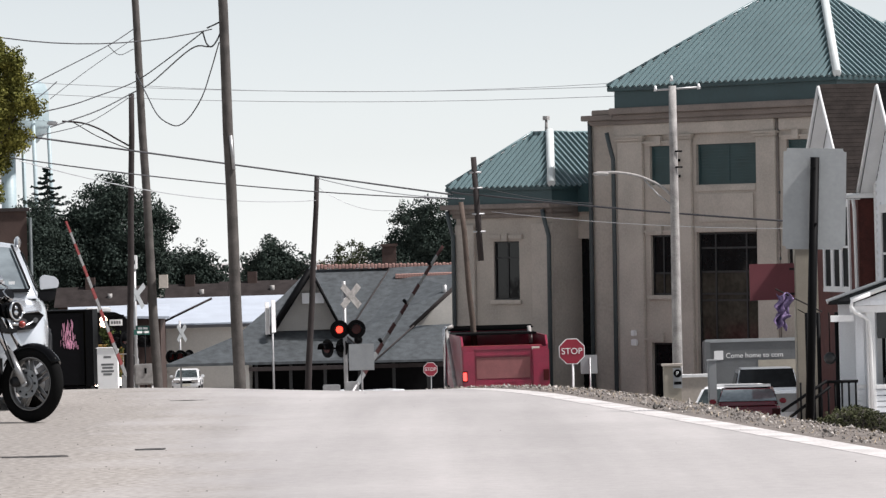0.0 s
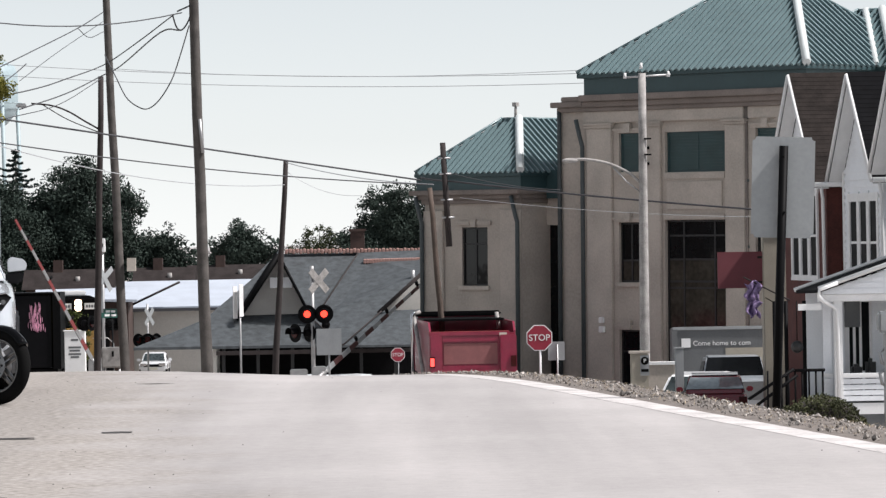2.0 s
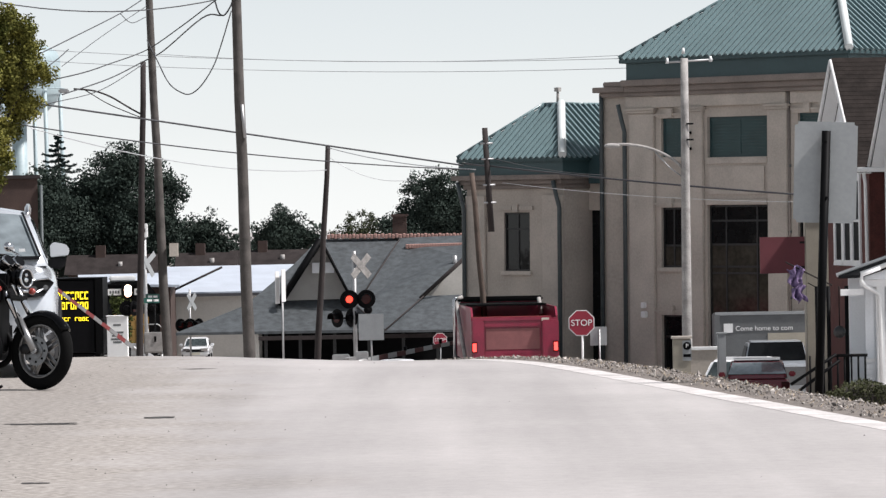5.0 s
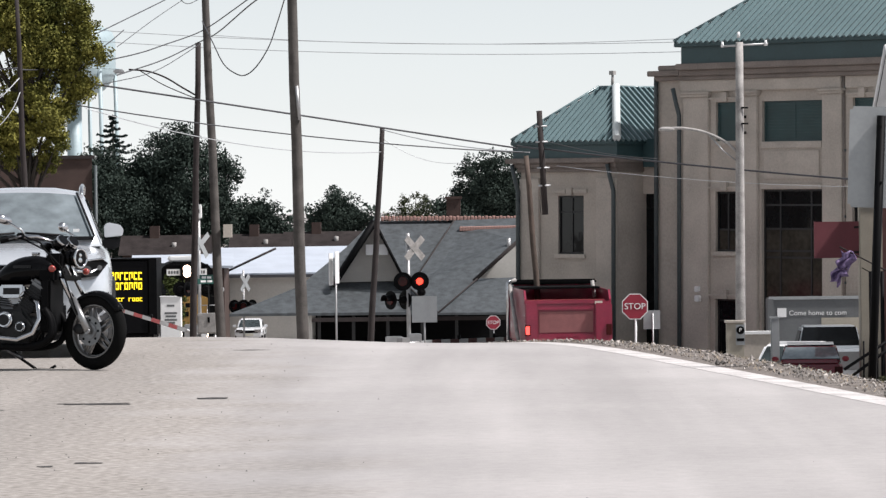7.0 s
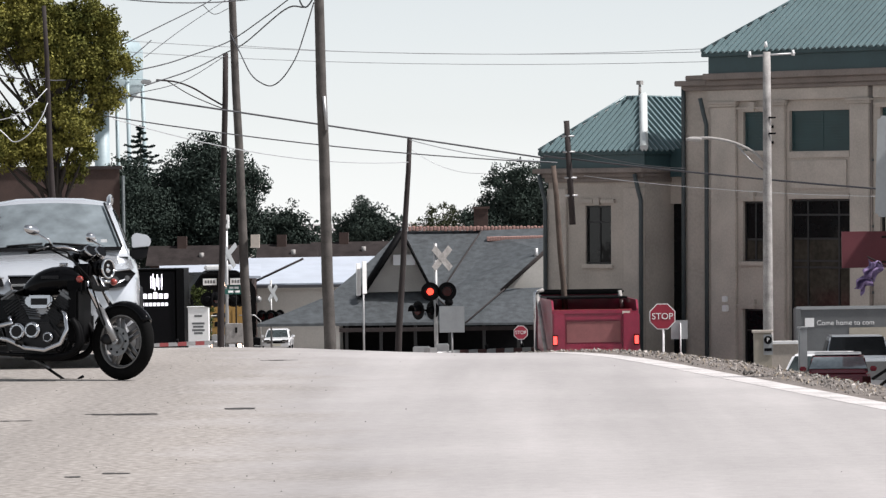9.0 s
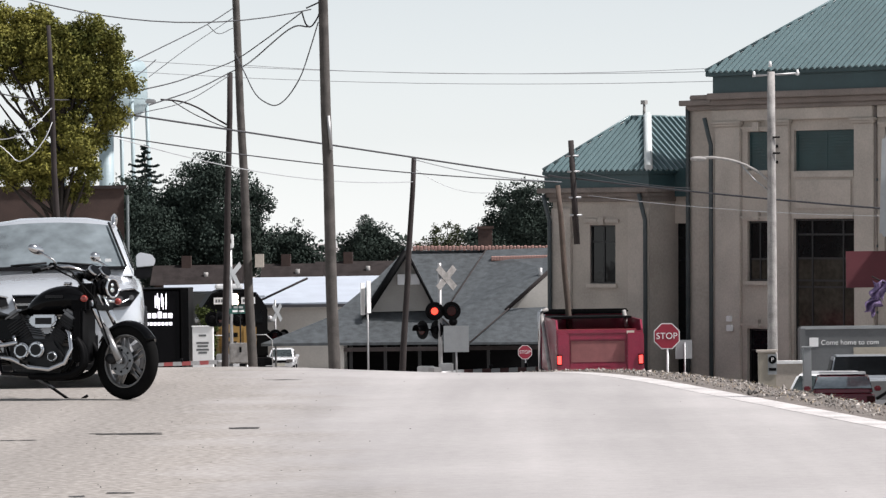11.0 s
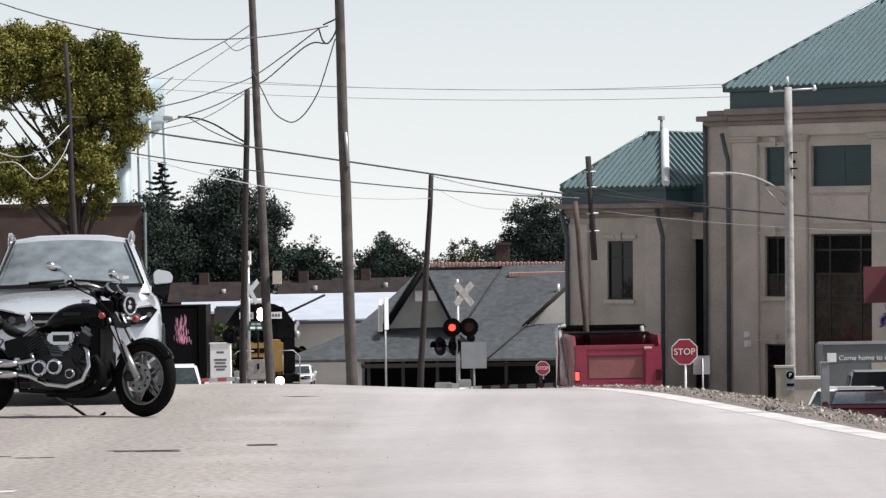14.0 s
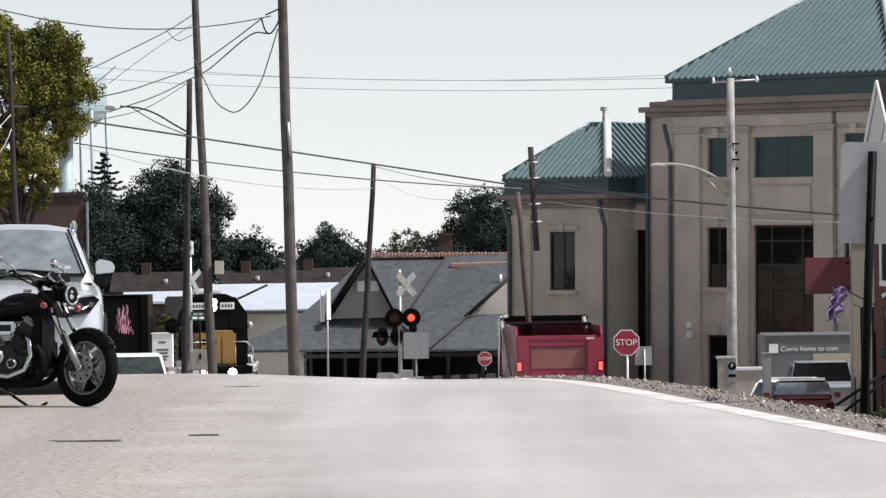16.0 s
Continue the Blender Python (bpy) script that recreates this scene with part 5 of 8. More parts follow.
block("pier", 0, x1 - x0, 0, 0.6, -0.3, z1 + 4.2, "stucco", e, bevel=0.02)
block("coping", -0.05, x1 - x0 + 0.05, -0.05, 0.65, z1 + 4.2, z1 + 4.28, "white", e)


def sign_post_front():
    """The back of a road sign on a dark post at the verge."""
    x, y, z = (3.20, 37.50, -0.10)
    g = ground_z(x, y)
    S = thing("road_sign", pose(x, y, g), "grey back of a large road sign on a dark post", "sign")
    tx, _, tz = (3.33, 37.50, 2.23)
    bm = bmesh.new()
    sweep(bm, [(0, 0, -0.3), (tx - x, 0, tz - g)], 0.04, 8)
    part("post", bm, "black", S, "dark steel post")
    c0, c1 = Vector((3.04, 37.50, 2.31)), Vector((3.60, 37.50, 1.41))
    bm = bmesh.new()
    box(bm, c0.x - x, c1.x - x, 0.05, 0.056, c1.z - g, c0.z - g)
    bmesh.ops.rotate(bm, verts=bm.verts, cent=((c0.x + c1.x) / 2 - x, 0.05, (c0.z + c1.z) / 2 - g), matrix=Matrix.Rotation(radians(2.2), 3, "Y"))
    bmesh.ops.bevel(bm, geom=[ed for ed in bm.edges if abs(ed.verts[0].co.y - ed.verts[1].co.y) > 0.004], offset=0.03, segments=3, affect="EDGES")
    part("panel", bm, "sign_back", S, "dull aluminium sign back")
    for f_ in (0.25, 0.8):
        bar("bolt", ((tx - x) * 0.9, -0.05, c1.z - g + (c0.z - c1.z) * f_), ((tx - x) * 0.9, 0.05, c1.z - g + (c0.z - c1.z) * f_), 0.012, "black", S)


sign_post_front()


def meter_post():
    x, y, _ = (4.05, 36.00, -0.20)
    g = ground_z(x, y)
    S = thing("meter_post", pose(x, y, g), "grey steel meter post with brackets at the verge", "post")
    zt = 0.59 - g
    block("post", -0.03, 0.16, -0.05, 0.05, -0.2, zt, "galv", S, bevel=0.01)
    block("cap", -0.08, 0.2, -0.09, 0.09, zt, zt + 0.18, "sign_back", S, bevel=0.02)
    for z in (zt - 0.12, zt - 0.3):
        bm = bmesh.new()
        sweep(bm, [(0, 0, z), (-0.07, -0.02, z - 0.05), (-0.05, -0.02, z - 0.14), (0, 0, z - 0.16)], 0.014, 6)
        part("bracket", bm, "galv", S)


meter_post()


def stop_sign(center, size, post_r, label, d, gpost=True):
    x, y, z = center
    g = ground_z(x, y)
    S = thing("stop_sign", pose(x, y, g), label, "stop sign", "stop signs")
    h = z - g
    bm = bmesh.new()
    n = 8
    r = size / 2 / math.cos(math.pi / 8)
    prism(bm, [(r * math.cos(math.pi / 8 + k * math.pi / 4), h + r * math.sin(math.pi / 8 + k * math.pi / 4)) for k in range(8)], 0.0, 0.006, "y")
    part("panel", bm, "white", S, "white border of the octagon")
    bm = bmesh.new()
    r *= 0.93
    prism(bm, [(r * math.cos(math.pi / 8 + k * math.pi / 4), h + r * math.sin(math.pi / 8 + k * math.pi / 4)) for k in range(8)], -0.005, -0.001, "y")
    part("face", bm, "red_sign", S, "red octagonal face")
    text_mesh("STOP", size * 0.345, "white", S, Matrix.Translation((0, -0.012, h)) @ Matrix.Rotation(radians(90), 4, "X"))
    bar("post", (0, 0.04, -0.2), (0.03, 0.04, h + size * 0.3), post_r, "white" if post_r > 0.03 else "galv", S, "pale steel post")
    return S


stop_sign((3.71, 124.00, -1.61), 0.76, 0.035, "red octagonal stop sign on a pale post", 124)
stop_sign((-0.68, 183.00, -3.71), 0.60, 0.025, "far red stop sign under the depot eaves", 183)
# grey sign back next to the stop sign
x, y, z = (4.27, 126.00, -2.06)
e = thing("sign_panel", pose(x, y, ground_z(x, y)), "grey sign back on a thin post", "sign")
block("panel", -0.25, 0.25, 0, 0.01, z - e.matrix_basis.translation.z - 0.28, z - e.matrix_basis.translation.z + 0.28, "sign_back", e, bevel=0.003)
bar("post", (0.03, -0.03, -0.2), (0.03, -0.03, z - e.matrix_basis.translation.z + 0.2), 0.025, "galv", e)


def banner_trailer():
    x0, _, z1 = (7.49, 121.00, -1.37)
    x1, _, _ = (10.32, 121.00, -1.45)
    g = ground_z(x0, 121)
    B = thing("banner_trailer", pose(x0, 121, g), "grey panel trailer with white lettering on its side", "trailer")
    w, h = x1 - x0, z1 - g
    block("body", 0, w, 0, 2.0, 0.9, h, "banner", B, bevel=0.03)
    block("roof_rail", -0.03, w, -0.04, 0.05, h - 0.02, h + 0.07, "sign_back", B)
    block("front_post", -0.06, 0.1, -0.05, 0.1, 0.8, h, "banner", B)
    block("lower_panel", w * 0.52, w, -0.015, 0.0, 0.95, h - 0.55, "stucco", B)
    tx, _, tz = (8.84, 121.00, -1.78)
    text_mesh("Come home to com", 0.2, "white", B, Matrix.Translation((tx - x0 + 0.02, -0.012, tz - g)) @ Matrix.Rotation(radians(90), 4, "X"))
    tx, _, tz = (7.83, 121.00, -1.76)
    block("emblem", tx - x0 - 0.13, tx - x0 + 0.13, -0.014, 0.0, tz - g - 0.13, tz - g + 0.13, "white", B, "plain white emblem block")
    for k in (0.25, 0.8):
        bm = bmesh.new()
        tube(bm, (w * k, -0.05, 0.4), (w * k, 0.25, 0.4), 0.4, n=20)
        part("wheel", bm, "tyre", B)
    block("chassis", 0.1, w - 0.1, 0.1, 1.9, 0.5, 0.9, "black", B)


banner_trailer()


def parking_pier():
    x, _, z1 = (6.15, 114.00, -1.83)
    g = ground_z(x, 114)
    P = thing("parking_pier", pose(x, 114, g), "weathered square post with a round parking sign", "post")
    h = z1 - g
    block("pier", -0.27, 0.2, 0.0, 0.4, -0.3, h, "stucco", P, bevel=0.02)
    block("cap", -0.31, 0.24, -0.04, 0.44, h, h + 0.06, "stone2", P)
    block("panel", -0.02, 0.22, -0.03, -0.01, h - 0.6, h - 0.05, "sign_back", P)
    bm = bmesh.new()
    tube(bm, (0.1, -0.035, h - 0.2), (0.1, -0.05, h - 0.2), 0.11, n=20)
    part("ring", bm, "black", P)
    text_mesh("P", 0.15, "white", P, Matrix.Translation((0.1, -0.056, h - 0.2)) @ Matrix.Rotation(radians(90), 4, "X"))
    block("bar", 0.0, 0.2, -0.04, -0.03, h - 0.5, h - 0.42, "black", P)
    # low grey wall running behind
    x1, _, _ = (7.31, 116.00, -2.10)
    e = thing("low_wall", pose(x, 116, g), "low grey block wall by the car park", "wall")
    hz = -2.21 - g
    block("wall", 0.2, x1 - x, 0, 0.3, -0.3, hz, "stone", e)
    block("coping", 0.2, x1 - x, -0.05, 0.35, hz, hz + 0.08, "white", e)


parking_pier()
x0, _, z1 = (7.04, 112.00, -1.67)
e = thing("grey_cabinet", pose(x0, 112, ground_z(x0, 112)), "pale grey utility cabinet by the car park", "cabinet")
block("body", -0.08, 0.14, 0, 0.3, -0.2, z1 - ground_z(x0, 112), "sign_back", e, bevel=0.02)
block("lid", -0.1, 0.16, -0.02, 0.32, z1 - ground_z(x0, 112), z1 - ground_z(x0, 112) + 0.04, "sign_back", e)


# ---- crossing signals ----
def lamp_head(parent, p, face, name="signal_lamp"):
    """A round black target with a hooded dark red lens; face: the way it looks, as a turn about z."""
    m = Matrix.Translation(p) @ Matrix.Rotation(radians(face), 4, "Z")
    bm = bmesh.new()
    tube(bm, (0, 0.0, 0), (0, 0.03, 0), 0.30, n=24)
    tube(bm, (0, 0.03, 0), (0, 0.2, 0), 0.15, 0.1, n=14)
    ob = part("signal_lamp", bm, "black", parent, "black round signal target with hood")
    ob.matrix_basis = m
    arc = [math.pi * (k - 0.5) / 9 for k in range(11)]
    bm = bmesh.new()
    prism(bm, [(0.178 * math.cos(a), 0.178 * math.sin(a)) for a in arc] + [(0.165 * math.cos(a), 0.165 * math.sin(a)) for a in reversed(arc)], -0.26, 0.0, "y")
    part("hood", bm, "black", ob)
    bm = bmesh.new()
    tube(bm, (0, -0.03, 0), (0, -0.005, 0), 0.15, 0.16, n=20)
    part("lens", bm, "red_lens_dark", ob, "dark red lens")
    return ob


def crossbuck(parent, z, y, yaw, size=1.2, material="white", tilt=0, dx=0.0):
    m = Matrix.Rotation(radians(yaw), 4, "Z")
    for s in (45, -45):
        bm = bmesh.new()
        box(bm, -size / 2, size / 2, y - 0.01 * (s > 0), y + 0.012 - 0.01 * (s > 0), -0.11, 0.11)
        bmesh.ops.rotate(bm, verts=bm.verts, cent=(0, 0, 0), matrix=Matrix.Rotation(radians(s + tilt), 3, "Y"))
        bmesh.ops.translate(bm, verts=bm.verts, vec=(dx, 0, z))
        bmesh.ops.transform(bm, matrix=m, verts=bm.verts)
        part("blade", bm, material, parent, "white crossbuck blade")


def gate_arm(parent, pivot, length, material_pair=("white", "red_barrier")):
    """A tapered striped arm along local +x of its own Empty part."""
    bm = bmesh.new()
    tube(bm, (-0.5, 0, 0), (0.35, 0, 0), 0.07, 0.07, 8)
    box(bm, -0.75, -0.4, -0.12, 0.12, -0.2, 0.2)
    arm = part("gate_arm", bm, "galv", parent, "striped crossing gate arm")
    arm.matrix_basis = Matrix.Translation(pivot)
    n = 14
    for k in range(n):
        x0, x1 = 0.35 + (length - 0.35) * k / n, 0.35 + (length - 0.35) * (k + 1) / n
        h = 0.085 - 0.04 * k / n
        block("stripe", x0, x1, -0.02, 0.02, -h, h, material_pair[k % 2], arm)
    for k in (4, 8, 12):
        x = 0.35 + (length - 0.35) * k / n
        bm = bmesh.new()
        tube(bm, (x, 0, 0.06), (x, 0, 0.2), 0.05, 0.06, 8)
        part("arm_lamp", bm, "black", arm)
    return arm


# white stripes of the left arm, darkened to grey for the shade on it
M["arm_shaded"] = mat("shade_darkened_arm_paint", (0.19, 0.19, 0.19), 0.6, vary=0.25)
M["arm_red"] = mat("red_arm_stripe", (0.17, 0.025, 0.025), 0.6, vary=0.2)
M["stripe_dark"] = mat("dark_red_stripe", (0.06, 0.02, 0.02), 0.6, vary=0.2)


def near_signal():
    x, y, z = (-3.21, 135.00, -2.92)
    g = ground_z(x, y)
    S = thing("crossing_signal", pose(x, y, g), "railway crossing signal with flashing red lamps and a gate", "crossing signal", "crossing signals")
    zt = 0.55 - g
    bar("mast", (0, 0, -0.2), (0, 0, zt), 0.065, "galv", S, "pale steel mast")
    crossbuck(S, 0.07 - g, -0.1, 38, 0.95, "concrete", 0, 0.2)
    zl = -0.99 - g
    xl, xr = -3.38 - x, -2.84 - x
    bar("lamp_bar", (xl, 0.1, zl), (xr, 0.1, zl), 0.035, "black", S)
    lamps = [lamp_head(S, (xl, -0.12, zl), 0), lamp_head(S, (xr, -0.12, zl), 0)]
    z2 = -1.59 - g
    lamp_head(S, (-3.79 - x, 0.0, z2), -50)
    lamp_head(S, (-3.31 - x, 0.1, z2), 130)
    bar("lamp_bar", (-3.79 - x, 0.1, z2), (0.05, 0.1, z2), 0.03, "black", S)
    # bell and small floodlight
    bm = bmesh.new()
    bmesh.ops.create_uvsphere(bm, u_segments=12, v_segments=8, radius=0.14, matrix=Matrix.Translation((0.42, 0, z2 + 0.25)))
    part("bell", bm, "black", S)
    pz = -2.97 - g
    block("gate_motor", -0.05, 0.4, -0.2, 0.25, pz - 0.35, pz + 0.3, "galv", S, "grey gate mechanism box", bevel=0.03)
    block("junction_box", -0.75, -0.2, -0.2, 0.2, pz - 0.1, pz + 0.22, "galv", S, bevel=0.03)
    arm = gate_arm(S, (-3.00 - x, -0.28, pz), 6.45, ("sign_back", "stripe_dark"))
    lit = []
    for p in (xl, xr):
        bm = bmesh.new()
        tube(bm, (0, 0.0, 0), (0, 0.015, 0), 0.11, n=20)
        ob = part("lit_lens", bm, "red_lit", S, "glowing red flasher disc")
        ob.matrix_basis = Matrix.Translation((p, 0.06, zl))
        lit.append((ob, p, zl))
    return S, arm, lit


SIGNAL, ARM_NEAR, LIT = near_signal()


def left_signal():
    x, y, z = (-12.11, 165.00, -3.69)
    g = ground_z(x, y)
    S = thing("crossing_signal", pose(x, y, g), "railway crossing signal seen from behind beside the street", "crossing signal", "crossing signals")
    zt = 1.57 - g
    bar("mast", (0, 0, -0.2), (0, 0, zt), 0.07, "galv", S)
    block("bell_box", -0.13, 0.13, -0.12, 0.12, zt - 0.55, zt, "white", S, "white bell housing", bevel=0.03)
    block("bell_hole", -0.05, 0.05, -0.13, -0.12, zt - 0.35, zt - 0.2, "black", S)
    crossbuck(S, 0.02 - g, -0.1, 55, 1.25, "sign_back", 8)
    zl = -1.75 - g
    for dx, f in ((-0.75, 180), (0.25, 180), (-0.45, 60), (0.5, 120)):
        lamp_head(S, (dx, 0.12, zl), f)
    bar("lamp_bar", (-0.8, 0, zl), (0.55, 0, zl), 0.035, "black", S)
    px, _, pz = (-12.41, 165.00, -3.42)
    block("gate_motor", -0.6, -0.1, -0.25, 0.25, pz - g - 0.3, pz - g + 0.3, "galv", S, bevel=0.03)
    arm = gate_arm(S, (px - x, -0.3, pz - g), 7.1, ("arm_shaded", "arm_red"))
    return S, arm


_, ARM_LEFT = left_signal()


def far_signal():
    x, y, z = (-12.08, 192.00, -4.60)
    g = ground_z(x, y)
    S = thing("crossing_signal", pose(x, y, g), "far crossbuck signal with dark lamps by the depot", "crossing signal", "crossing signals")
    zt = -1.45 - g
    bar("mast", (0, 0, -0.2), (0, 0, zt), 0.045, "galv", S)
    crossbuck(S, -2.02 - g, -0.1, 62, 1.0, "sign_back")
    zl = -3.08 - g
    for dx, f in ((-0.42, 40), (0.0, 0), (0.4, -40)):
        lamp_head(S, (dx, -0.1, zl), f)


far_signal()


def board_sign(p, w, h, label, d, edge=0, material="sign_back", post="galv"):
    """A flat sign on a post at p (its centre)."""
    x, y, z = p
    g = ground_z(x, y)
    S = thing("sign_panel", pose(x, y, g, 0, 0, edge), label, "sign")
    block("panel", -w / 2, w / 2, -0.01, 0.01, z - g - h / 2, z - g + h / 2, material, S, bevel=0.003)
    bar("post", (0, 0.04, -0.2), (0, 0.04, z - g + h * 0.4), 0.03, post, S)
    return S


board_sign((-2.62, 131.00, -1.79), 0.78, 0.82, "grey back of a square sign on a thin post", 131)
S = board_sign((-5.04, 124.00, -0.35), 0.36, 0.95, "narrow pale sign seen almost edge-on", 124, 74, "white")
block("second_panel", -0.18, 0.18, 0.09, 0.105, 0, 0.95, "white", S).matrix_basis = Matrix.Translation((0, 0.09, -0.88 - ground_z(-5.04, 124)))

# street name blades
x, y, z = (-11.26, 158.00, -1.32)
S = thing("street_name_sign", pose(x, y, ground_z(x, y)), "green street name blades on a post", "sign")
g = ground_z(x, y)
for k, (yaw, dz) in enumerate(((20, 0.0), (-35, 0.14))):
    ob = block("blade", -0.42, 0.42, -0.01, 0.01, z - g + dz - 0.1, z - g + dz + 0.1, "green_sign", S)
    ob.matrix_basis = Matrix.Rotation(radians(yaw), 4, "Z")
    for q in (-0.2, 0.05):
        o2 = block("lettering_bar", q - 0.1, q + 0.1, -0.016, -0.011, z - g + dz - 0.04, z - g + dz + 0.04, "white", ob)
bar("post", (0, 0.03, -0.2), (0, 0.03, z - g + 0.2), 0.03, "black", S)

# grey relay cabinet and a lamp head on the leaning pole
x, y, z = (-10.02, 140.00, -2.39)
e = thing("relay_cabinet", pose(x, y, ground_z(x, y)), "pale grey relay cabinet on a stand by the poles", "cabinet")
g = ground_z(x, y)
block("body", -0.33, 0.33, -0.2, 0.25, z - g - 0.35, z - g + 0.33, "concrete", e, bevel=0.03)
block("door", -0.28, 0.28, -0.225, -0.202, z - g - 0.3, z - g + 0.26, "concrete", e)
block("latch", 0.02, 0.09, -0.25, -0.225, z - g + 0.02, z - g + 0.2, "black", e)
for q in (-0.25, 0.25):
    bar("leg", (q, 0, -0.2), (q, 0, z - g - 0.35), 0.04, "galv", e)
x, y, z = (-8.50, 128.00, 0.74)
block("transformer_box", -0.13, 0.13, -0.25, -0.05, -0.2, 0.2, "stone2", pole_b, "small beige box on the pole").matrix_basis = Matrix.Translation(Vector((x, y, z)) - pole_b.matrix_basis.translation)


# ---- message sign, cabinet and barrier on the left ----
M["led_black"] = mat("black_display", (0.005, 0.005, 0.006), 0.5, vary=0.2, bump=0, spec=0.08)
M["led_yellow"] = glow("yellow_display_dots", (1.0, 0.75, 0.02), 0.95)
M["led_white"] = glow("white_display_dots", (0.95, 0.92, 1.0), 1.1)
M["led_pink"] = glow("pink_display_dots", (0.62, 0.30, 0.42), 0.2)


def message_sign():
    x1, _, z1 = (-14.37, 172.00, -0.66)
    x0, _, zb = (-17.19, 172.00, -3.72)
    g = ground_z(x1, 172)
    cx = (x0 + x1) / 2 - 0.18
    S = thing("message_sign", pose(cx, 172, g), "black electronic message sign with changing pages", "sign")
    hw = x1 - cx
    h = z1 - g
    zs = zb - g
    block("case", -hw, hw, 2.3, 2.45, zs, h, "black", S)
    for a, b in ((-hw, -hw + 0.04), (1.27, hw)):
        block("frame", a, b, 0.0, 2.3, zs, h, "black", S, "black sign frame")
    block("frame", -hw, hw, 0.0, 2.4, h, h + 0.06, "black", S)
    block("base", -hw * 0.9, hw * 0.9, 0.2, 2.0, -0.3, zs, "black", S)
    # a three-sided drum carries the three pages
    r = 1.42
    W = 2 * r * math.cos(radians(30)) * 0.98
    bm = bmesh.new()
    ap = r * 0.5
    prism(bm, [(r * math.cos(radians(a)), r * math.sin(radians(a))) for a in (-30, 90, 210)], 0.06, h - zs - 0.06, "z")
    drum = part("page_drum", bm, "led_black", S, "rotating three-page display")
    drum.matrix_basis = Matrix.Translation((-0.02, ap + 0.06, zs))
    H = h - zs
    rnd = random.Random(4)
    faces = []
    for k in range(3):
        faces.append(Matrix.Rotation(radians(120 * k), 4, "Z") @ Matrix.Translation((0, -ap - 0.004, 0)))
    def dot(face, x0, x1, z0, z1, m):
        ob = block("page_mark", x0 * 1.9, x1 * 1.9, -0.008, 0.0, z0, z1, m, drum)
        ob.matrix_basis = faces[face]
    # page 0: pinkish picture of upright plant-like strokes
    for k in range(90):
        a = rnd.gauss(0.3, 0.085)
        zc = H - rnd.uniform(0.45, 1.45)
        dot(0, a, a + rnd.uniform(0.004, 0.010), zc - rnd.uniform(0.04, 0.16), zc + rnd.uniform(0.04, 0.16), "led_pink")
    # page 1: two rows and a small row of yellow characters that cannot be read
    for z, hh, n in ((1 - 0.66 / H, 0.32, 11), (1 - 1.07 / H, 0.30, 11), (1 - 1.62 / H, 0.15, 14)):
        for k in range(n):
            w = 1.1 / n
            a = -0.55 + w * k
            if rnd.random() < 0.12:
                continue
            dot(1, a, a + w * 0.22, z * H - hh / 2, z * H + hh / 2, "led_yellow")
            dot(1, a + w * 0.24, a + w * 0.78, z * H + hh * 0.3, z * H + hh / 2, "led_yellow")
            if rnd.random() < 0.6:
                dot(1, a + w * 0.24, a + w * 0.78, z * H - hh / 2, z * H - hh * 0.3, "led_yellow")
            if rnd.random() < 0.6:
                dot(1, a + w * 0.56, a + w * 0.78, z * H - hh * 0.28, z * H + hh * 0.28, "led_yellow")
    # page 2: white emblem of plain strokes over two bars
    for k in range(9):
        a = 0.12 + 0.03 * k + 0.02 * math.sin(k * 2.0)
        zc = H - 0.5 + 0.1 * math.sin(k * 1.7)
        dot(2, a, a + 0.02, zc - 0.24, zc + 0.26, "led_white")
    for k in range(7):
        a = -0.28 + 0.115 * k
        dot(2, a, a + 0.085, H - 1.16, H - 1.16 + (0.26 if k in (0, 4) else 0.2), "led_white")
    for k in range(9):
        a = -0.25 + 0.085 * k
        dot(2, a, a + 0.06, H - 1.46, H - 1.46 + 0.13, "led_white")
    return S, drum


_, DRUM = message_sign()

x, _, zt = (-13.57, 169.00, -2.10)
g = ground_z(x, 169)
e = thing("notice_cabinet", pose(x, 169, g), "white upright notice cabinet with dark lettering", "cabinet")
h = zt - g
block("body", -0.41, 0.41, 0, 0.6, -0.2, h - 0.03, "white", e, bevel=0.015)
block("cap", -0.45, 0.45, -0.04, 0.63, h - 0.03, h, "white", e)
for k, (wd, dz) in enumerate(((0.3, 0.38), (0.5, 0.68), (0.42, 0.81), (0.5, 0.95), (0.34, 1.07))):
    block("lettering_bar", -wd / 2, wd / 2, -0.006, 0.0, h - dz - 0.04, h - dz + 0.04, "banner", e)
# hedge between the sign and the poles
f = (-13.95, 175, ground_z(-13.95, 175))
tree("green shrub behind the message sign", f, blobs_at(f, 175, [((-14.1, 175.00, -1.75), 0.4), ((-13.75, 175.00, -2.1), 0.45), ((-14.3, 175.00, -2.5), 0.5), ((-13.7, 175.00, -3.0), 0.5)]), 0.05, 2.4, "leaf_shrub", 30, 0.05, "shrub")


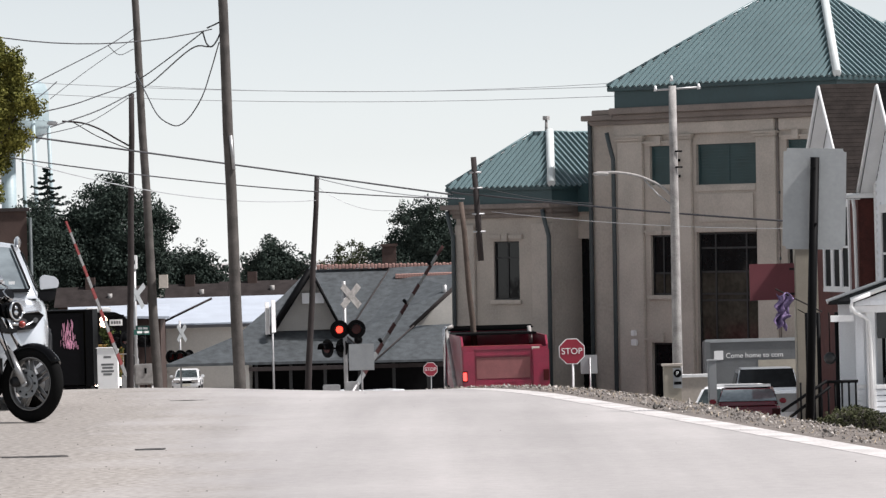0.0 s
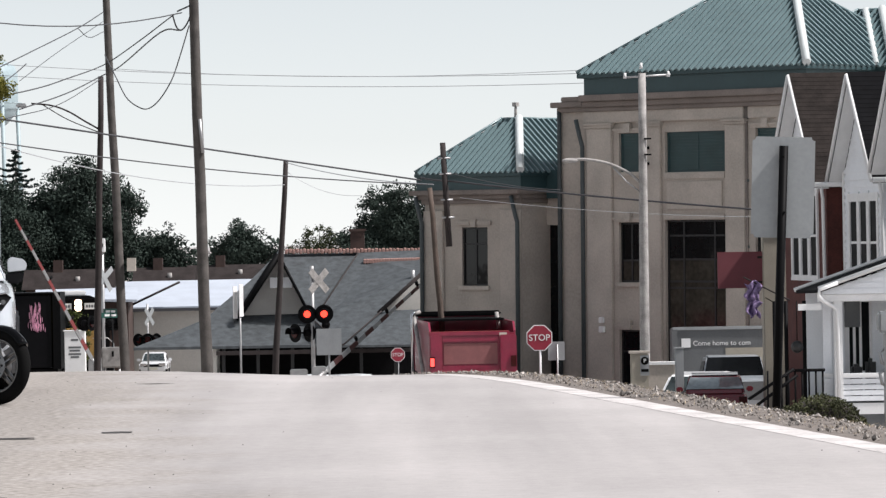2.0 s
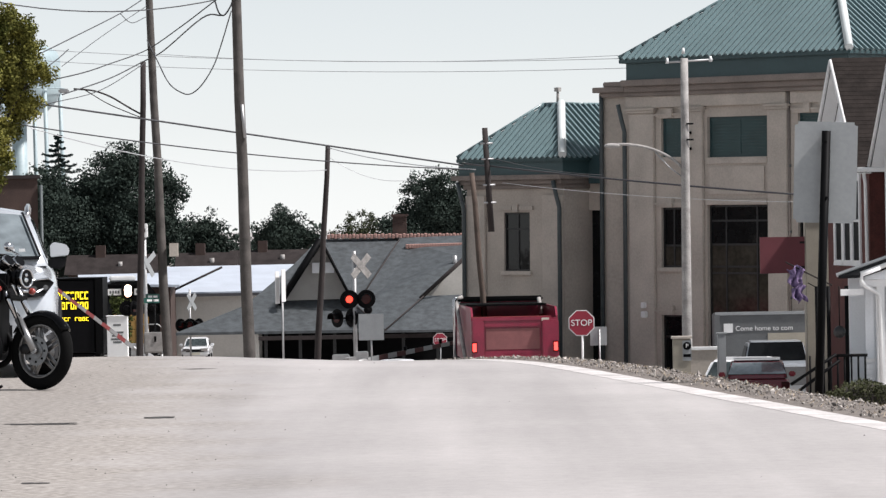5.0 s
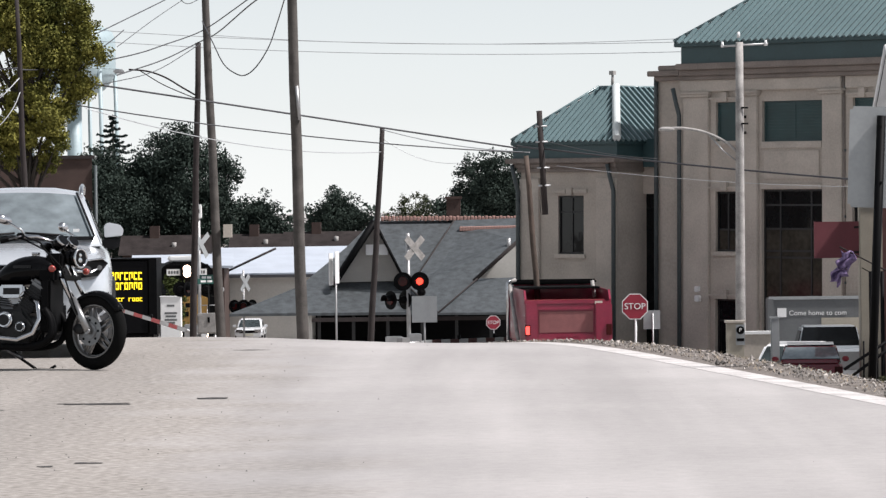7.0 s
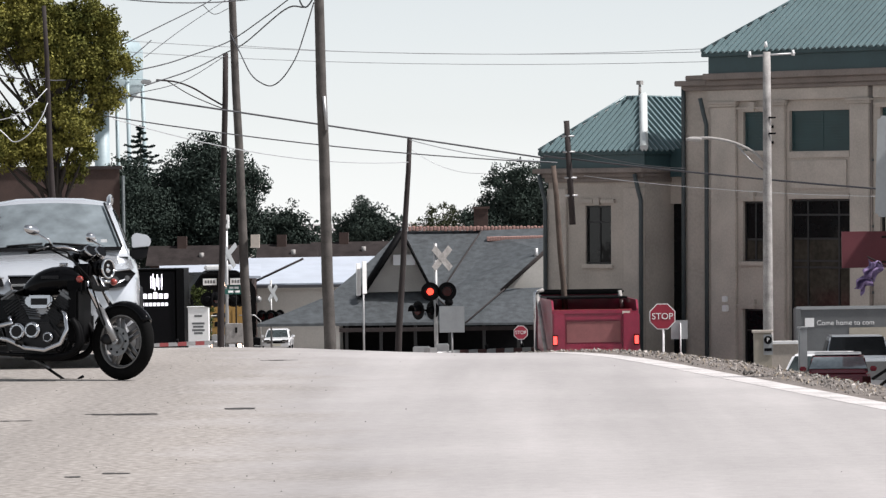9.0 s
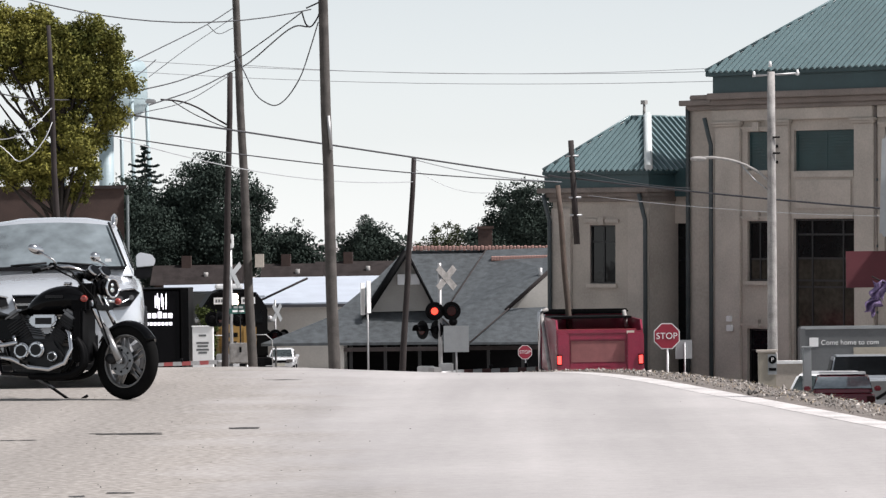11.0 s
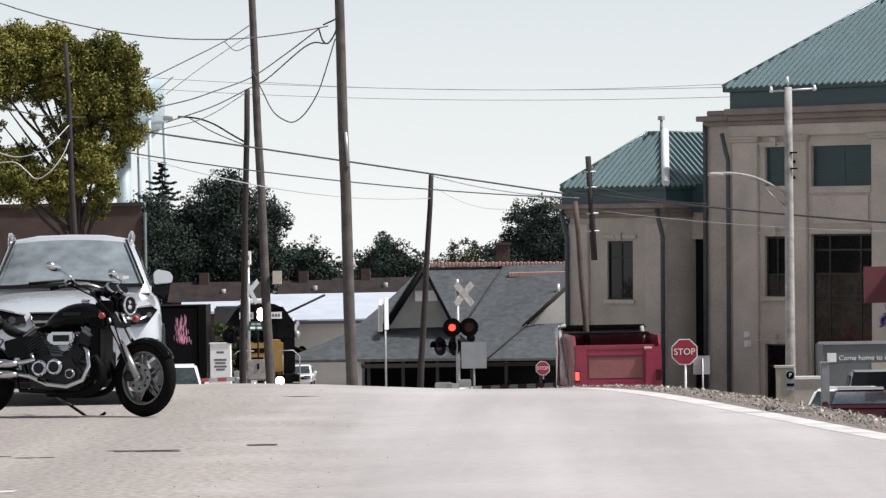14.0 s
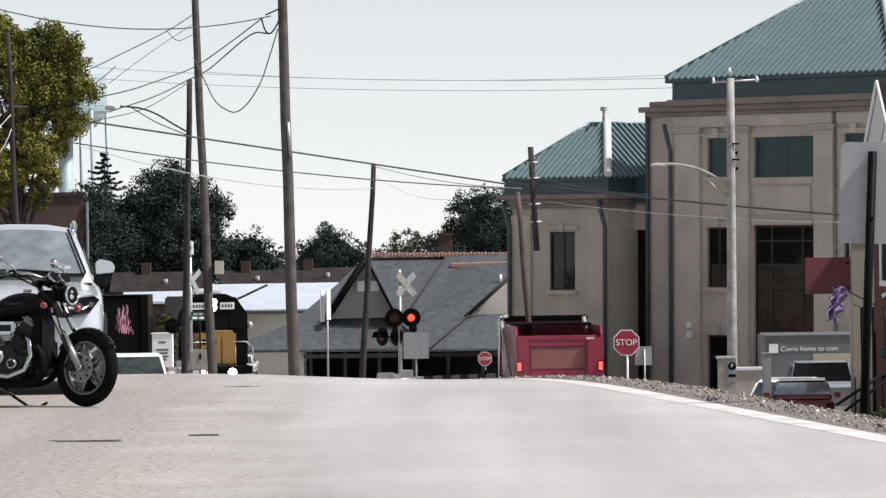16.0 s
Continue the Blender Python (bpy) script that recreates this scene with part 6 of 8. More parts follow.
# ---- dump truck ----
def dump_truck():
    x, y, z = (1.75, 124.00, -1.39)
    g = ground_z(x, y)
    T = thing("dump_truck", pose(x, y, g, 0, 0, 4.5), "red dump truck waiting at the crossing, seen from behind", "truck")
    zt = z - g
    zu = -0.99 - g
    w = 1.28
    L = 4.9
    zb = 1.15
    # box: sides, floor, front, tailgate with its ribs
    bm = bmesh.new()
    for s in (-1, 1):
        prism(bm, [(0.1, zb), (L, zb), (L, zu - 0.1), (0.4, zt + 0.28), (0.1, zt + 0.02)], s * w - 0.06 * (s > 0) , s * w + 0.06 * (s < 0), "x")
    box(bm, -w + 0.06, w - 0.06, 0.15, L, zb, zb + 0.1)
    box(bm, -w + 0.06, w - 0.06, L - 0.1, L, zb + 0.1, zu)
    part("dump_box", bm, "truck_red", T, "red steel dump box")
    gate = block("tailgate", -w + 0.02, w - 0.02, 0.0, 0.08, zb - 0.1, zt - 0.04, "truck_red", T, "red tailgate with a recessed panel", bevel=0.02)
    block("top_rail", -w - 0.02, w - 0.2, -0.08, 0.1, zt - 0.12, zt, "truck_red", gate, bevel=0.02)
    # thin strip in a lighter red draws the sun highlight along the rail
    block("top_rail", -w - 0.02, w - 0.2, -0.06, 0.06, zt + 0.001, zt + 0.014, "red_barrier", gate, "lighter red strip painted as a highlight on the top edge")
    for a, b in ((-w, -w + 0.36), (w - 0.5, w)):
        block("corner_post", a, b, -0.17, 0.02, zb - 0.1, zt - 0.1, "truck_red", gate, bevel=0.03)
    block("lower_rail", -w + 0.36, w - 0.5, -0.07, 0.0, zb - 0.1, zb + 0.32, "truck_red", gate, bevel=0.02)
    block("hinge_rail", -w + 0.36, w - 0.5, -0.06, 0.0, zt - 0.3, zt - 0.12, "truck_red", gate, bevel=0.02)
    block("panel", -w + 0.42, w - 0.56, -0.03, -0.001, zb + 0.36, zt - 0.34, "dusty_red", gate, "dusty recessed panel")
    block("chute", -0.35, 0.28, -0.11, -0.07, zb - 0.1, zb + 0.22, "truck_red", gate, "small chute door", bevel=0.02)
    block("sticker", w - 0.5, w - 0.28, -0.115, -0.1, zt - 0.16, zt - 0.04, "plate", gate)
    block("tarp_roll", -w - 0.08, w + 0.02, L - 0.35, L - 0.1, zu - 0.02, zu + 0.13, "black", T, "rolled black tarp", bevel=0.05)
    block("tarp", -w + 0.02, w - 0.12, 2.2, L - 0.3, zu - 0.12, zu - 0.06, "black", T)
    for a, b in (((-w - 0.12, 0.3, zb - 0.3), (-w - 0.1, 4.4, zu + 0.05)), ((-w - 0.12, 4.4, zu + 0.05), (-w + 0.1, 4.5, zu + 0.13)), ((w - 0.18, 3.2, zt), (w - 0.24, 3.3, zu + 0.1))):
        bm = bmesh.new()
        sweep(bm, [a, b], 0.06, 8)
        part("tarp_arm", bm, "concrete", T, "pale tarp arm")
    bm = bmesh.new()
    sweep(bm, [(-w - 0.16, 4.2, 0.8), (-w - 0.16, 4.2, zu + 0.05), (-w - 0.1, 4.2, zu + 0.12)], 0.06, 8)
    part("exhaust_pipe", bm, "chrome", T, "bright exhaust stack")
    # chassis, wheels, cab
    block("chassis", -0.45, 0.45, 0.3, 8.0, 0.7, 1.1, "black", T)
    for yy in (1.0, 2.3, 6.9):
        for s in (-1, 1):
            bm = bmesh.new()
            tube(bm, (s * 0.75, yy, 0.52), (s * 1.2, yy, 0.52), 0.52, n=24)
            wh = part("wheel", bm, "tyre", T)
            bm = bmesh.new()
            tube(bm, (s * 1.19, yy, 0.52), (s * 1.215, yy, 0.52), 0.28, n=18)
            part("rim", bm, "cast", wh)
    block("cab", -1.15, 1.15, 5.3, 7.6, 1.0, 2.55, "truck_red", T, bevel=0.12)
    block("rear_window", -0.7, 0.7, 5.27, 5.3, 1.9, 2.4, "glass", T)
    tail = []
    for s, lx in ((-1, 0.53 - x), (1, 2.93 - x)):
        lz = -2.27 - g
        block("tail_lamp", lx - 0.08, lx + 0.08, -0.21, -0.165, lz - 0.16, lz + 0.16, "red_lens_dark", T, "dark red tail lamp")
        ob = block("lit_lens", -0.055, 0.055, -0.012, 0.0, -0.12, 0.12, "tail_lit", T, "glowing tail lamp disc")
        ob.matrix_basis = Matrix.Translation((lx, -0.213 if s < 0 else -0.185, lz))
        tail.append((ob, lx, lz))
    return T, tail


TRUCK, TAIL = dump_truck()


# ---- locomotive ----
def locomotive():
    L = thing("locomotive", pose(-12, 181, -5.45), "black diesel locomotive with a yellow nose and lit headlamps", "locomotive")
    # cab
    bm = bmesh.new()
    prism(bm, [(-1.5, 1.5), (1.5, 1.5), (1.5, 3.7), (1.05, 4.35), (0.6, 4.55), (-0.6, 4.55), (-1.05, 4.35), (-1.5, 3.7)], 2.3, 4.8, "y")
    cab = part("cab", bm, "black", L, "black cab with sloped roof corners", bevel=0.05)
    block("visor", -1.0, 1.0, 2.15, 2.3, 4.35, 4.42, "black", cab)
    for x0, x1 in ((-1.3, -0.75), (-0.62, -0.08), (0.08, 0.62), (0.75, 1.3)):
        block("cab_window", x0, x1, 2.27, 2.3, 3.05, 3.6, "glass", cab)
    block("lamp_box", -0.28, 0.28, 2.1, 2.3, 3.85, 4.35, "black", cab, bevel=0.03)
    for s in (-1, 1):
        nb = block("number_board", s * 0.62 - 0.31, s * 0.62 + 0.31, 2.2, 2.3, 3.9, 4.2, "white", cab, "pale number board with dark figures")
        for k in range(4):
            block("figure_bar", s * 0.62 - 0.24 + 0.125 * k, s * 0.62 - 0.15 + 0.125 * k, 2.19, 2.2, 3.98, 4.12, "banner", nb)
    block("roof_unit", -0.75, 0.45, 2.9, 4.0, 4.55, 4.78, "white", cab, "white cooling unit on the cab roof", bevel=0.05)
    # short yellow nose with doors, walkway and long hood
    nose = block("nose", -0.85, 0.85, 0.7, 2.3, 1.5, 3.0, "yellow", L, "yellow short nose", bevel=0.12)
    block("nose_door", 0.25, 0.72, 0.665, 0.7, 1.6, 2.8, "yellow", nose, bevel=0.01)
    for px, pz, w, h in ((-0.45, 2.55, 0.34, 0.2), (-0.1, 2.55, 0.2, 0.2), (-0.3, 2.15, 0.5, 0.22)):
        block("emblem", px - w / 2, px + w / 2, 0.68, 0.7, pz - h / 2, pz + h / 2, "black", nose, "plain black emblem block")
    block("walkway", -1.5, 1.5, 0.1, 18, 1.25, 1.5, "black", L, bevel=0.02)
    block("long_hood", -0.9, 0.9, 4.8, 17.2, 1.5, 4.3, "black", L, bevel=0.08)
    bm = bmesh.new()
    prism(bm, [(-1.45, 0.25), (1.45, 0.25), (1.5, 1.25), (-1.5, 1.25)], 0.05, 0.25, "y")
    part("pilot", bm, "black", L, "black pilot plate")
    block("coupler", -0.14, 0.14, -0.45, 0.1, 0.75, 1.05, "black", L)
    for s in (-1, 1):
        for k in range(4):
            block("step", s * 1.35 - 0.18, s * 1.35 + 0.18, -0.05, 0.12, 0.3 + 0.28 * k, 0.34 + 0.28 * k, "galv", L)
        bm = bmesh.new()
        sweep(bm, [(s * 1.48, 0.0, 0.4), (s * 1.48, 0.0, 2.3), (s * 1.2, 0.0, 2.55), (s * 0.5, 0.0, 2.55)], 0.025, 6)
        part("hand_rail", bm, "galv", L, "grey steel hand rail")
        bar("stanchion", (s * 0.75, 0.05, 1.5), (s * 0.75, 0.05, 2.5), 0.02, "galv", L)
        bm = bmesh.new()
        tube(bm, (s * 0.6, -0.03, 1.24), (s * 0.6, 0.15, 1.24), 0.2, 0.16, 16)
        part("ditch_lamp", bm, "black", L)
        bm = bmesh.new()
        tube(bm, (s * 0.6, -0.05, 1.24), (s * 0.6, -0.03, 1.24), 0.19, n=16)
        if s > 0:
            part("lamp_lens", bm, "head_lit", L, "glowing ditch lamp")
        else:
            part("lamp_lens", bm, "head_lit", L)
    for dz in (-0.11, 0.11):
        bm = bmesh.new()
        tube(bm, (0, 2.06, 4.1 + dz), (0, 2.1, 4.1 + dz), 0.17, n=16)
        part("lamp_lens", bm, "head_lit", L, "glowing twin headlamp")
    for yy in (2.4, 4.4, 13.5, 15.5):
        for s in (-1, 1):
            bm = bmesh.new()
            tube(bm, (s * 0.72, yy, 0.5), (s * 0.86, yy, 0.5), 0.5, n=20)
            part("wheel", bm, "cast", L)
        block("truck_frame", -1.15, 1.15, yy - 0.8, yy + 0.8, 0.35, 0.95, "black", L)
    block("fuel_tank", -1.3, 1.3, 6, 11.5, 0.35, 1.25, "black", L)
    for s in (-1, 1):
        bm = bmesh.new()
        bmesh.ops.create_uvsphere(bm, u_segments=10, v_segments=6, radius=0.16, matrix=Matrix.Translation((s * 1.62, 2.6, 3.2)))
        part("cab_mirror", bm, "galv", L)
    return L


LOCO = locomotive()


# ---- cars ----
def car(label, p, rz, paint, kind="hatch", name="car", dark=False, w=0.88, length=4.3, height=1.5):
    """A car whose front looks along local -y; p is its place on the ground under the front bumper."""
    C = thing(name, pose(*p, 0, 0, rz), label, "car", "parked cars")
    b = 0.62 * height
    side = [(0.0, 0.32), (0.0, 0.62), (0.12, 0.74), (1.05, b + 0.02), (length - 0.12, b + 0.05), (length, 0.75), (length, 0.32)]
    bm = bmesh.new()
    prism(bm, side, -w, w, "x")
    part("body", bm, paint, C, bevel=0.09)
    if kind == "pickup":
        cab = [(1.1, b), (1.75, height), (3.0, height), (3.2, b)]
    else:
        cab = [(0.95, b), (1.75, height - 0.03), (2.3, height), (length - 0.75, height - 0.05), (length - 0.15, b + 0.05)]
    bm = bmesh.new()
    prism(bm, cab, -w + 0.06, w - 0.06, "x")
    for v in bm.verts:
        if v.co.z > b + 0.2:
            v.co.x *= 0.84
    cabin = part("cabin", bm, paint, C, bevel=0.06)
    def pane(a, c, x0, x1, off):
        """A glass plate that lies on the cabin from profile point a to c."""
        (ya, za), (yc, zc) = a, c
        d = Vector((0, yc - ya, zc - za))
        n = Vector((0, -d.z, d.y)).normalized() * off
        bm = bmesh.new()
        q0, q1 = Vector((0, ya, za)) + d * (0.3 if paint == "car_red" else 0.0 if dark else 0.1), Vector((0, ya, za)) + d * (0.95 if dark else 0.88)
        pts = [Vector((-x0, 0, 0)) + q0, Vector((x0, 0, 0)) + q0, Vector((x1, 0, 0)) + q1, Vector((-x1, 0, 0)) + q1]
        lo = [bm.verts.new(v + n * 0.2) for v in pts]
        hi = [bm.verts.new(v + n) for v in pts]
        bm.faces.new(hi)
        for i in range(4):
            bm.faces.new((lo[i], lo[(i + 1) % 4], hi[(i + 1) % 4], hi[i]))
        # the red car's panes take the glass with sky reflections painted in
        part("windscreen", bm, "windscreen" if paint == "car_red" else "glass" if dark else "car_glass", cabin, "reflecting window glass")
    pane(cab[0], cab[1], w - 0.14, w * 0.84 - 0.12, 0.02)
    pane(cab[-1], cab[-2], w - (0.09 if dark else 0.16), w * 0.84 - (0.07 if dark else 0.13), -0.02)
    for s in (-1, 1):
        bm = bmesh.new()
        zz0, zz1 = b + 0.08, height - 0.14
        x0_, x1_ = (w - 0.06) * 0.985, (w - 0.06) * 0.88
        pts = [(1.45, zz0, x0_), (cab[-1][0] - 0.35, zz0, x0_), (cab[-2][0] - 0.1, zz1, x1_), (1.85, zz1, x1_)]
        f0 = [bm.verts.new((s * (q[2] + 0.015), q[0], q[1])) for q in pts]
        f1 = [bm.verts.new((s * (q[2] - 0.05), q[0], q[1])) for q in pts]
        bm.faces.new(f0)
        for i in range(4):
            bm.faces.new((f0[i], f0[(i + 1) % 4], f1[(i + 1) % 4], f1[i]))
        part("side_window", bm, "glass", cabin)
        bm = bmesh.new()
        box(bm, s * w, s * (w + 0.18), 1.3, 1.42, b + 0.02, b + 0.16)
        part("mirror", bm, paint, C, bevel=0.03)
        for yy in (0.85, length - 0.85):
            bm = bmesh.new()
            tube(bm, (s * (w - 0.2), yy, 0.32), (s * (w + 0.01), yy, 0.32), 0.32, n=20)
            wh = part("wheel", bm, "tyre", C)
            bm = bmesh.new()
            tube(bm, (s * (w + 0.005), yy, 0.32), (s * (w + 0.02), yy, 0.32), 0.2, n=16)
            part("rim", bm, "cast", wh)
        block("headlamp", s * (w - 0.22) - 0.16, s * (w - 0.22) + 0.16, -0.02, 0.1, 0.56, 0.7, "chrome", C)
        block("tail_lamp", s * (w - 0.12) - 0.1, s * (w - 0.12) + 0.1, length - 0.08, length + 0.02, 0.66, b, "red_lens_dark", C)
    block("number_plate", -0.24, 0.24, length - 0.01, length + 0.02, 0.62, 0.76, "plate", C)
    block("front_plate", -0.24, 0.24, -0.03, 0.0, 0.38, 0.5, "plate", C)
    block("grille", -0.45, 0.45, -0.015, 0.02, 0.52, 0.64, "black", C)
    if paint == "car_red":
        # white sheet over the red roof stands in for sun glare
        block("roof_panel", -w * 0.72, w * 0.72, 1.9, length - 0.8, height - 0.01, height + 0.012, "car_white", cabin, "roof panel coloured white to stand for sunlight")
    if kind == "pickup":
        block("tailgate", -w + 0.05, w - 0.05, length - 0.02, length + 0.03, 0.6, b + 0.02, "banner", C, "dark grey tailgate", bevel=0.01)
        block("bed_rail", -w, w, 3.25, 3.32, b, b + 0.12, paint, C)
    return C


def on_ground(p):
    return (p[0], p[1], ground_z(p[0], p[1]))


car("white compact car parked beyond the tracks", on_ground((-12.75, 206.00, -5.05)), 0, "car_white", height=1.2, w=0.68, length=3.5)
MOVER = car("white sport utility car rolling towards the crossing", on_ground((-14.60, 119.60, -2.16)), 4, "car_white", height=1.75, w=0.95, length=4.7, name="white_car")
c = on_ground((8.08, 109.00, -3.01))
car("red hatchback with sunlight painted on its roof, seen from behind", (c[0], c[1] + 4.3, c[2] - 0.05), 176, "car_red", height=1.44, dark=True, w=0.84)
c = on_ground((8.80, 115.00, -2.72))
car("silver pickup with a dark rear window", (c[0] + 0.1, c[1] + 5.2, c[2] + 0.2), 180, "car_silver", "pickup", height=1.75, w=0.95, length=5.2, dark=True)
c = on_ground((8.46, 112.50, -2.86))
car("white saloon parked beside the red car", (c[0], c[1] + 4.2, c[2]), 165, "car_white", height=1.5)
for px, lab in (((-1.60, 140.00, -3.13), "white car half hidden behind the crest"), ((-0.30, 146.00, -3.37), "white van nose behind the red truck")):
    q = on_ground(px)
    car(lab, (q[0], q[1], q[2] - 0.38), 60, "car_white", height=1.45)


# ---- silver sport utility car near the crest ----
M["suv_paint"] = mat("silver_white_car_paint", (0.58, 0.605, 0.635), 0.26, 0.4, vary=0.05, scale=1, fine=12, bump=0, coat=0.7)
M["trim_black"] = mat("black_trim_plastic", (0.006, 0.006, 0.007), 0.6, vary=0.2, scale=6, fine=60, bump=0.08, spec=0.2)
M["lamp_clear"] = mat("clear_lamp_glass", (0.10, 0.105, 0.11), 0.08, 0.3, vary=0.5, scale=14, fine=60, bump=0.15, dist=0.01, coat=1.0)


def loft(bm, rows, mirror=True):
    """A skin over rows of (x, y, z) points, mirrored across x = 0."""
    full = []
    for r in rows:
        pts = [Vector(p) for p in r]
        full.append([Vector((-p.x, p.y, p.z)) for p in pts] + [p for p in reversed(pts) if p.x > 0.001] if mirror else pts)
    vs = [[bm.verts.new(p) for p in r] for r in full]
    for a, b in zip(vs, vs[1:]):
        for k in range(len(a) - 1):
            bm.faces.new((a[k], a[k + 1], b[k + 1], b[k])).smooth = True
    return vs


def smoothed(ob, levels=2):
    m = ob.modifiers.new("round", "SUBSURF")
    m.levels = m.render_levels = levels
    return ob


def suv():
    S = thing("sport_utility_car", pose(-4.89, 42.0, -0.03, 0, 0, 5.5) @ Matrix.Diagonal((1.045, 1.045, 1.03, 1)), "silver sport utility car with black roof rails parked on the lot", "car", "parked cars")
    def row(y, wb, zb, wm, zm, ws, zs, zc):
        return [(wb, y, zb), (wm, y, zm), (wm * 1.0, y, zm + (zs - zm) * 0.55), (ws, y, zs), (ws * 0.55, y, zc - (zc - zs) * 0.25), (0.0, y, zc)]
    bm = bmesh.new()
    rows = [row(0.0, 0.55, 0.30, 0.62, 0.45, 0.55, 0.70, 0.72),
            row(0.03, 0.70, 0.26, 0.76, 0.5, 0.70, 0.86, 0.90),
            row(0.16, 0.82, 0.25, 0.86, 0.55, 0.80, 0.97, 1.01),
            row(0.5, 0.87, 0.25, 0.90, 0.6, 0.84, 1.03, 1.08),
            row(1.05, 0.88, 0.25, 0.90, 0.6, 0.85, 1.10, 1.16),
            row(1.5, 0.88, 0.25, 0.90, 0.6, 0.86, 1.13, 1.17),
            row(3.6, 0.88, 0.25, 0.90, 0.6, 0.86, 1.14, 1.16),
            row(4.35, 0.84, 0.3, 0.87, 0.6, 0.82, 1.12, 1.14),
            row(4.5, 0.75, 0.35, 0.80, 0.6, 0.74, 1.0, 1.02)]
    vs = loft(bm, rows)
    bm.faces.new(vs[0])
    bm.faces.new(vs[-1][::-1])
    smoothed(part("body", bm, "suv_paint", S, "silver body with a sculpted bonnet", smooth=True))
    bm = bmesh.new()
    low = [[(w0 + 0.012, y - 0.012, 0.20), (w1 + 0.014, y - 0.012, zt)] for y, w0, w1, zt in ((0.0, 0.55, 0.60, 0.36), (0.03, 0.70, 0.74, 0.40), (0.16, 0.82, 0.855, 0.46), (0.45, 0.87, 0.885, 0.47))]
    vs = loft(bm, low)
    bm.faces.new(vs[0])
    bm.faces.new(vs[-1][::-1])
    part("lower_cladding", bm, "trim_black", S, "black plastic lower cladding")
    # greenhouse
    bm = bmesh.new()
    def ring(y, w0, z0, w1, z1, zc):
        return [(w0, y, z0), (w0 + (w1 - w0) * 0.5, y, z0 + (z1 - z0) * 0.55), (w1, y, z1), (w1 * 0.55, y, zc - 0.008), (0, y, zc)]
    rows = [ring(1.02, 0.80, 1.10, 0.76, 1.15, 1.16), ring(1.75, 0.80, 1.12, 0.60, 1.60, 1.645), ring(2.3, 0.81, 1.12, 0.61, 1.645, 1.70), ring(3.5, 0.81, 1.12, 0.60, 1.63, 1.68), ring(4.3, 0.78, 1.1, 0.55, 1.5, 1.55), ring(4.42, 0.74, 1.05, 0.52, 1.2, 1.22)]
    vs = loft(bm, rows)
    bm.faces.new(vs[0])
    bm.faces.new(vs[-1][::-1])
    cabin = part("cabin", bm, "suv_paint", S, "silver roof and pillars", smooth=True)
    # windscreen: a slightly bowed sheet on the front slope
    bm = bmesh.new()
    grid = []
    for j in range(7):
        v = j / 6
        y, z, w = 1.06 + 0.66 * v, 1.185 + 0.425 * v, 0.735 - 0.165 * v
        grid.append([bm.verts.new((w * (k / 6 - 1), y + 0.05 * (k / 6 - 1) ** 2 - 0.035, z + 0.035 - 0.035 * (k / 6 - 1) ** 2)) for k in range(13)])
    for a, b in zip(grid, grid[1:]):
        for k in range(12):
            bm.faces.new((a[k], a[k + 1], b[k + 1], b[k]))
    part("windscreen", bm, "windscreen", cabin, "windscreen with cloud reflections painted into its colour", smooth=True)
    block("cowl", -0.72, 0.72, 0.98, 1.06, 1.165, 1.2, "trim_black", cabin, "black cowl strip")
    for s in (-1, 1):
        bm = bmesh.new()
        sweep(bm, [(s * 0.4, 1.0, 1.215), (s * 0.05, 1.02, 1.24)], 0.012, 5)
        part("wiper", bm, "trim_black", cabin)
        # pillar gasket
        bm = bmesh.new()
        sweep(bm, [(s * 0.725, 1.03, 1.205), (s * 0.555, 1.71, 1.635)], 0.012, 5)
        part("gasket", bm, "trim_black", cabin)
        # roof rail
        bm = bmesh.new()
        sweep(bm, [(s * 0.60, 1.72, 1.60), (s * 0.60, 1.85, 1.655), (s * 0.60, 2.0, 1.69), (s * 0.61, 2.3, 1.71), (s * 0.62, 3.4, 1.69), (s * 0.61, 3.6, 1.63)], 0.022, 6)
        part("roof_rail", bm, "chrome", S, "satin metal roof rail")
        # door mirror
        bm = bmesh.new()
        prism(bm, [(s * 0.825, 1.185), (s * 0.82, 1.30), (s * 0.86, 1.335), (s * 0.98, 1.31), (s * 1.015, 1.26), (s * 1.0, 1.20)], 1.16, 1.36, "y")
        mir = part("door_mirror", bm, "suv_paint", S, "silver door mirror shell", bevel=0.008)
        bm = bmesh.new()
        prism(bm, [(s * 0.80, 1.08), (s * 0.80, 1.18), (s * 0.99, 1.19), (s * 0.98, 1.14), (s * 0.95, 1.06)], 1.2, 1.36, "y")
        part("mirror_base", bm, "trim_black", mir, bevel=0.02)
        # headlamp: a swept wedge
        bm = bmesh.new()
        pts = [(0.40, -0.03, 0.84), (0.42, -0.01, 0.91), (0.62, 0.01, 0.965), (0.80, 0.12, 0.985), (0.855, 0.28, 0.94), (0.76, 0.01, 0.82), (0.58, -0.03, 0.80)]
        a = [bm.verts.new((s * p[0], p[1] - 0.02, p[2])) for p in pts]
        b = [bm.verts.new((s * p[0], p[1] + 0.2, p[2])) for p in pts]
        bm.faces.new(a)
        for i in range(len(a)):
            bm.faces.new((a[i], a[(i + 1) % len(a)], b[(i + 1) % len(a)], b[i]))
        hl = part("headlamp", bm, "trim_black", S, "swept clear headlamp")
        for px, py, pz, r in ((0.53, 0.02, 0.90, 0.036), (0.66, 0.03, 0.915, 0.034), (0.775, 0.11, 0.93, 0.025)):
            bm = bmesh.new()
            tube(bm, (s * px, py - 0.07, pz - 0.03), (s * px, py - 0.02, pz - 0.03), r, r * 0.7, 14)
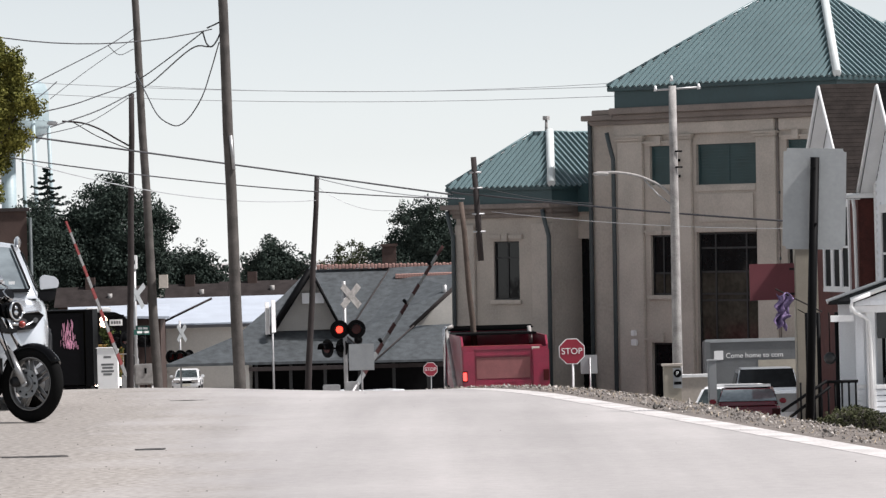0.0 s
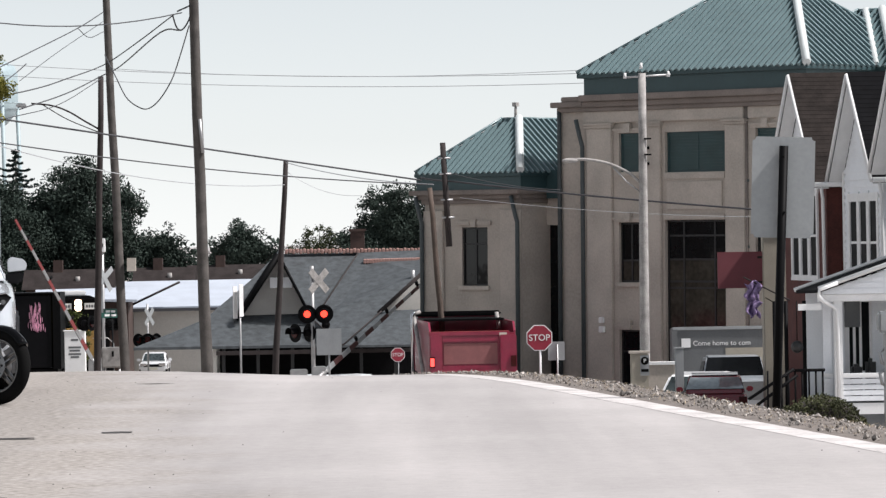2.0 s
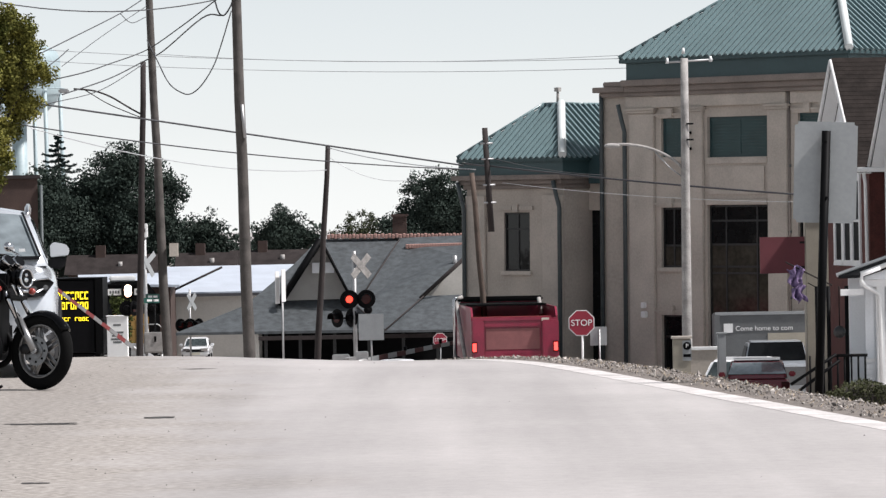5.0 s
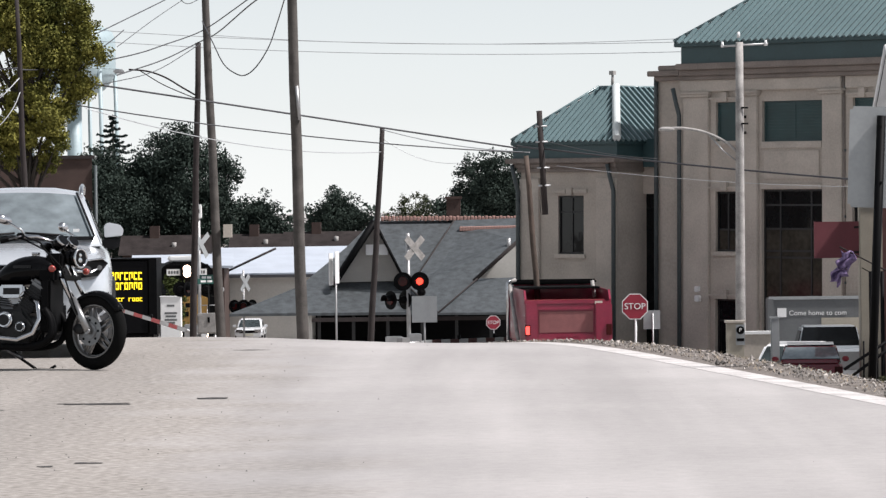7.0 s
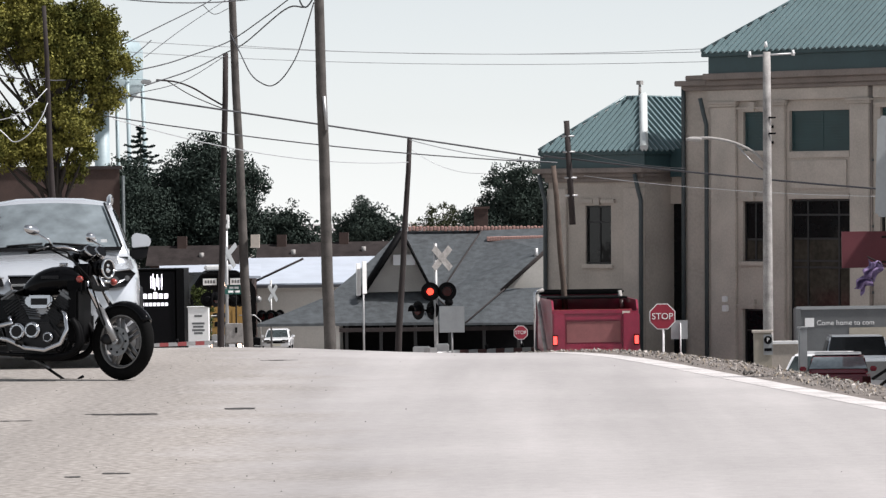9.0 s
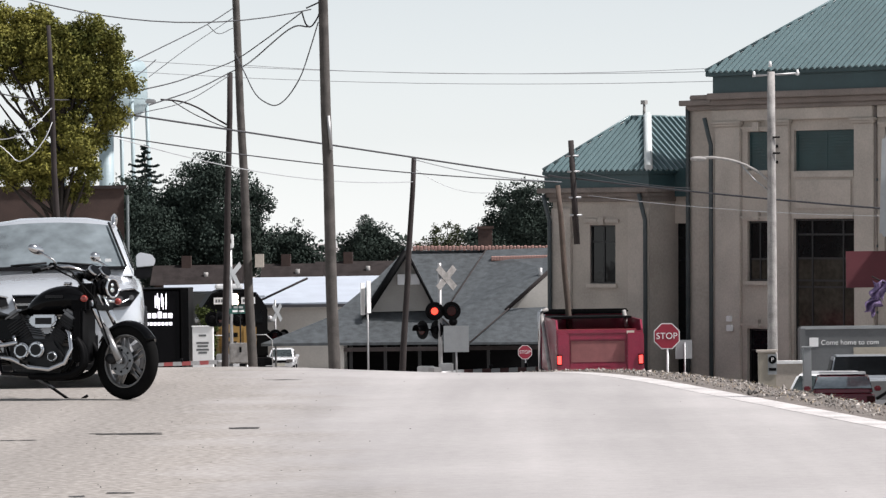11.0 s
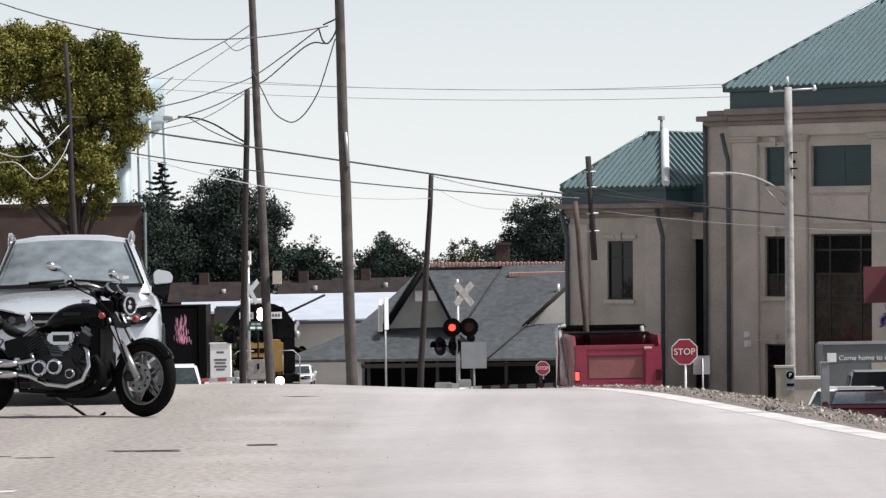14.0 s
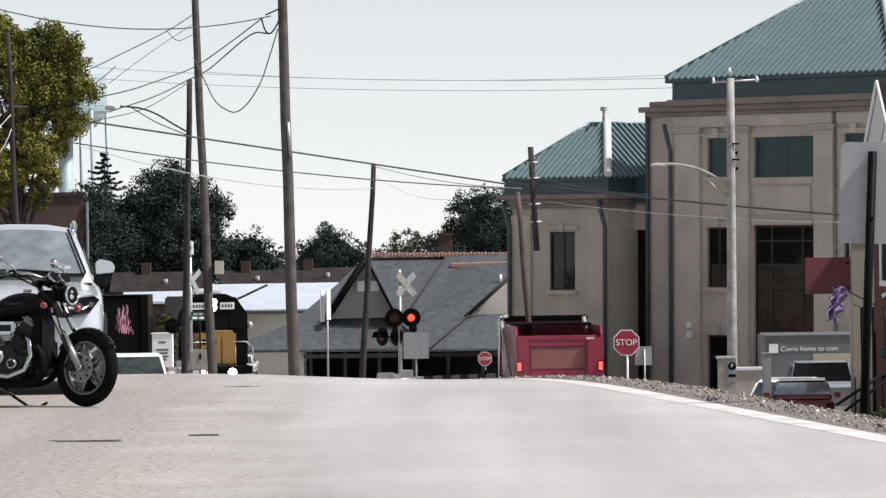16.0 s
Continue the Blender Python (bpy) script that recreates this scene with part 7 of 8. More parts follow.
            part("reflector", bm, "lamp_clear", hl, "bright lamp reflector")
        bm = bmesh.new()
        sweep(bm, [(s * 0.40, -0.03, 0.915), (s * 0.62, -0.01, 0.967), (s * 0.80, 0.10, 0.987)], 0.009, 5)
        part("lamp_trim", bm, "chrome", hl)
        # fog recess, wheels, arches
        bm = bmesh.new()
        pts = [(0.56, 0.0, 0.45), (0.74, 0.02, 0.43), (0.86, 0.15, 0.54), (0.86, 0.15, 0.66), (0.72, 0.01, 0.58)]
        a = [bm.verts.new((s * p[0], p[1] - 0.06, p[2])) for p in pts]
        b = [bm.verts.new((s * p[0], p[1] + 0.12, p[2])) for p in pts]
        bm.faces.new(a)
        for i in range(len(a)):
            bm.faces.new((a[i], a[(i + 1) % len(a)], b[(i + 1) % len(a)], b[i]))
        part("fog_recess", bm, "trim_black", S)
        for yy in (0.85, 3.5):
            bm = bmesh.new()
            tube(bm, (s * 0.68, yy, 0.34), (s * 0.905, yy, 0.34), 0.34, n=28)
            wh = part("wheel", bm, "tyre", S, bevel=0.03)
            bm = bmesh.new()
            tube(bm, (s * 0.9, yy, 0.34), (s * 0.915, yy, 0.34), 0.22, n=20)
            part("rim", bm, "cast", wh)
            bm = bmesh.new()
            sweep(bm, [(s * 0.90, yy + 0.4 * math.cos(a), 0.34 + 0.4 * math.sin(a)) for a in [math.pi * k / 10 for k in range(11)]], 0.03, 5)
            part("arch_trim", bm, "trim_black", S)
        bm = bmesh.new()
        f0 = [bm.verts.new((s * q[0], q[1], q[2])) for q in ((0.79, 1.85, 1.17), (0.815, 3.7, 1.17), (0.66, 3.6, 1.56), (0.65, 2.15, 1.57))]
        f1 = [bm.verts.new(v.co - Vector((s * 0.05, 0, 0))) for v in f0]
        bm.faces.new(f0)
        for i in range(4):
            bm.faces.new((f0[i], f0[(i + 1) % 4], f1[(i + 1) % 4], f1[i]))
        part("side_window", bm, "glass", cabin)
    # grille, bumper intake, plate
    bm = bmesh.new()
    prism(bm, [(-0.36, 0.93), (0.36, 0.93), (0.30, 0.74), (-0.30, 0.74)], -0.035, 0.1, "y")
    gr = part("grille", bm, "trim_black", S, "black six-sided grille", bevel=0.015)
    block("grille_wing", -0.33, 0.33, -0.05, -0.036, 0.835, 0.86, "chrome", gr)
    bm = bmesh.new()
    sweep(bm, [(-0.30, -0.04, 0.74), (-0.36, -0.03, 0.93), (0.36, -0.03, 0.93), (0.30, -0.04, 0.74), (-0.30, -0.04, 0.74)], 0.014, 5)
    part("grille_rim", bm, "chrome", gr)
    block("badge", -0.07, 0.07, -0.06, -0.05, 0.81, 0.88, "chrome", gr, bevel=0.01)
    block("intake", -0.45, 0.45, -0.03, 0.1, 0.36, 0.56, "trim_black", S, bevel=0.02)
    block("skid_plate", -0.6, 0.6, -0.02, 0.3, 0.22, 0.32, "trim_black", S, bevel=0.03)
    block("number_plate", -0.16, 0.16, -0.05, -0.035, 0.62, 0.72, "plate", S)
    for k in range(2):
        block("windscreen_sticker", 0.42 + 0.1 * k, 0.48 + 0.1 * k, 1.02, 1.03, 1.245, 1.275, "white", cabin).matrix_basis = Matrix.Translation((0, 0.03, 0.0))


suv()


# ---- black cruiser motorcycle ----
M["bike_black"] = mat("black_motorcycle_lacquer", (0.003, 0.003, 0.0035), 0.13, vary=0.2, scale=4, fine=30, bump=0.01, coat=0.05, spec=0.09)
M["bike_seat"] = mat("black_seat_vinyl", (0.005, 0.005, 0.005), 0.5, vary=0.2, scale=8, fine=80, bump=0.12, spec=0.08)
M["bike_engine"] = mat("dark_engine_metal", (0.016, 0.016, 0.017), 0.42, 0.3, vary=0.3, scale=10, fine=60, bump=0.2, spec=0.3)
M["orange_lens"] = mat("orange_lens", (0.28, 0.035, 0.025), 0.2, vary=0.15, bump=0, coat=0.8)
M["bike_cast"] = mat("polished_dark_casting", (0.17, 0.17, 0.172), 0.32, 0.85, vary=0.25, scale=12, fine=60, bump=0.08)
M["alloy"] = mat("alloy_wheel", (0.20, 0.195, 0.19), 0.38, 0.7, vary=0.2, scale=10, fine=60, bump=0.1)


def torus(bm, R, r, squash=1.0, n=48, k=12):
    """A ring in the local x-z plane, its axle along y."""
    rings = []
    for i in range(n):
        a = 2 * math.pi * i / n
        ring = []
        for j in range(k):
            b = 2 * math.pi * j / k
            rr = R + r * math.cos(b)
            ring.append(bm.verts.new((rr * math.cos(a), r * squash * math.sin(b), rr * math.sin(a))))
        rings.append(ring)
    for i in range(n):
        a, b = rings[i], rings[(i + 1) % n]
        for j in range(k):
            bm.faces.new((a[j], a[(j + 1) % k], b[(j + 1) % k], b[j])).smooth = True


def bike_wheel(parent, m, R, tyre_r, squash):
    bm = bmesh.new()
    torus(bm, R - tyre_r, tyre_r, squash)
    wh = part("wheel", bm, "tyre", parent, "black tyre")
    wh.matrix_basis = m
    bm = bmesh.new()
    torus(bm, R - 2 * tyre_r + 0.012, 0.022, 1.8)
    part("rim", bm, "alloy", wh, "cast alloy rim")
    for k in range(5):
        a = 2 * math.pi * k / 5 + 0.5
        bm = bmesh.new()
        for s in (-0.24, 0.24):
            sweep(bm, [(0.06 * math.cos(a + s * 2), 0, 0.06 * math.sin(a + s * 2)), ((R - 2 * tyre_r) * math.cos(a + s * 0.5), 0, (R - 2 * tyre_r) * math.sin(a + s * 0.5))], [0.022, 0.016], 6)
        part("spoke", bm, "alloy", wh)
    bm = bmesh.new()
    tube(bm, (0, -0.095, 0), (0, 0.075, 0), 0.075, 0.09, n=20)
    part("hub", bm, "bike_cast", wh, "bright hub")
    bm = bmesh.new()
    tube(bm, (0, -0.085, 0), (0, -0.078, 0), 0.135, n=28)
    disc = part("brake_disc", bm, "bike_cast", wh, "steel brake disc")
    for k in range(8):
        a = 2 * math.pi * k / 8
        bm = bmesh.new()
        tube(bm, (0.1 * math.cos(a), -0.089, 0.1 * math.sin(a)), (0.1 * math.cos(a), -0.086, 0.1 * math.sin(a)), 0.012, n=8)
        part("disc_hole", bm, "black", disc)
    return wh


def ellipsoid(bm, c, s, rot=None, u=20, v=12):
    m = Matrix.Translation(c) @ (rot if rot is not None else Matrix.Identity(4)) @ Matrix.Diagonal((*s, 1))
    bmesh.ops.create_uvsphere(bm, u_segments=u, v_segments=v, radius=1.0, matrix=m)


def motorcycle():
    B = thing("motorcycle", pose(-3.82, 38.85, 0, -4.5, 0, -17), "black cruiser motorcycle with chrome pipes on its side stand", "motorcycle")
    R = 0.355
    STEER = -17
    steer = Matrix.Translation((-0.05, 0, 0)) @ Matrix.Rotation(radians(STEER), 4, "Z") @ Matrix.Translation((0.05, 0, 0))
    bike_wheel(B, steer @ Matrix.Translation((0, 0, R)), R, 0.062, 0.95)
    bike_wheel(B, Matrix.Translation((-1.66, 0, 0.335)), 0.335, 0.085, 1.0)
    def front(name, bm, material, label="", shift=0.0, **kw):
        ob = part(name, bm, material, B, label, **kw)
        ob.matrix_basis = steer @ Matrix.Translation((shift, 0, 0))
        return ob
    # fork legs: chrome stanchion, grey slider
    for s in (-1, 1):
        bm = bmesh.new()
        sweep(bm, [(0.0, s * 0.105, R), (-0.20, s * 0.105, R + 0.30)], [0.037, 0.037], 12)
        tube(bm, (0.0, s * 0.13, R), (0.0, s * 0.085, R), 0.03, n=10)
        front("fork_slider", bm, "cast", "polished fork slider")
        bm = bmesh.new()
        sweep(bm, [(-0.187, s * 0.105, R + 0.28), (-0.545, s * 0.105, R + 0.82)], 0.029, 12)
        front("fork_tube", bm, "chrome", "chrome fork tube")
        bm = bmesh.new()
        ellipsoid(bm, (-0.33, s * 0.245, 0.93), (0.036, 0.033, 0.033))
        front("turn_signal", bm, "orange_lens", "orange-red turn signal", smooth=True)
        bm = bmesh.new()
        tube(bm, (-0.40, s * 0.105, 0.93), (-0.33, s * 0.23, 0.93), 0.014, n=8)
        front("signal_stalk", bm, "chrome")
        bm = bmesh.new()
        ellipsoid(bm, (-0.1, s * 0.115, R + 0.02), (0.07, 0.03, 0.05))
        front("caliper", bm, "bike_engine", smooth=True)
    for x, z in ((-0.335, R + 0.50), (-0.53, R + 0.80)):
        bm = bmesh.new()
        box(bm, x - 0.05, x + 0.05, -0.14, 0.14, z - 0.025, z + 0.025)
        front("fork_yoke", bm, "bike_black", bevel=0.015)
    # front fender
    bm = bmesh.new()
    rows = []
    for k in range(17):
        a = radians(32 + 118 * k / 16)
        rr = R + 0.025
        rows.append([bm.verts.new(((rr - 0.012 * abs(j) ** 2) * math.cos(a), 0.033 * j, R + (rr - 0.012 * abs(j) ** 2) * math.sin(a))) for j in (-2, -1, 0, 1, 2)])
    for a, b in zip(rows, rows[1:]):
        for k in range(4):
            bm.faces.new((a[k], a[k + 1], b[k + 1], b[k]))
    ob = front("front_fender", bm, "bike_black", "black front fender with bright edge", smooth=True)
    sol = ob.modifiers.new("thick", "SOLIDIFY")
    sol.thickness = 0.006
    # headlamp and instruments
    bm = bmesh.new()
    tube(bm, (-0.32, 0, 1.045), (-0.20, 0, 1.04), 0.06, 0.085, 20)
    tube(bm, (-0.20, 0, 1.04), (-0.13, 0, 1.038), 0.088, 0.088, 20)
    front("headlamp", bm, "bike_black", "round black headlamp shell", shift=-0.065)
    bm = bmesh.new()
    tube(bm, (-0.145, 0, 1.038), (-0.134, 0, 1.0375), 0.08, 0.07, 20)
    glass_ob = front("headlamp_glass", bm, "lamp_clear", "clear headlamp glass", shift=-0.065)
    for dz, rr in ((0.028, 0.022), (-0.018, 0.03)):
        bm = bmesh.new()
        ellipsoid(bm, (-0.132, 0.0, 1.038 + dz), (0.008, rr, rr * 0.8))
        part("bulb_reflector", bm, "chrome", glass_ob, smooth=True)
    bm = bmesh.new()
    pts = [(-0.13, 0.086 * math.cos(2 * math.pi * k / 20), 1.038 + 0.086 * math.sin(2 * math.pi * k / 20)) for k in range(21)]
    sweep(bm, pts, 0.012, 6)
    front("headlamp_rim", bm, "chrome", shift=-0.065)
    for s in (-1, 1):
        bm = bmesh.new()
        tube(bm, (-0.36, s * 0.075, 1.15), (-0.27, s * 0.075, 1.21), 0.062, 0.055, 16)
        pod = front("instrument", bm, "bike_black", "black instrument pod with chrome rim", shift=-0.065)
        bm = bmesh.new()
        tube(bm, (-0.30, s * 0.075, 1.19), (-0.275, s * 0.075, 1.207), 0.064, 0.06, 16)
        part("pod_rim", bm, "chrome", pod)
        bm = bmesh.new()
        tube(bm, (-0.37, s * 0.075, 1.143), (-0.355, s * 0.075, 1.153), 0.05, 0.058, 16)
        part("dial", bm, "bike_engine", pod)
    # handlebar, grips, levers, mirrors
    bm = bmesh.new()
    sweep(bm, [(-0.80, -0.40, 1.19), (-0.66, -0.34, 1.225), (-0.52, -0.24, 1.235), (-0.44, -0.1, 1.19), (-0.43, 0, 1.185), (-0.44, 0.1, 1.19), (-0.52, 0.24, 1.235), (-0.66, 0.34, 1.225), (-0.80, 0.40, 1.19)], 0.014, 8)
    front("handlebar", bm, "chrome", "chrome swept-back handlebar")
    for s in (-1, 1):
        bm = bmesh.new()
        sweep(bm, [(-0.82, s * 0.405, 1.185), (-0.69, s * 0.352, 1.218)], 0.021, 8)
        front("grip", bm, "tyre", "black rubber grip")
        bm = bmesh.new()
        sweep(bm, [(-0.62, s * 0.33, 1.24), (-0.60, s * 0.40, 1.225), (-0.70, s * 0.43, 1.20)], 0.009, 6)
        front("lever", bm, "bike_cast")
        bm = bmesh.new()
        box(bm, -0.665, -0.60, s * 0.345 - 0.03, s * 0.345 + 0.03, 1.20, 1.265)
        front("master_cylinder", bm, "bike_black", bevel=0.012)
        bm = bmesh.new()
        sweep(bm, [(-0.60, s * 0.33, 1.24), (-0.60, s * 0.37, 1.29), (-0.75, s * 0.40, 1.36 - s * 0.01)], 0.010, 6)
        front("mirror_stem", bm, "chrome")
        bm = bmesh.new()
        ellipsoid(bm, (0, 0, 0), (0.04, 0.074 - s * 0.018, 0.047), u=8, v=8)
        bmesh.ops.bisect_plane(bm, geom=bm.verts[:] + bm.edges[:] + bm.faces[:], plane_co=(-0.012, 0, 0), plane_no=(-1, 0, 0), clear_outer=True)
        bmesh.ops.holes_fill(bm, edges=bm.edges)
        bmesh.ops.transform(bm, matrix=Matrix.Translation((-0.77 + s * 0.02, s * 0.40, 1.38 - s * 0.01)) @ Matrix.Rotation(radians(-14), 4, "Z") @ Matrix.Rotation(radians(-12), 4, "X"), verts=bm.verts)
        front("mirror", bm, "chrome", "polished rear-view mirror", smooth=True)
    for k, (a, b, c) in enumerate((((-0.60, -0.33, 1.22), (-0.42, -0.2, 1.08), (-0.40, -0.05, 0.95)), ((-0.60, 0.33, 1.22), (-0.36, 0.16, 1.10), (-0.42, 0.05, 0.9)), ((-0.62, -0.32, 1.2), (-0.30, -0.16, 0.95), (-0.14, -0.12, 0.5)))):
        bm = bmesh.new()
        sweep(bm, [a, Vector(a).lerp(Vector(b), 0.5) + Vector((0.04, 0, 0.02)), b, c], 0.008, 5)
        part("control_cable", bm, "tyre", B)
    # tank, seat, side panels, frame
    bm = bmesh.new()
    prof = [(-0.40, 0.05, 0.86, 0.99), (-0.46, 0.10, 0.82, 1.035), (-0.58, 0.145, 0.79, 1.07), (-0.72, 0.155, 0.77, 1.065), (-0.86, 0.135, 0.77, 1.02), (-0.97, 0.085, 0.77, 0.93), (-1.02, 0.05, 0.78, 0.86)]
    rows = []
    for x, w, z0, z1 in prof:
        rows.append([(w * math.sin(2 * math.pi * k / 16), x, (z0 + z1) / 2 + (z1 - z0) / 2 * math.cos(2 * math.pi * k / 16)) for k in range(16)])
    vs = [[bm.verts.new((p[1], p[0], p[2])) for p in r] for r in rows]
    for a, b in zip(vs, vs[1:]):
        for k in range(16):
            bm.faces.new((a[k], a[(k + 1) % 16], b[(k + 1) % 16], b[k])).smooth = True
    bm.faces.new(vs[0])
    bm.faces.new(vs[-1][::-1])
    smoothed(part("fuel_tank", bm, "bike_black", B, "glossy black teardrop tank", smooth=True), 1)
    bm = bmesh.new()
    tube(bm, (-0.62, 0, 1.065), (-0.62, 0, 1.09), 0.04, n=14)
    part("filler_cap", bm, "chrome", B)
    for s in (-1, 1):
        block("tank_emblem", -0.78, -0.6, s * 0.155 - 0.006, s * 0.155 + 0.006, 0.935, 0.965, "bike_engine", B, "plain metal tank emblem", bevel=0.004)
    for pts, name in (([(-0.96, 0.10, 0.84, 0.88), (-1.1, 0.16, 0.74, 0.81), (-1.25, 0.17, 0.72, 0.79), (-1.38, 0.15, 0.75, 0.86), (-1.44, 0.10, 0.8, 0.92)], "seat"), ([(-1.42, 0.10, 0.82, 0.92), (-1.55, 0.13, 0.80, 0.94), (-1.75, 0.12, 0.82, 0.95), (-1.86, 0.08, 0.85, 0.94)], "pillion_seat")):
        bm = bmesh.new()
        vs = [[bm.verts.new((x, w * math.sin(2 * math.pi * k / 12), (z0 + z1) / 2 + (z1 - z0) / 2 * math.cos(2 * math.pi * k / 12))) for k in range(12)] for x, w, z0, z1 in pts]
        for a, b in zip(vs, vs[1:]):
            for k in range(12):
                bm.faces.new((a[k], a[(k + 1) % 12], b[(k + 1) % 12], b[k])).smooth = True
        bm.faces.new(vs[0])
        bm.faces.new(vs[-1][::-1])
        smoothed(part(name, bm, "bike_seat", B, "black vinyl seat", smooth=True), 1)
    for s in (-1, 1):
        bm = bmesh.new()
        prism(bm, [(-0.98, 0.56), (-1.34, 0.54), (-1.38, 0.70), (-1.22, 0.74), (-1.0, 0.76)], s * 0.12, s * 0.155, "y")
        part("side_panel", bm, "bike_black", B, "black side panel", bevel=0.01)
        bm = bmesh.new()
        sweep(bm, [(-1.66, s * 0.13, 0.38), (-1.40, s * 0.15, 0.72)], 0.032, 10)
        part("shock_absorber", bm, "chrome", B, "chrome rear shock")
        bm = bmesh.new()
        sweep(bm, [(-0.42, s * 0.03, 1.0), (-0.46, s * 0.12, 0.78), (-0.44, s * 0.14, 0.45), (-0.58, s * 0.15, 0.22), (-1.2, s * 0.15, 0.24), (-1.3, s * 0.13, 0.55)], 0.02, 8)
        part("frame_tube", bm, "bike_black", B)
        bm = bmesh.new()
        sweep(bm, [(-1.15, s * 0.12, 0.36), (-1.66, s * 0.13, 0.34)], 0.026, 8)
        part("swing_arm", bm, "bike_black", B)
        # foot peg and lever
        bar("foot_peg", (-0.92, s * 0.2, 0.33), (-0.92, s * 0.36, 0.335), 0.018, "tyre", B)
    # rear fender
    bm = bmesh.new()
    rows = []
    for k in range(15):
        a = radians(20 + 150 * k / 14)
        rows.append([bm.verts.new((-1.66 + 0.37 * math.cos(a), 0.05 * j, 0.335 + (0.37 - 0.012 * j * j) * math.sin(a))) for j in (-2, -1, 0, 1, 2)])
    for a, b in zip(rows, rows[1:]):
        for k in range(4):
            bm.faces.new((a[k], a[k + 1], b[k + 1], b[k]))
    ob = part("rear_fender", bm, "bike_black", B, smooth=True)
    sol = ob.modifiers.new("thick", "SOLIDIFY")
    sol.thickness = 0.006
    bm = bmesh.new()
    ellipsoid(bm, (-1.98, 0, 0.72), (0.05, 0.08, 0.05))
    part("tail_lamp", bm, "orange_lens", B, smooth=True)
    # engine: crankcase, V of finned cylinders, covers
    bm = bmesh.new()
    prism(bm, [(-0.58, 0.24), (-1.08, 0.24), (-1.14, 0.42), (-1.02, 0.56), (-0.66, 0.56), (-0.54, 0.40)], -0.19, 0.19, "y")
    part("crankcase", bm, "bike_engine", B, "dark metal crankcase", bevel=0.03)
    for tilt, cx, nm in ((-32, -0.66, "cylinder"), (32, -0.98, "cylinder")):
        m = Matrix.Translation((cx, 0, 0.56)) @ Matrix.Rotation(radians(-tilt), 4, "Y")
        bm = bmesh.new()
        box(bm, -0.075, 0.075, -0.15, 0.15, -0.05, 0.24)
        cyl = part("cylinder", bm, "bike_engine", B, "finned engine cylinder", bevel=0.01)
        cyl.matrix_basis = m
        for k in range(8):
            block("fin", -0.088, 0.088, -0.162, 0.162, 0.0 + 0.026 * k, 0.01 + 0.026 * k, "bike_engine", cyl)
        block("head_cover", -0.09, 0.09, -0.17, 0.17, 0.225, 0.29, "bike_cast", cyl, "polished head cover", bevel=0.025)
    for x, z, r in ((-0.98, 0.445, 0.085), (-0.83, 0.455, 0.085), (-0.67, 0.39, 0.055)):
        bm = bmesh.new()
        tube(bm, (x, -0.19, z), (x, -0.235, z), r, r * 0.88, 24)
        cv = part("engine_cover", bm, "chrome", B, "round chrome engine cover", bevel=0.008)
        bm = bmesh.new()
        tube(bm, (x, -0.235, z), (x, -0.243, z), r * 0.62, r * 0.6, 20)
        part("cover_plate", bm, "bike_engine", cv)
        for k in range(5):
            a = 2 * math.pi * k / 5
            bm = bmesh.new()
            tube(bm, (x + r * 0.76 * math.cos(a), -0.235, z + r * 0.76 * math.sin(a)), (x + r * 0.76 * math.cos(a), -0.243, z + r * 0.76 * math.sin(a)), 0.007, n=6)
            part("bolt", bm, "bike_cast", cv)
    # air cleaner
    bm = bmesh.new()
    prism(bm, [(-0.64, 0.78), (-0.88, 0.78), (-0.92, 0.72), (-0.86, 0.66), (-0.68, 0.66), (-0.63, 0.71)], -0.23, -0.15, "y")
    ac = part("air_cleaner", bm, "chrome", B, "chrome air cleaner cover", bevel=0.015)
    block("air_cleaner_plate", -0.84, -0.68, -0.238, -0.23, 0.69, 0.75, "bike_engine", ac)
    # radiator
    block("radiator", -0.50, -0.40, -0.17, 0.17, 0.34, 0.84, "black", B, "black radiator", bevel=0.02)
    block("radiator_shroud", -0.56, -0.36, -0.12, 0.12, 0.80, 0.95, "black", B, bevel=0.03)
    block("frame_neck", -0.50, -0.34, -0.06, 0.06, 0.92, 1.08, "black", B, bevel=0.02)
    for yy in (-0.2, -0.13, 0.13):
        bm = bmesh.new()
        sweep(bm, curve([(-0.44, yy, 0.56), (-0.38, yy, 0.46), (-0.37, yy, 0.34), (-0.44, yy, 0.25), (-0.6, yy, 0.21), (-0.9, yy, 0.21)], 4), 0.03, 8)
        part("lower_header", bm, "black", B, "black lower header pipe")
    # exhaust pipes
    runs = [
        [(-0.60, -0.15, 0.66), (-0.50, -0.21, 0.60), (-0.47, -0.24, 0.46), (-0.53, -0.25, 0.33), (-0.68, -0.26, 0.27), (-0.88, -0.26, 0.29), (-1.06, -0.26, 0.37), (-1.2, -0.26, 0.385)],
        [(-1.05, -0.15, 0.62), (-1.06, -0.22, 0.56), (-1.02, -0.25, 0.52), (-1.12, -0.26, 0.50), (-1.25, -0.26, 0.485)],
    ]
    for r in runs:
        bm = bmesh.new()
        sweep(bm, r, 0.022, 10)
        part("exhaust_pipe", bm, "chrome", B, "chrome exhaust pipe")
    for z, x1 in ((0.385, -2.0), (0.485, -1.95)):
        bm = bmesh.new()
        sweep(bm, [(-1.18, -0.26, z), (-1.3, -0.26, z), (x1 + 0.1, -0.27, z + 0.02), (x1, -0.27, z + 0.02)], [0.026, 0.042, 0.045, 0.03], 12)
        part("muffler", bm, "chrome", B, "long chrome muffler")
        bm = bmesh.new()
        sweep(bm, [(-1.32, -0.30, z + 0.01), (-1.7, -0.31, z + 0.015)], 0.014, 6)
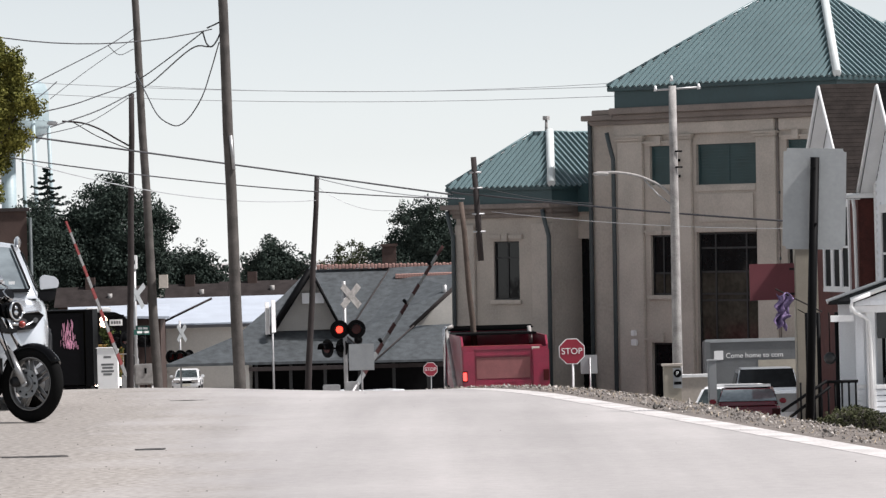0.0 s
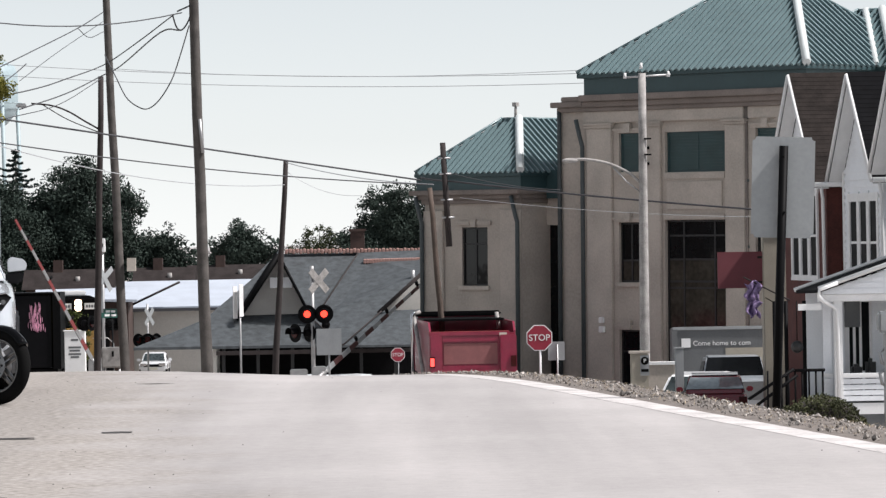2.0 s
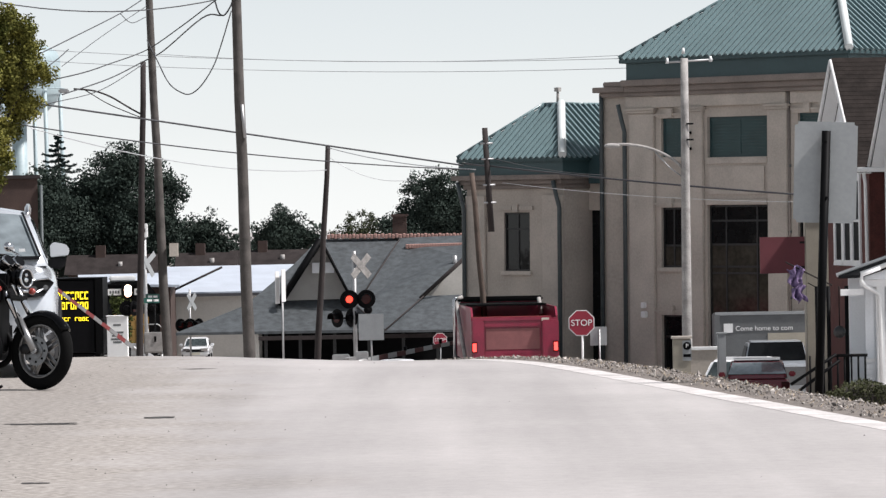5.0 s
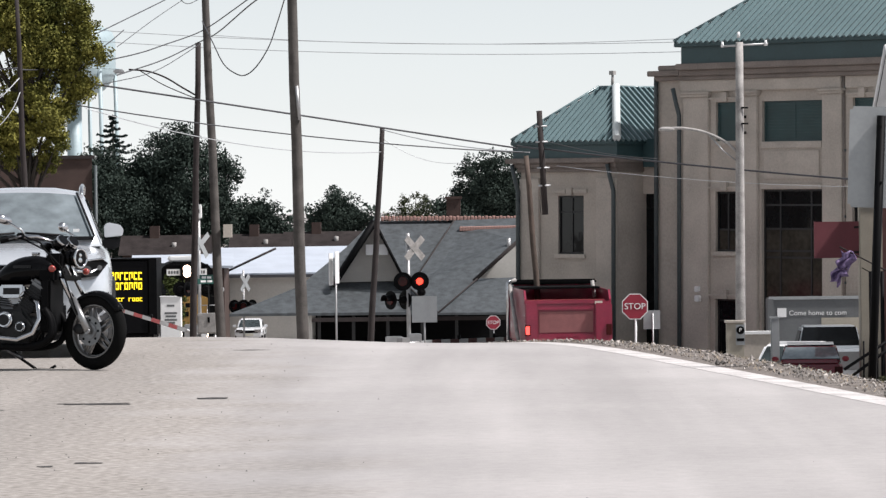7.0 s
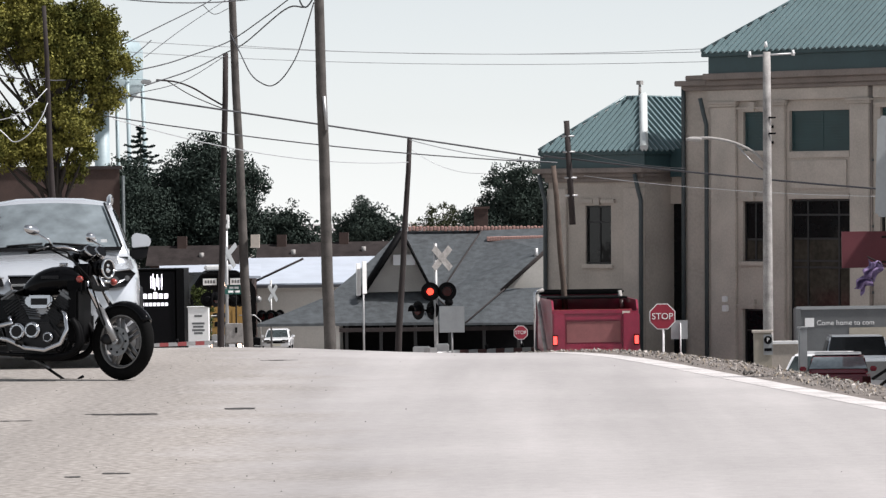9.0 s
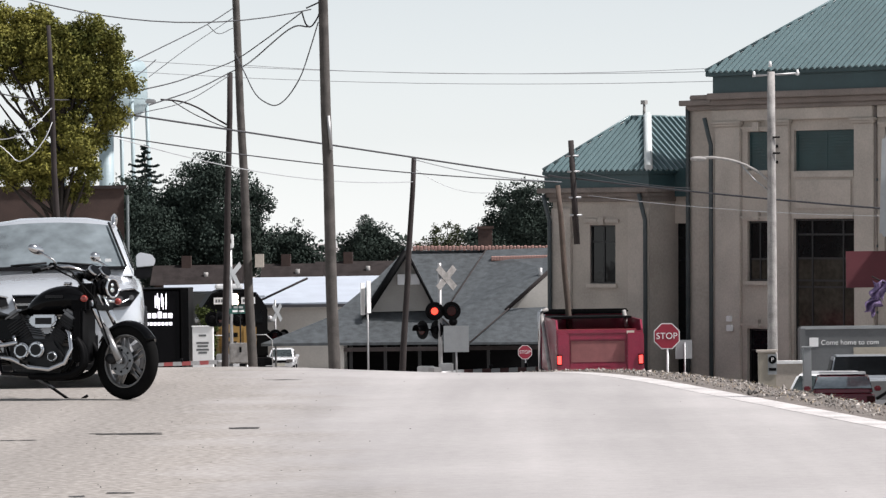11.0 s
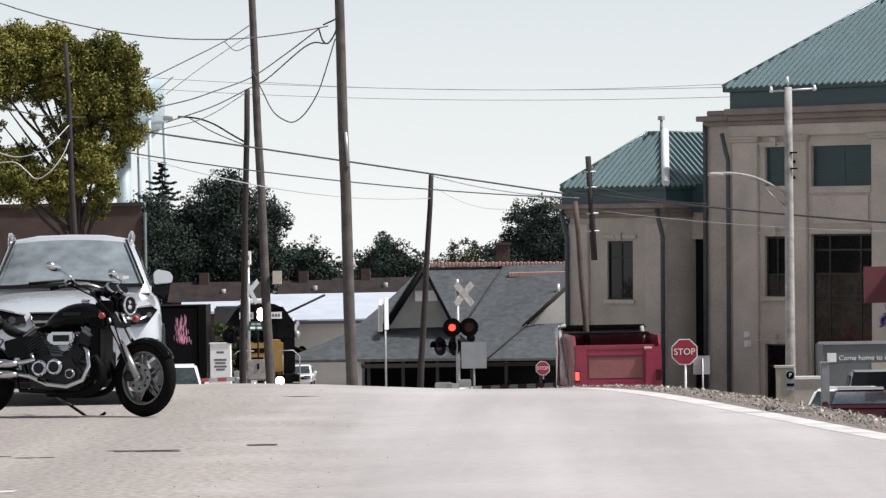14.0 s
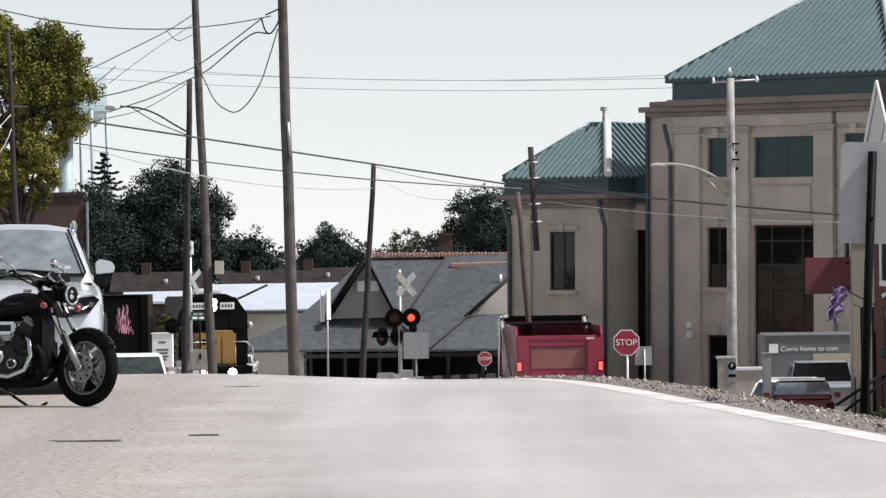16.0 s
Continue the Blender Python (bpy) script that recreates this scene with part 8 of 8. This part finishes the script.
        part("heat_shield", bm, "bike_cast", B)
    # belly clutter, side stand
    block("oil_filter", -0.60, -0.50, -0.06, 0.06, 0.22, 0.36, "bike_engine", B, bevel=0.02)
    bm = bmesh.new()
    sweep(bm, [(-0.92, 0.12, 0.22), (-0.85, 0.20, 0.12), (-0.72, 0.30, 0.015), (-0.60, 0.31, 0.012), (-0.53, 0.30, 0.05)], 0.014, 6)
    part("side_stand", bm, "black", B, "black side stand")
    bm = bmesh.new()
    tube(bm, (-0.93, 0.05, 0.2), (-0.80, 0.12, 0.11), 0.018, n=6)
    part("stand_spring", bm, "bike_cast", B)


motorcycle()


# ---- verge details and road wear ----
def verge_stones():
    rnd = random.Random(8)
    bm = bmesh.new()
    for _ in range(4200):
        y = rnd.uniform(26, 58)
        off = abs(rnd.gauss(0.75, 0.6)) + 0.05
        x = edge_x(y) + off
        s = rnd.uniform(0.004, 0.016) * (1.9 if rnd.random() < 0.07 else 1)
        c = Vector((x, y, ground_z(x, y) + 0.014 + s * 0.3))
        m = Matrix.Translation(c) @ Euler((rnd.random() * 3, rnd.random() * 3, rnd.random() * 3)).to_matrix().to_4x4() @ Matrix.Diagonal((s * rnd.uniform(0.8, 1.6), s, s * 0.8, 1))
        vs = [bm.verts.new(m @ Vector(p)) for p in ((1, 0, 0), (-1, 0, 0), (0, 1, 0), (0, -1, 0), (0, 0, 1), (0, 0, -1))]
        for a, b, d in ((0, 2, 4), (2, 1, 4), (1, 3, 4), (3, 0, 4), (2, 0, 5), (1, 2, 5), (3, 1, 5), (0, 3, 5)):
            bm.faces.new((vs[a], vs[b], vs[d]))
    ob = part("verge_gravel", bm, "gravel")
    tagged(ob, "scattered pale stones along the verge", "gravel", kind="stuff")
    bm = bmesh.new()
    for _ in range(7000):
        y = rnd.uniform(27, 56)
        x = edge_x(y) + rnd.uniform(0.15, 2.0)
        g = ground_z(x, y)
        h = rnd.uniform(0.01, 0.05)
        a = rnd.uniform(0, 6.28)
        d = Vector((math.cos(a), math.sin(a), 0)) * 0.004
        t = Vector((x, y, g)) + Vector((math.cos(a + 1) * h * 1.8, math.sin(a + 1) * h * 1.8, h))
        b0 = Vector((x, y, g))
        bm.faces.new([bm.verts.new(b0 - d), bm.verts.new(b0 + d), bm.verts.new(t)])
    ob = part("dry_grass", bm, "straw")
    tagged(ob, "dry dead grass stalks on the verge", "grass", kind="stuff")


verge_stones()


def mound():
    c = Vector((3.52, 36.50, -0.21))
    rnd = random.Random(5)
    g = ground_z(c.x, c.y)
    top = 0.04 - g + 0.05
    T = thing("verge_shrub", pose(c.x, c.y, g), "low spreading green juniper mound on the verge", "shrub")
    bm = bmesh.new()
    for _ in range(2000):
        a = rnd.uniform(0, math.pi)
        u = rnd.uniform(-1, 1)
        h = top * (1 - u * u) ** 0.45
        p = Vector((0.45 * u, rnd.uniform(-0.3, 0.3), -0.05 + h * rnd.uniform(0.5, 1.0)))
        leaves(bm, p, 0.025, 6, 0.013, rnd)
    part("foliage", bm, "grass", T)
    bm = bmesh.new()
    ellipsoid(bm, (0, 0, -0.06), (0.43, 0.28, top))
    part("twigs", bm, "bark", T, smooth=True)


mound()


def cracks():
    rnd = random.Random(13)
    for x0, x1, y in CRACKS:
        n = max(6, int((x1 - x0) / 0.05))
        bm = bmesh.new()
        top, bot = [], []
        yy = y
        for k in range(n + 1):
            x = x0 + (x1 - x0) * k / n
            yy += rnd.uniform(-0.012, 0.014)
            w = rnd.uniform(0.02, 0.09) * math.sin(math.pi * (k + 0.5) / (n + 1)) ** 0.4
            z = ground_z(x, yy) + 0.003
            top.append(bm.verts.new((x, yy + w, z)))
            bot.append(bm.verts.new((x, yy - w, z)))
        for k in range(n):
            bm.faces.new((bot[k], bot[k + 1], top[k + 1], top[k]))
        tagged(part("road_crack", bm, "crack"), "dark filled crack in the asphalt", "crack", kind="structure")


def floor_at(p):
    """Where the sight line through p meets the level ground."""
    v = Vector(p) - Vector((0, 0, EYE))
    k = EYE / -v.z
    return v.x * k, v.y * k


CRACKS = []
for a, b in (((-3.25, 30.00, 0.09), (-2.69, 30.00, 0.11)), ((-4.05, 30.00, 0.07), (-3.92, 30.00, 0.07)), ((-3.12, 30.00, -0.33), (-2.90, 30.00, -0.32)), ((-3.37, 30.00, -0.34), (-3.27, 30.00, -0.35)), ((-2.23, 30.00, 0.13), (-2.01, 30.00, 0.13)), ((-2.22, 30.00, 0.13), (-2.02, 30.00, 0.12)), ((-3.19, 30.00, 0.09), (-2.69, 30.00, 0.10)), ((-1.97, 30.00, 0.47), (-1.70, 30.00, 0.47)), ((-3.89, 30.00, 0.06), (-3.60, 30.00, 0.06))):
    (xa, ya), (xb, yb) = floor_at(a), floor_at(b)
    CRACKS.append((xa, xb, (ya + yb) / 2))
cracks()
(xa, ya), (xb, yb) = floor_at((-4.21, 30.00, -0.19)), floor_at((-3.89, 30.00, -0.18))
bm = bmesh.new()
vs = [bm.verts.new((x, y, 0.004)) for x, y in ((xa, ya - 0.1), (xb, yb - 0.1), (xb, yb + 0.12), (xa, ya + 0.12))]
bm.faces.new(vs)
tagged(part("bay_line", bm, "line"), "end of a worn white bay line on the lot", "road marking", kind="structure")


def pebbles():
    rnd = random.Random(17)
    bm = bmesh.new()
    for _ in range(110):
        y = rnd.uniform(20, 46)
        x = rnd.uniform(-0.12 * y, -0.05 * y) if rnd.random() < 0.8 else rnd.uniform(-0.05 * y, edge_x(y))
        s = rnd.uniform(0.003, 0.007)
        c = Vector((x, y, ground_z(x, y) + s * 0.4))
        vs = [bm.verts.new(c + Vector(q) * s) for q in ((1, 0, 0), (-1, 0, 0), (0, 1, 0), (0, -1, 0), (0, 0, 1))]
        for a, b, d in ((0, 2, 4), (2, 1, 4), (1, 3, 4), (3, 0, 4)):
            bm.faces.new((vs[a], vs[b], vs[d]))
    tagged(part("road_grit", bm, "crack"), "scattered dark grit on the lot", "grit", kind="stuff")


pebbles()


# ---- flag on the porch bracket ----
M["flag_purple"] = mat("purple_flag_cloth", (0.045, 0.028, 0.085), 0.8, vary=0.3, scale=7, fine=12, bump=0.1, tint=(0.33, 0.24, 0.42))
M["flag_pale"] = mat("pale_flag_patch", (0.42, 0.30, 0.50), 0.8, vary=0.4, scale=9, fine=40, bump=0.1)


def flag():
    p = Vector((8.19, 98.00, 0.14))
    F = thing("house_flag", pose(*p), "small purple patterned flag on a bracket pole", "flag")
    q = Vector((7.70, 98.00, 0.37)) - p
    a = Vector((8.77, 98.00, -0.19)) - p
    bm = bmesh.new()
    sweep(bm, [a, q], 0.02, 6)
    part("pole", bm, "wood_dark", F)
    bm = bmesh.new()
    sweep(bm, [Vector((8.21, 98.00, -0.12)) - p, Vector((8.70, 98.00, -0.40)) - p], 0.012, 6)
    part("brace", bm, "black", F)
    cloths = []
    for k, (u0, h) in enumerate(((0.0, 0.42), (0.42, 0.38))):
        bm = bmesh.new()
        grid = []
        for i in range(9):
            z = -h * i / 8
            grid.append([bm.verts.new(((-0.2 + 0.36 * j / 8) * (1 - 0.25 * (k + i / 8) * 0.6 + 0.12 * math.sin(i * 1.4 + k)) + 0.05 * math.sin(i * 0.8 + k * 2), 0.08 * math.sin(j * 1.5 + i * 0.6 + k), z - 0.05 * math.sin(j * 0.9 + k))) for j in range(9)])
        for r0, r1 in zip(grid, grid[1:]):
            for j in range(8):
                bm.faces.new((r0[j], r0[j + 1], r1[j + 1], r1[j])).smooth = True
        parent = F if k == 0 else cloths[0]
        c = part("cloth", bm, "flag_purple", parent, "purple patterned cloth")
        sol = c.modifiers.new("thick", "SOLIDIFY")
        sol.thickness = 0.006
        if k == 0:
            c.matrix_basis = Matrix.Translation(q.lerp(Vector((0, 0, 0)), 0.45) + Vector((0, -0.03, -0.02)))
        else:
            c.matrix_basis = Matrix.Translation((0, 0, -0.42))
        cloths.append(c)
    return F, cloths


FLAG, CLOTHS = flag()


def blink(ob, rest, lit, spans, end=16.0):
    """Slides a glowing disc out in front of its dark lens for each lit span."""
    rows = [(0.0, Matrix.Translation(lit if spans and spans[0][0] <= 0 else rest))]
    for a, b in spans:
        if a > 0:
            rows += [(a - 0.034, Matrix.Translation(rest)), (a, Matrix.Translation(lit))]
        if b < end:
            rows += [(b - 0.034, Matrix.Translation(lit)), (b, Matrix.Translation(rest))]
    rows.append((end, rows[-1][1]))
    walk(ob, rows)


def motions():
    # gate arms come down
    base = Matrix.Translation(ARM_NEAR.matrix_basis.translation) @ Matrix.Rotation(radians(49), 4, "Z")
    walk(ARM_NEAR, [(t, base @ Matrix.Rotation(radians(-a), 4, "Y")) for t, a in ((0, 45), (0.8, 39), (1.6, 32.6), (2.4, 26.3), (3.2, 20.4), (4.0, 13.5), (4.8, 7), (5.6, 2), (6.3, 0), (16, 0))])
    base = Matrix.Translation(ARM_LEFT.matrix_basis.translation) @ Matrix.Rotation(radians(228.7), 4, "Z")
    walk(ARM_LEFT, [(t, base @ Matrix.Rotation(radians(-a), 4, "Y")) for t, a in ((0, 63.7), (1.5, 57.5), (3.2, 44.7), (4.0, 38.7), (5.2, 29), (6.5, 19), (7.0, 14.2), (7.5, 10.5), (8.0, 6), (8.5, 2), (9.0, 0), (16, 0))])
    # flashers: left and right in turn
    change = 0.765
    left, right = [], []
    t = 0.5 - change
    k = 0
    while t < 16:
        (left if k % 2 == 0 else right).append((max(t - 0.04, 0.0), min(t + change, 16.0)))
        t += change
        k += 1
    for (ob, x, z), spans in zip(LIT, (left, right)):
        blink(ob, (x, 0.06, z), (x, -0.17, z), [s for s in spans if s[1] > s[0] + 0.1])
    # the truck's turn lamp
    ob, x, z = TAIL[1]
    spans = [(0.42, 0.85), (1.25, 1.66), (2.4, 2.8), (3.25, 3.65), (4.15, 4.55), (5.0, 5.4), (6.2, 6.62), (7.05, 7.4), (8.2, 8.6), (8.92, 9.3), (10.0, 10.4), (10.9, 11.3), (11.7, 12.1), (12.9, 13.3), (14.9, 15.3), (15.8, 16.0)]
    blink(ob, (x, -0.185, z), (x, -0.213, z), spans)
    # message sign pages
    at = DRUM.matrix_basis.copy()
    rows = [(0.0, 0)]
    for t, a0 in ((2.78, 0), (7.75, -120), (12.85, -240)):
        rows += [(t, a0), (t + 0.034, a0 - 60), (t + 0.067, a0 - 120)]
    rows.append((16.0, -360))
    walk(DRUM, [(t, at @ Matrix.Rotation(radians(a), 4, "Z")) for t, a in rows])
    # the flag swings in the wind, its lower half after its upper
    m0, m1 = CLOTHS[0].matrix_basis.copy(), CLOTHS[1].matrix_basis.copy()
    rows0, rows1 = [], []
    for k in range(65):
        t = k * 0.25
        a = 10 * math.sin(t * 2.3) + 9 * math.sin(t * 0.9 + 1) + 25 * sm(5.5, 7, t)
        b = 14 * math.sin(t * 2.9 + 1.2) + 25 * sm(5.5, 7, t)
        rows0.append((t, m0 @ pose(0, 0, 0, 6 * math.sin(t * 3.1), a * 0.6, 8 * math.sin(t * 1.7))))
        rows1.append((t, m1 @ pose(0, 0, 0, 5 * math.sin(t * 2.2), b * 0.7, 0)))
    walk(CLOTHS[0], rows0)
    walk(CLOTHS[1], rows1)
    # the locomotive rolls up to the crossing
    walk(LOCO, [(t, pose(x, y, z, 0, 0, 9)) for t, x, y, z in LOCO_ROWS])
    # the white car comes up to the crossing
    walk(MOVER, [(t, pose(x, y, ground_z(x, y), 0, 0, 6)) for t, x, y in CAR_ROWS])


LOCO_ROWS = [(0.0, -16.28, 203, -5.71), (3.5, -15.33, 198, -5.69), (7.0, -14.56, 193, -5.60), (9.0, -13.91, 190, -5.52), (12.5, -13.07, 185, -5.40), (14.5, -12.52, 181.5, -5.29), (16.0, -12.0, 179, -5.28)]
CAR_ROWS = [(0.0, -14.6, 119.6), (11.5, -13.9, 119.6), (12.4, -12.6, 119.8), (13.0, -11.75, 119.8), (13.5, -11.33, 119.6), (14.0, -10.99, 119.5), (14.5, -10.72, 119.5), (15.0, -10.55, 119.2), (15.5, -10.4, 118.9), (16.0, -10.25, 118.6)]
motions()
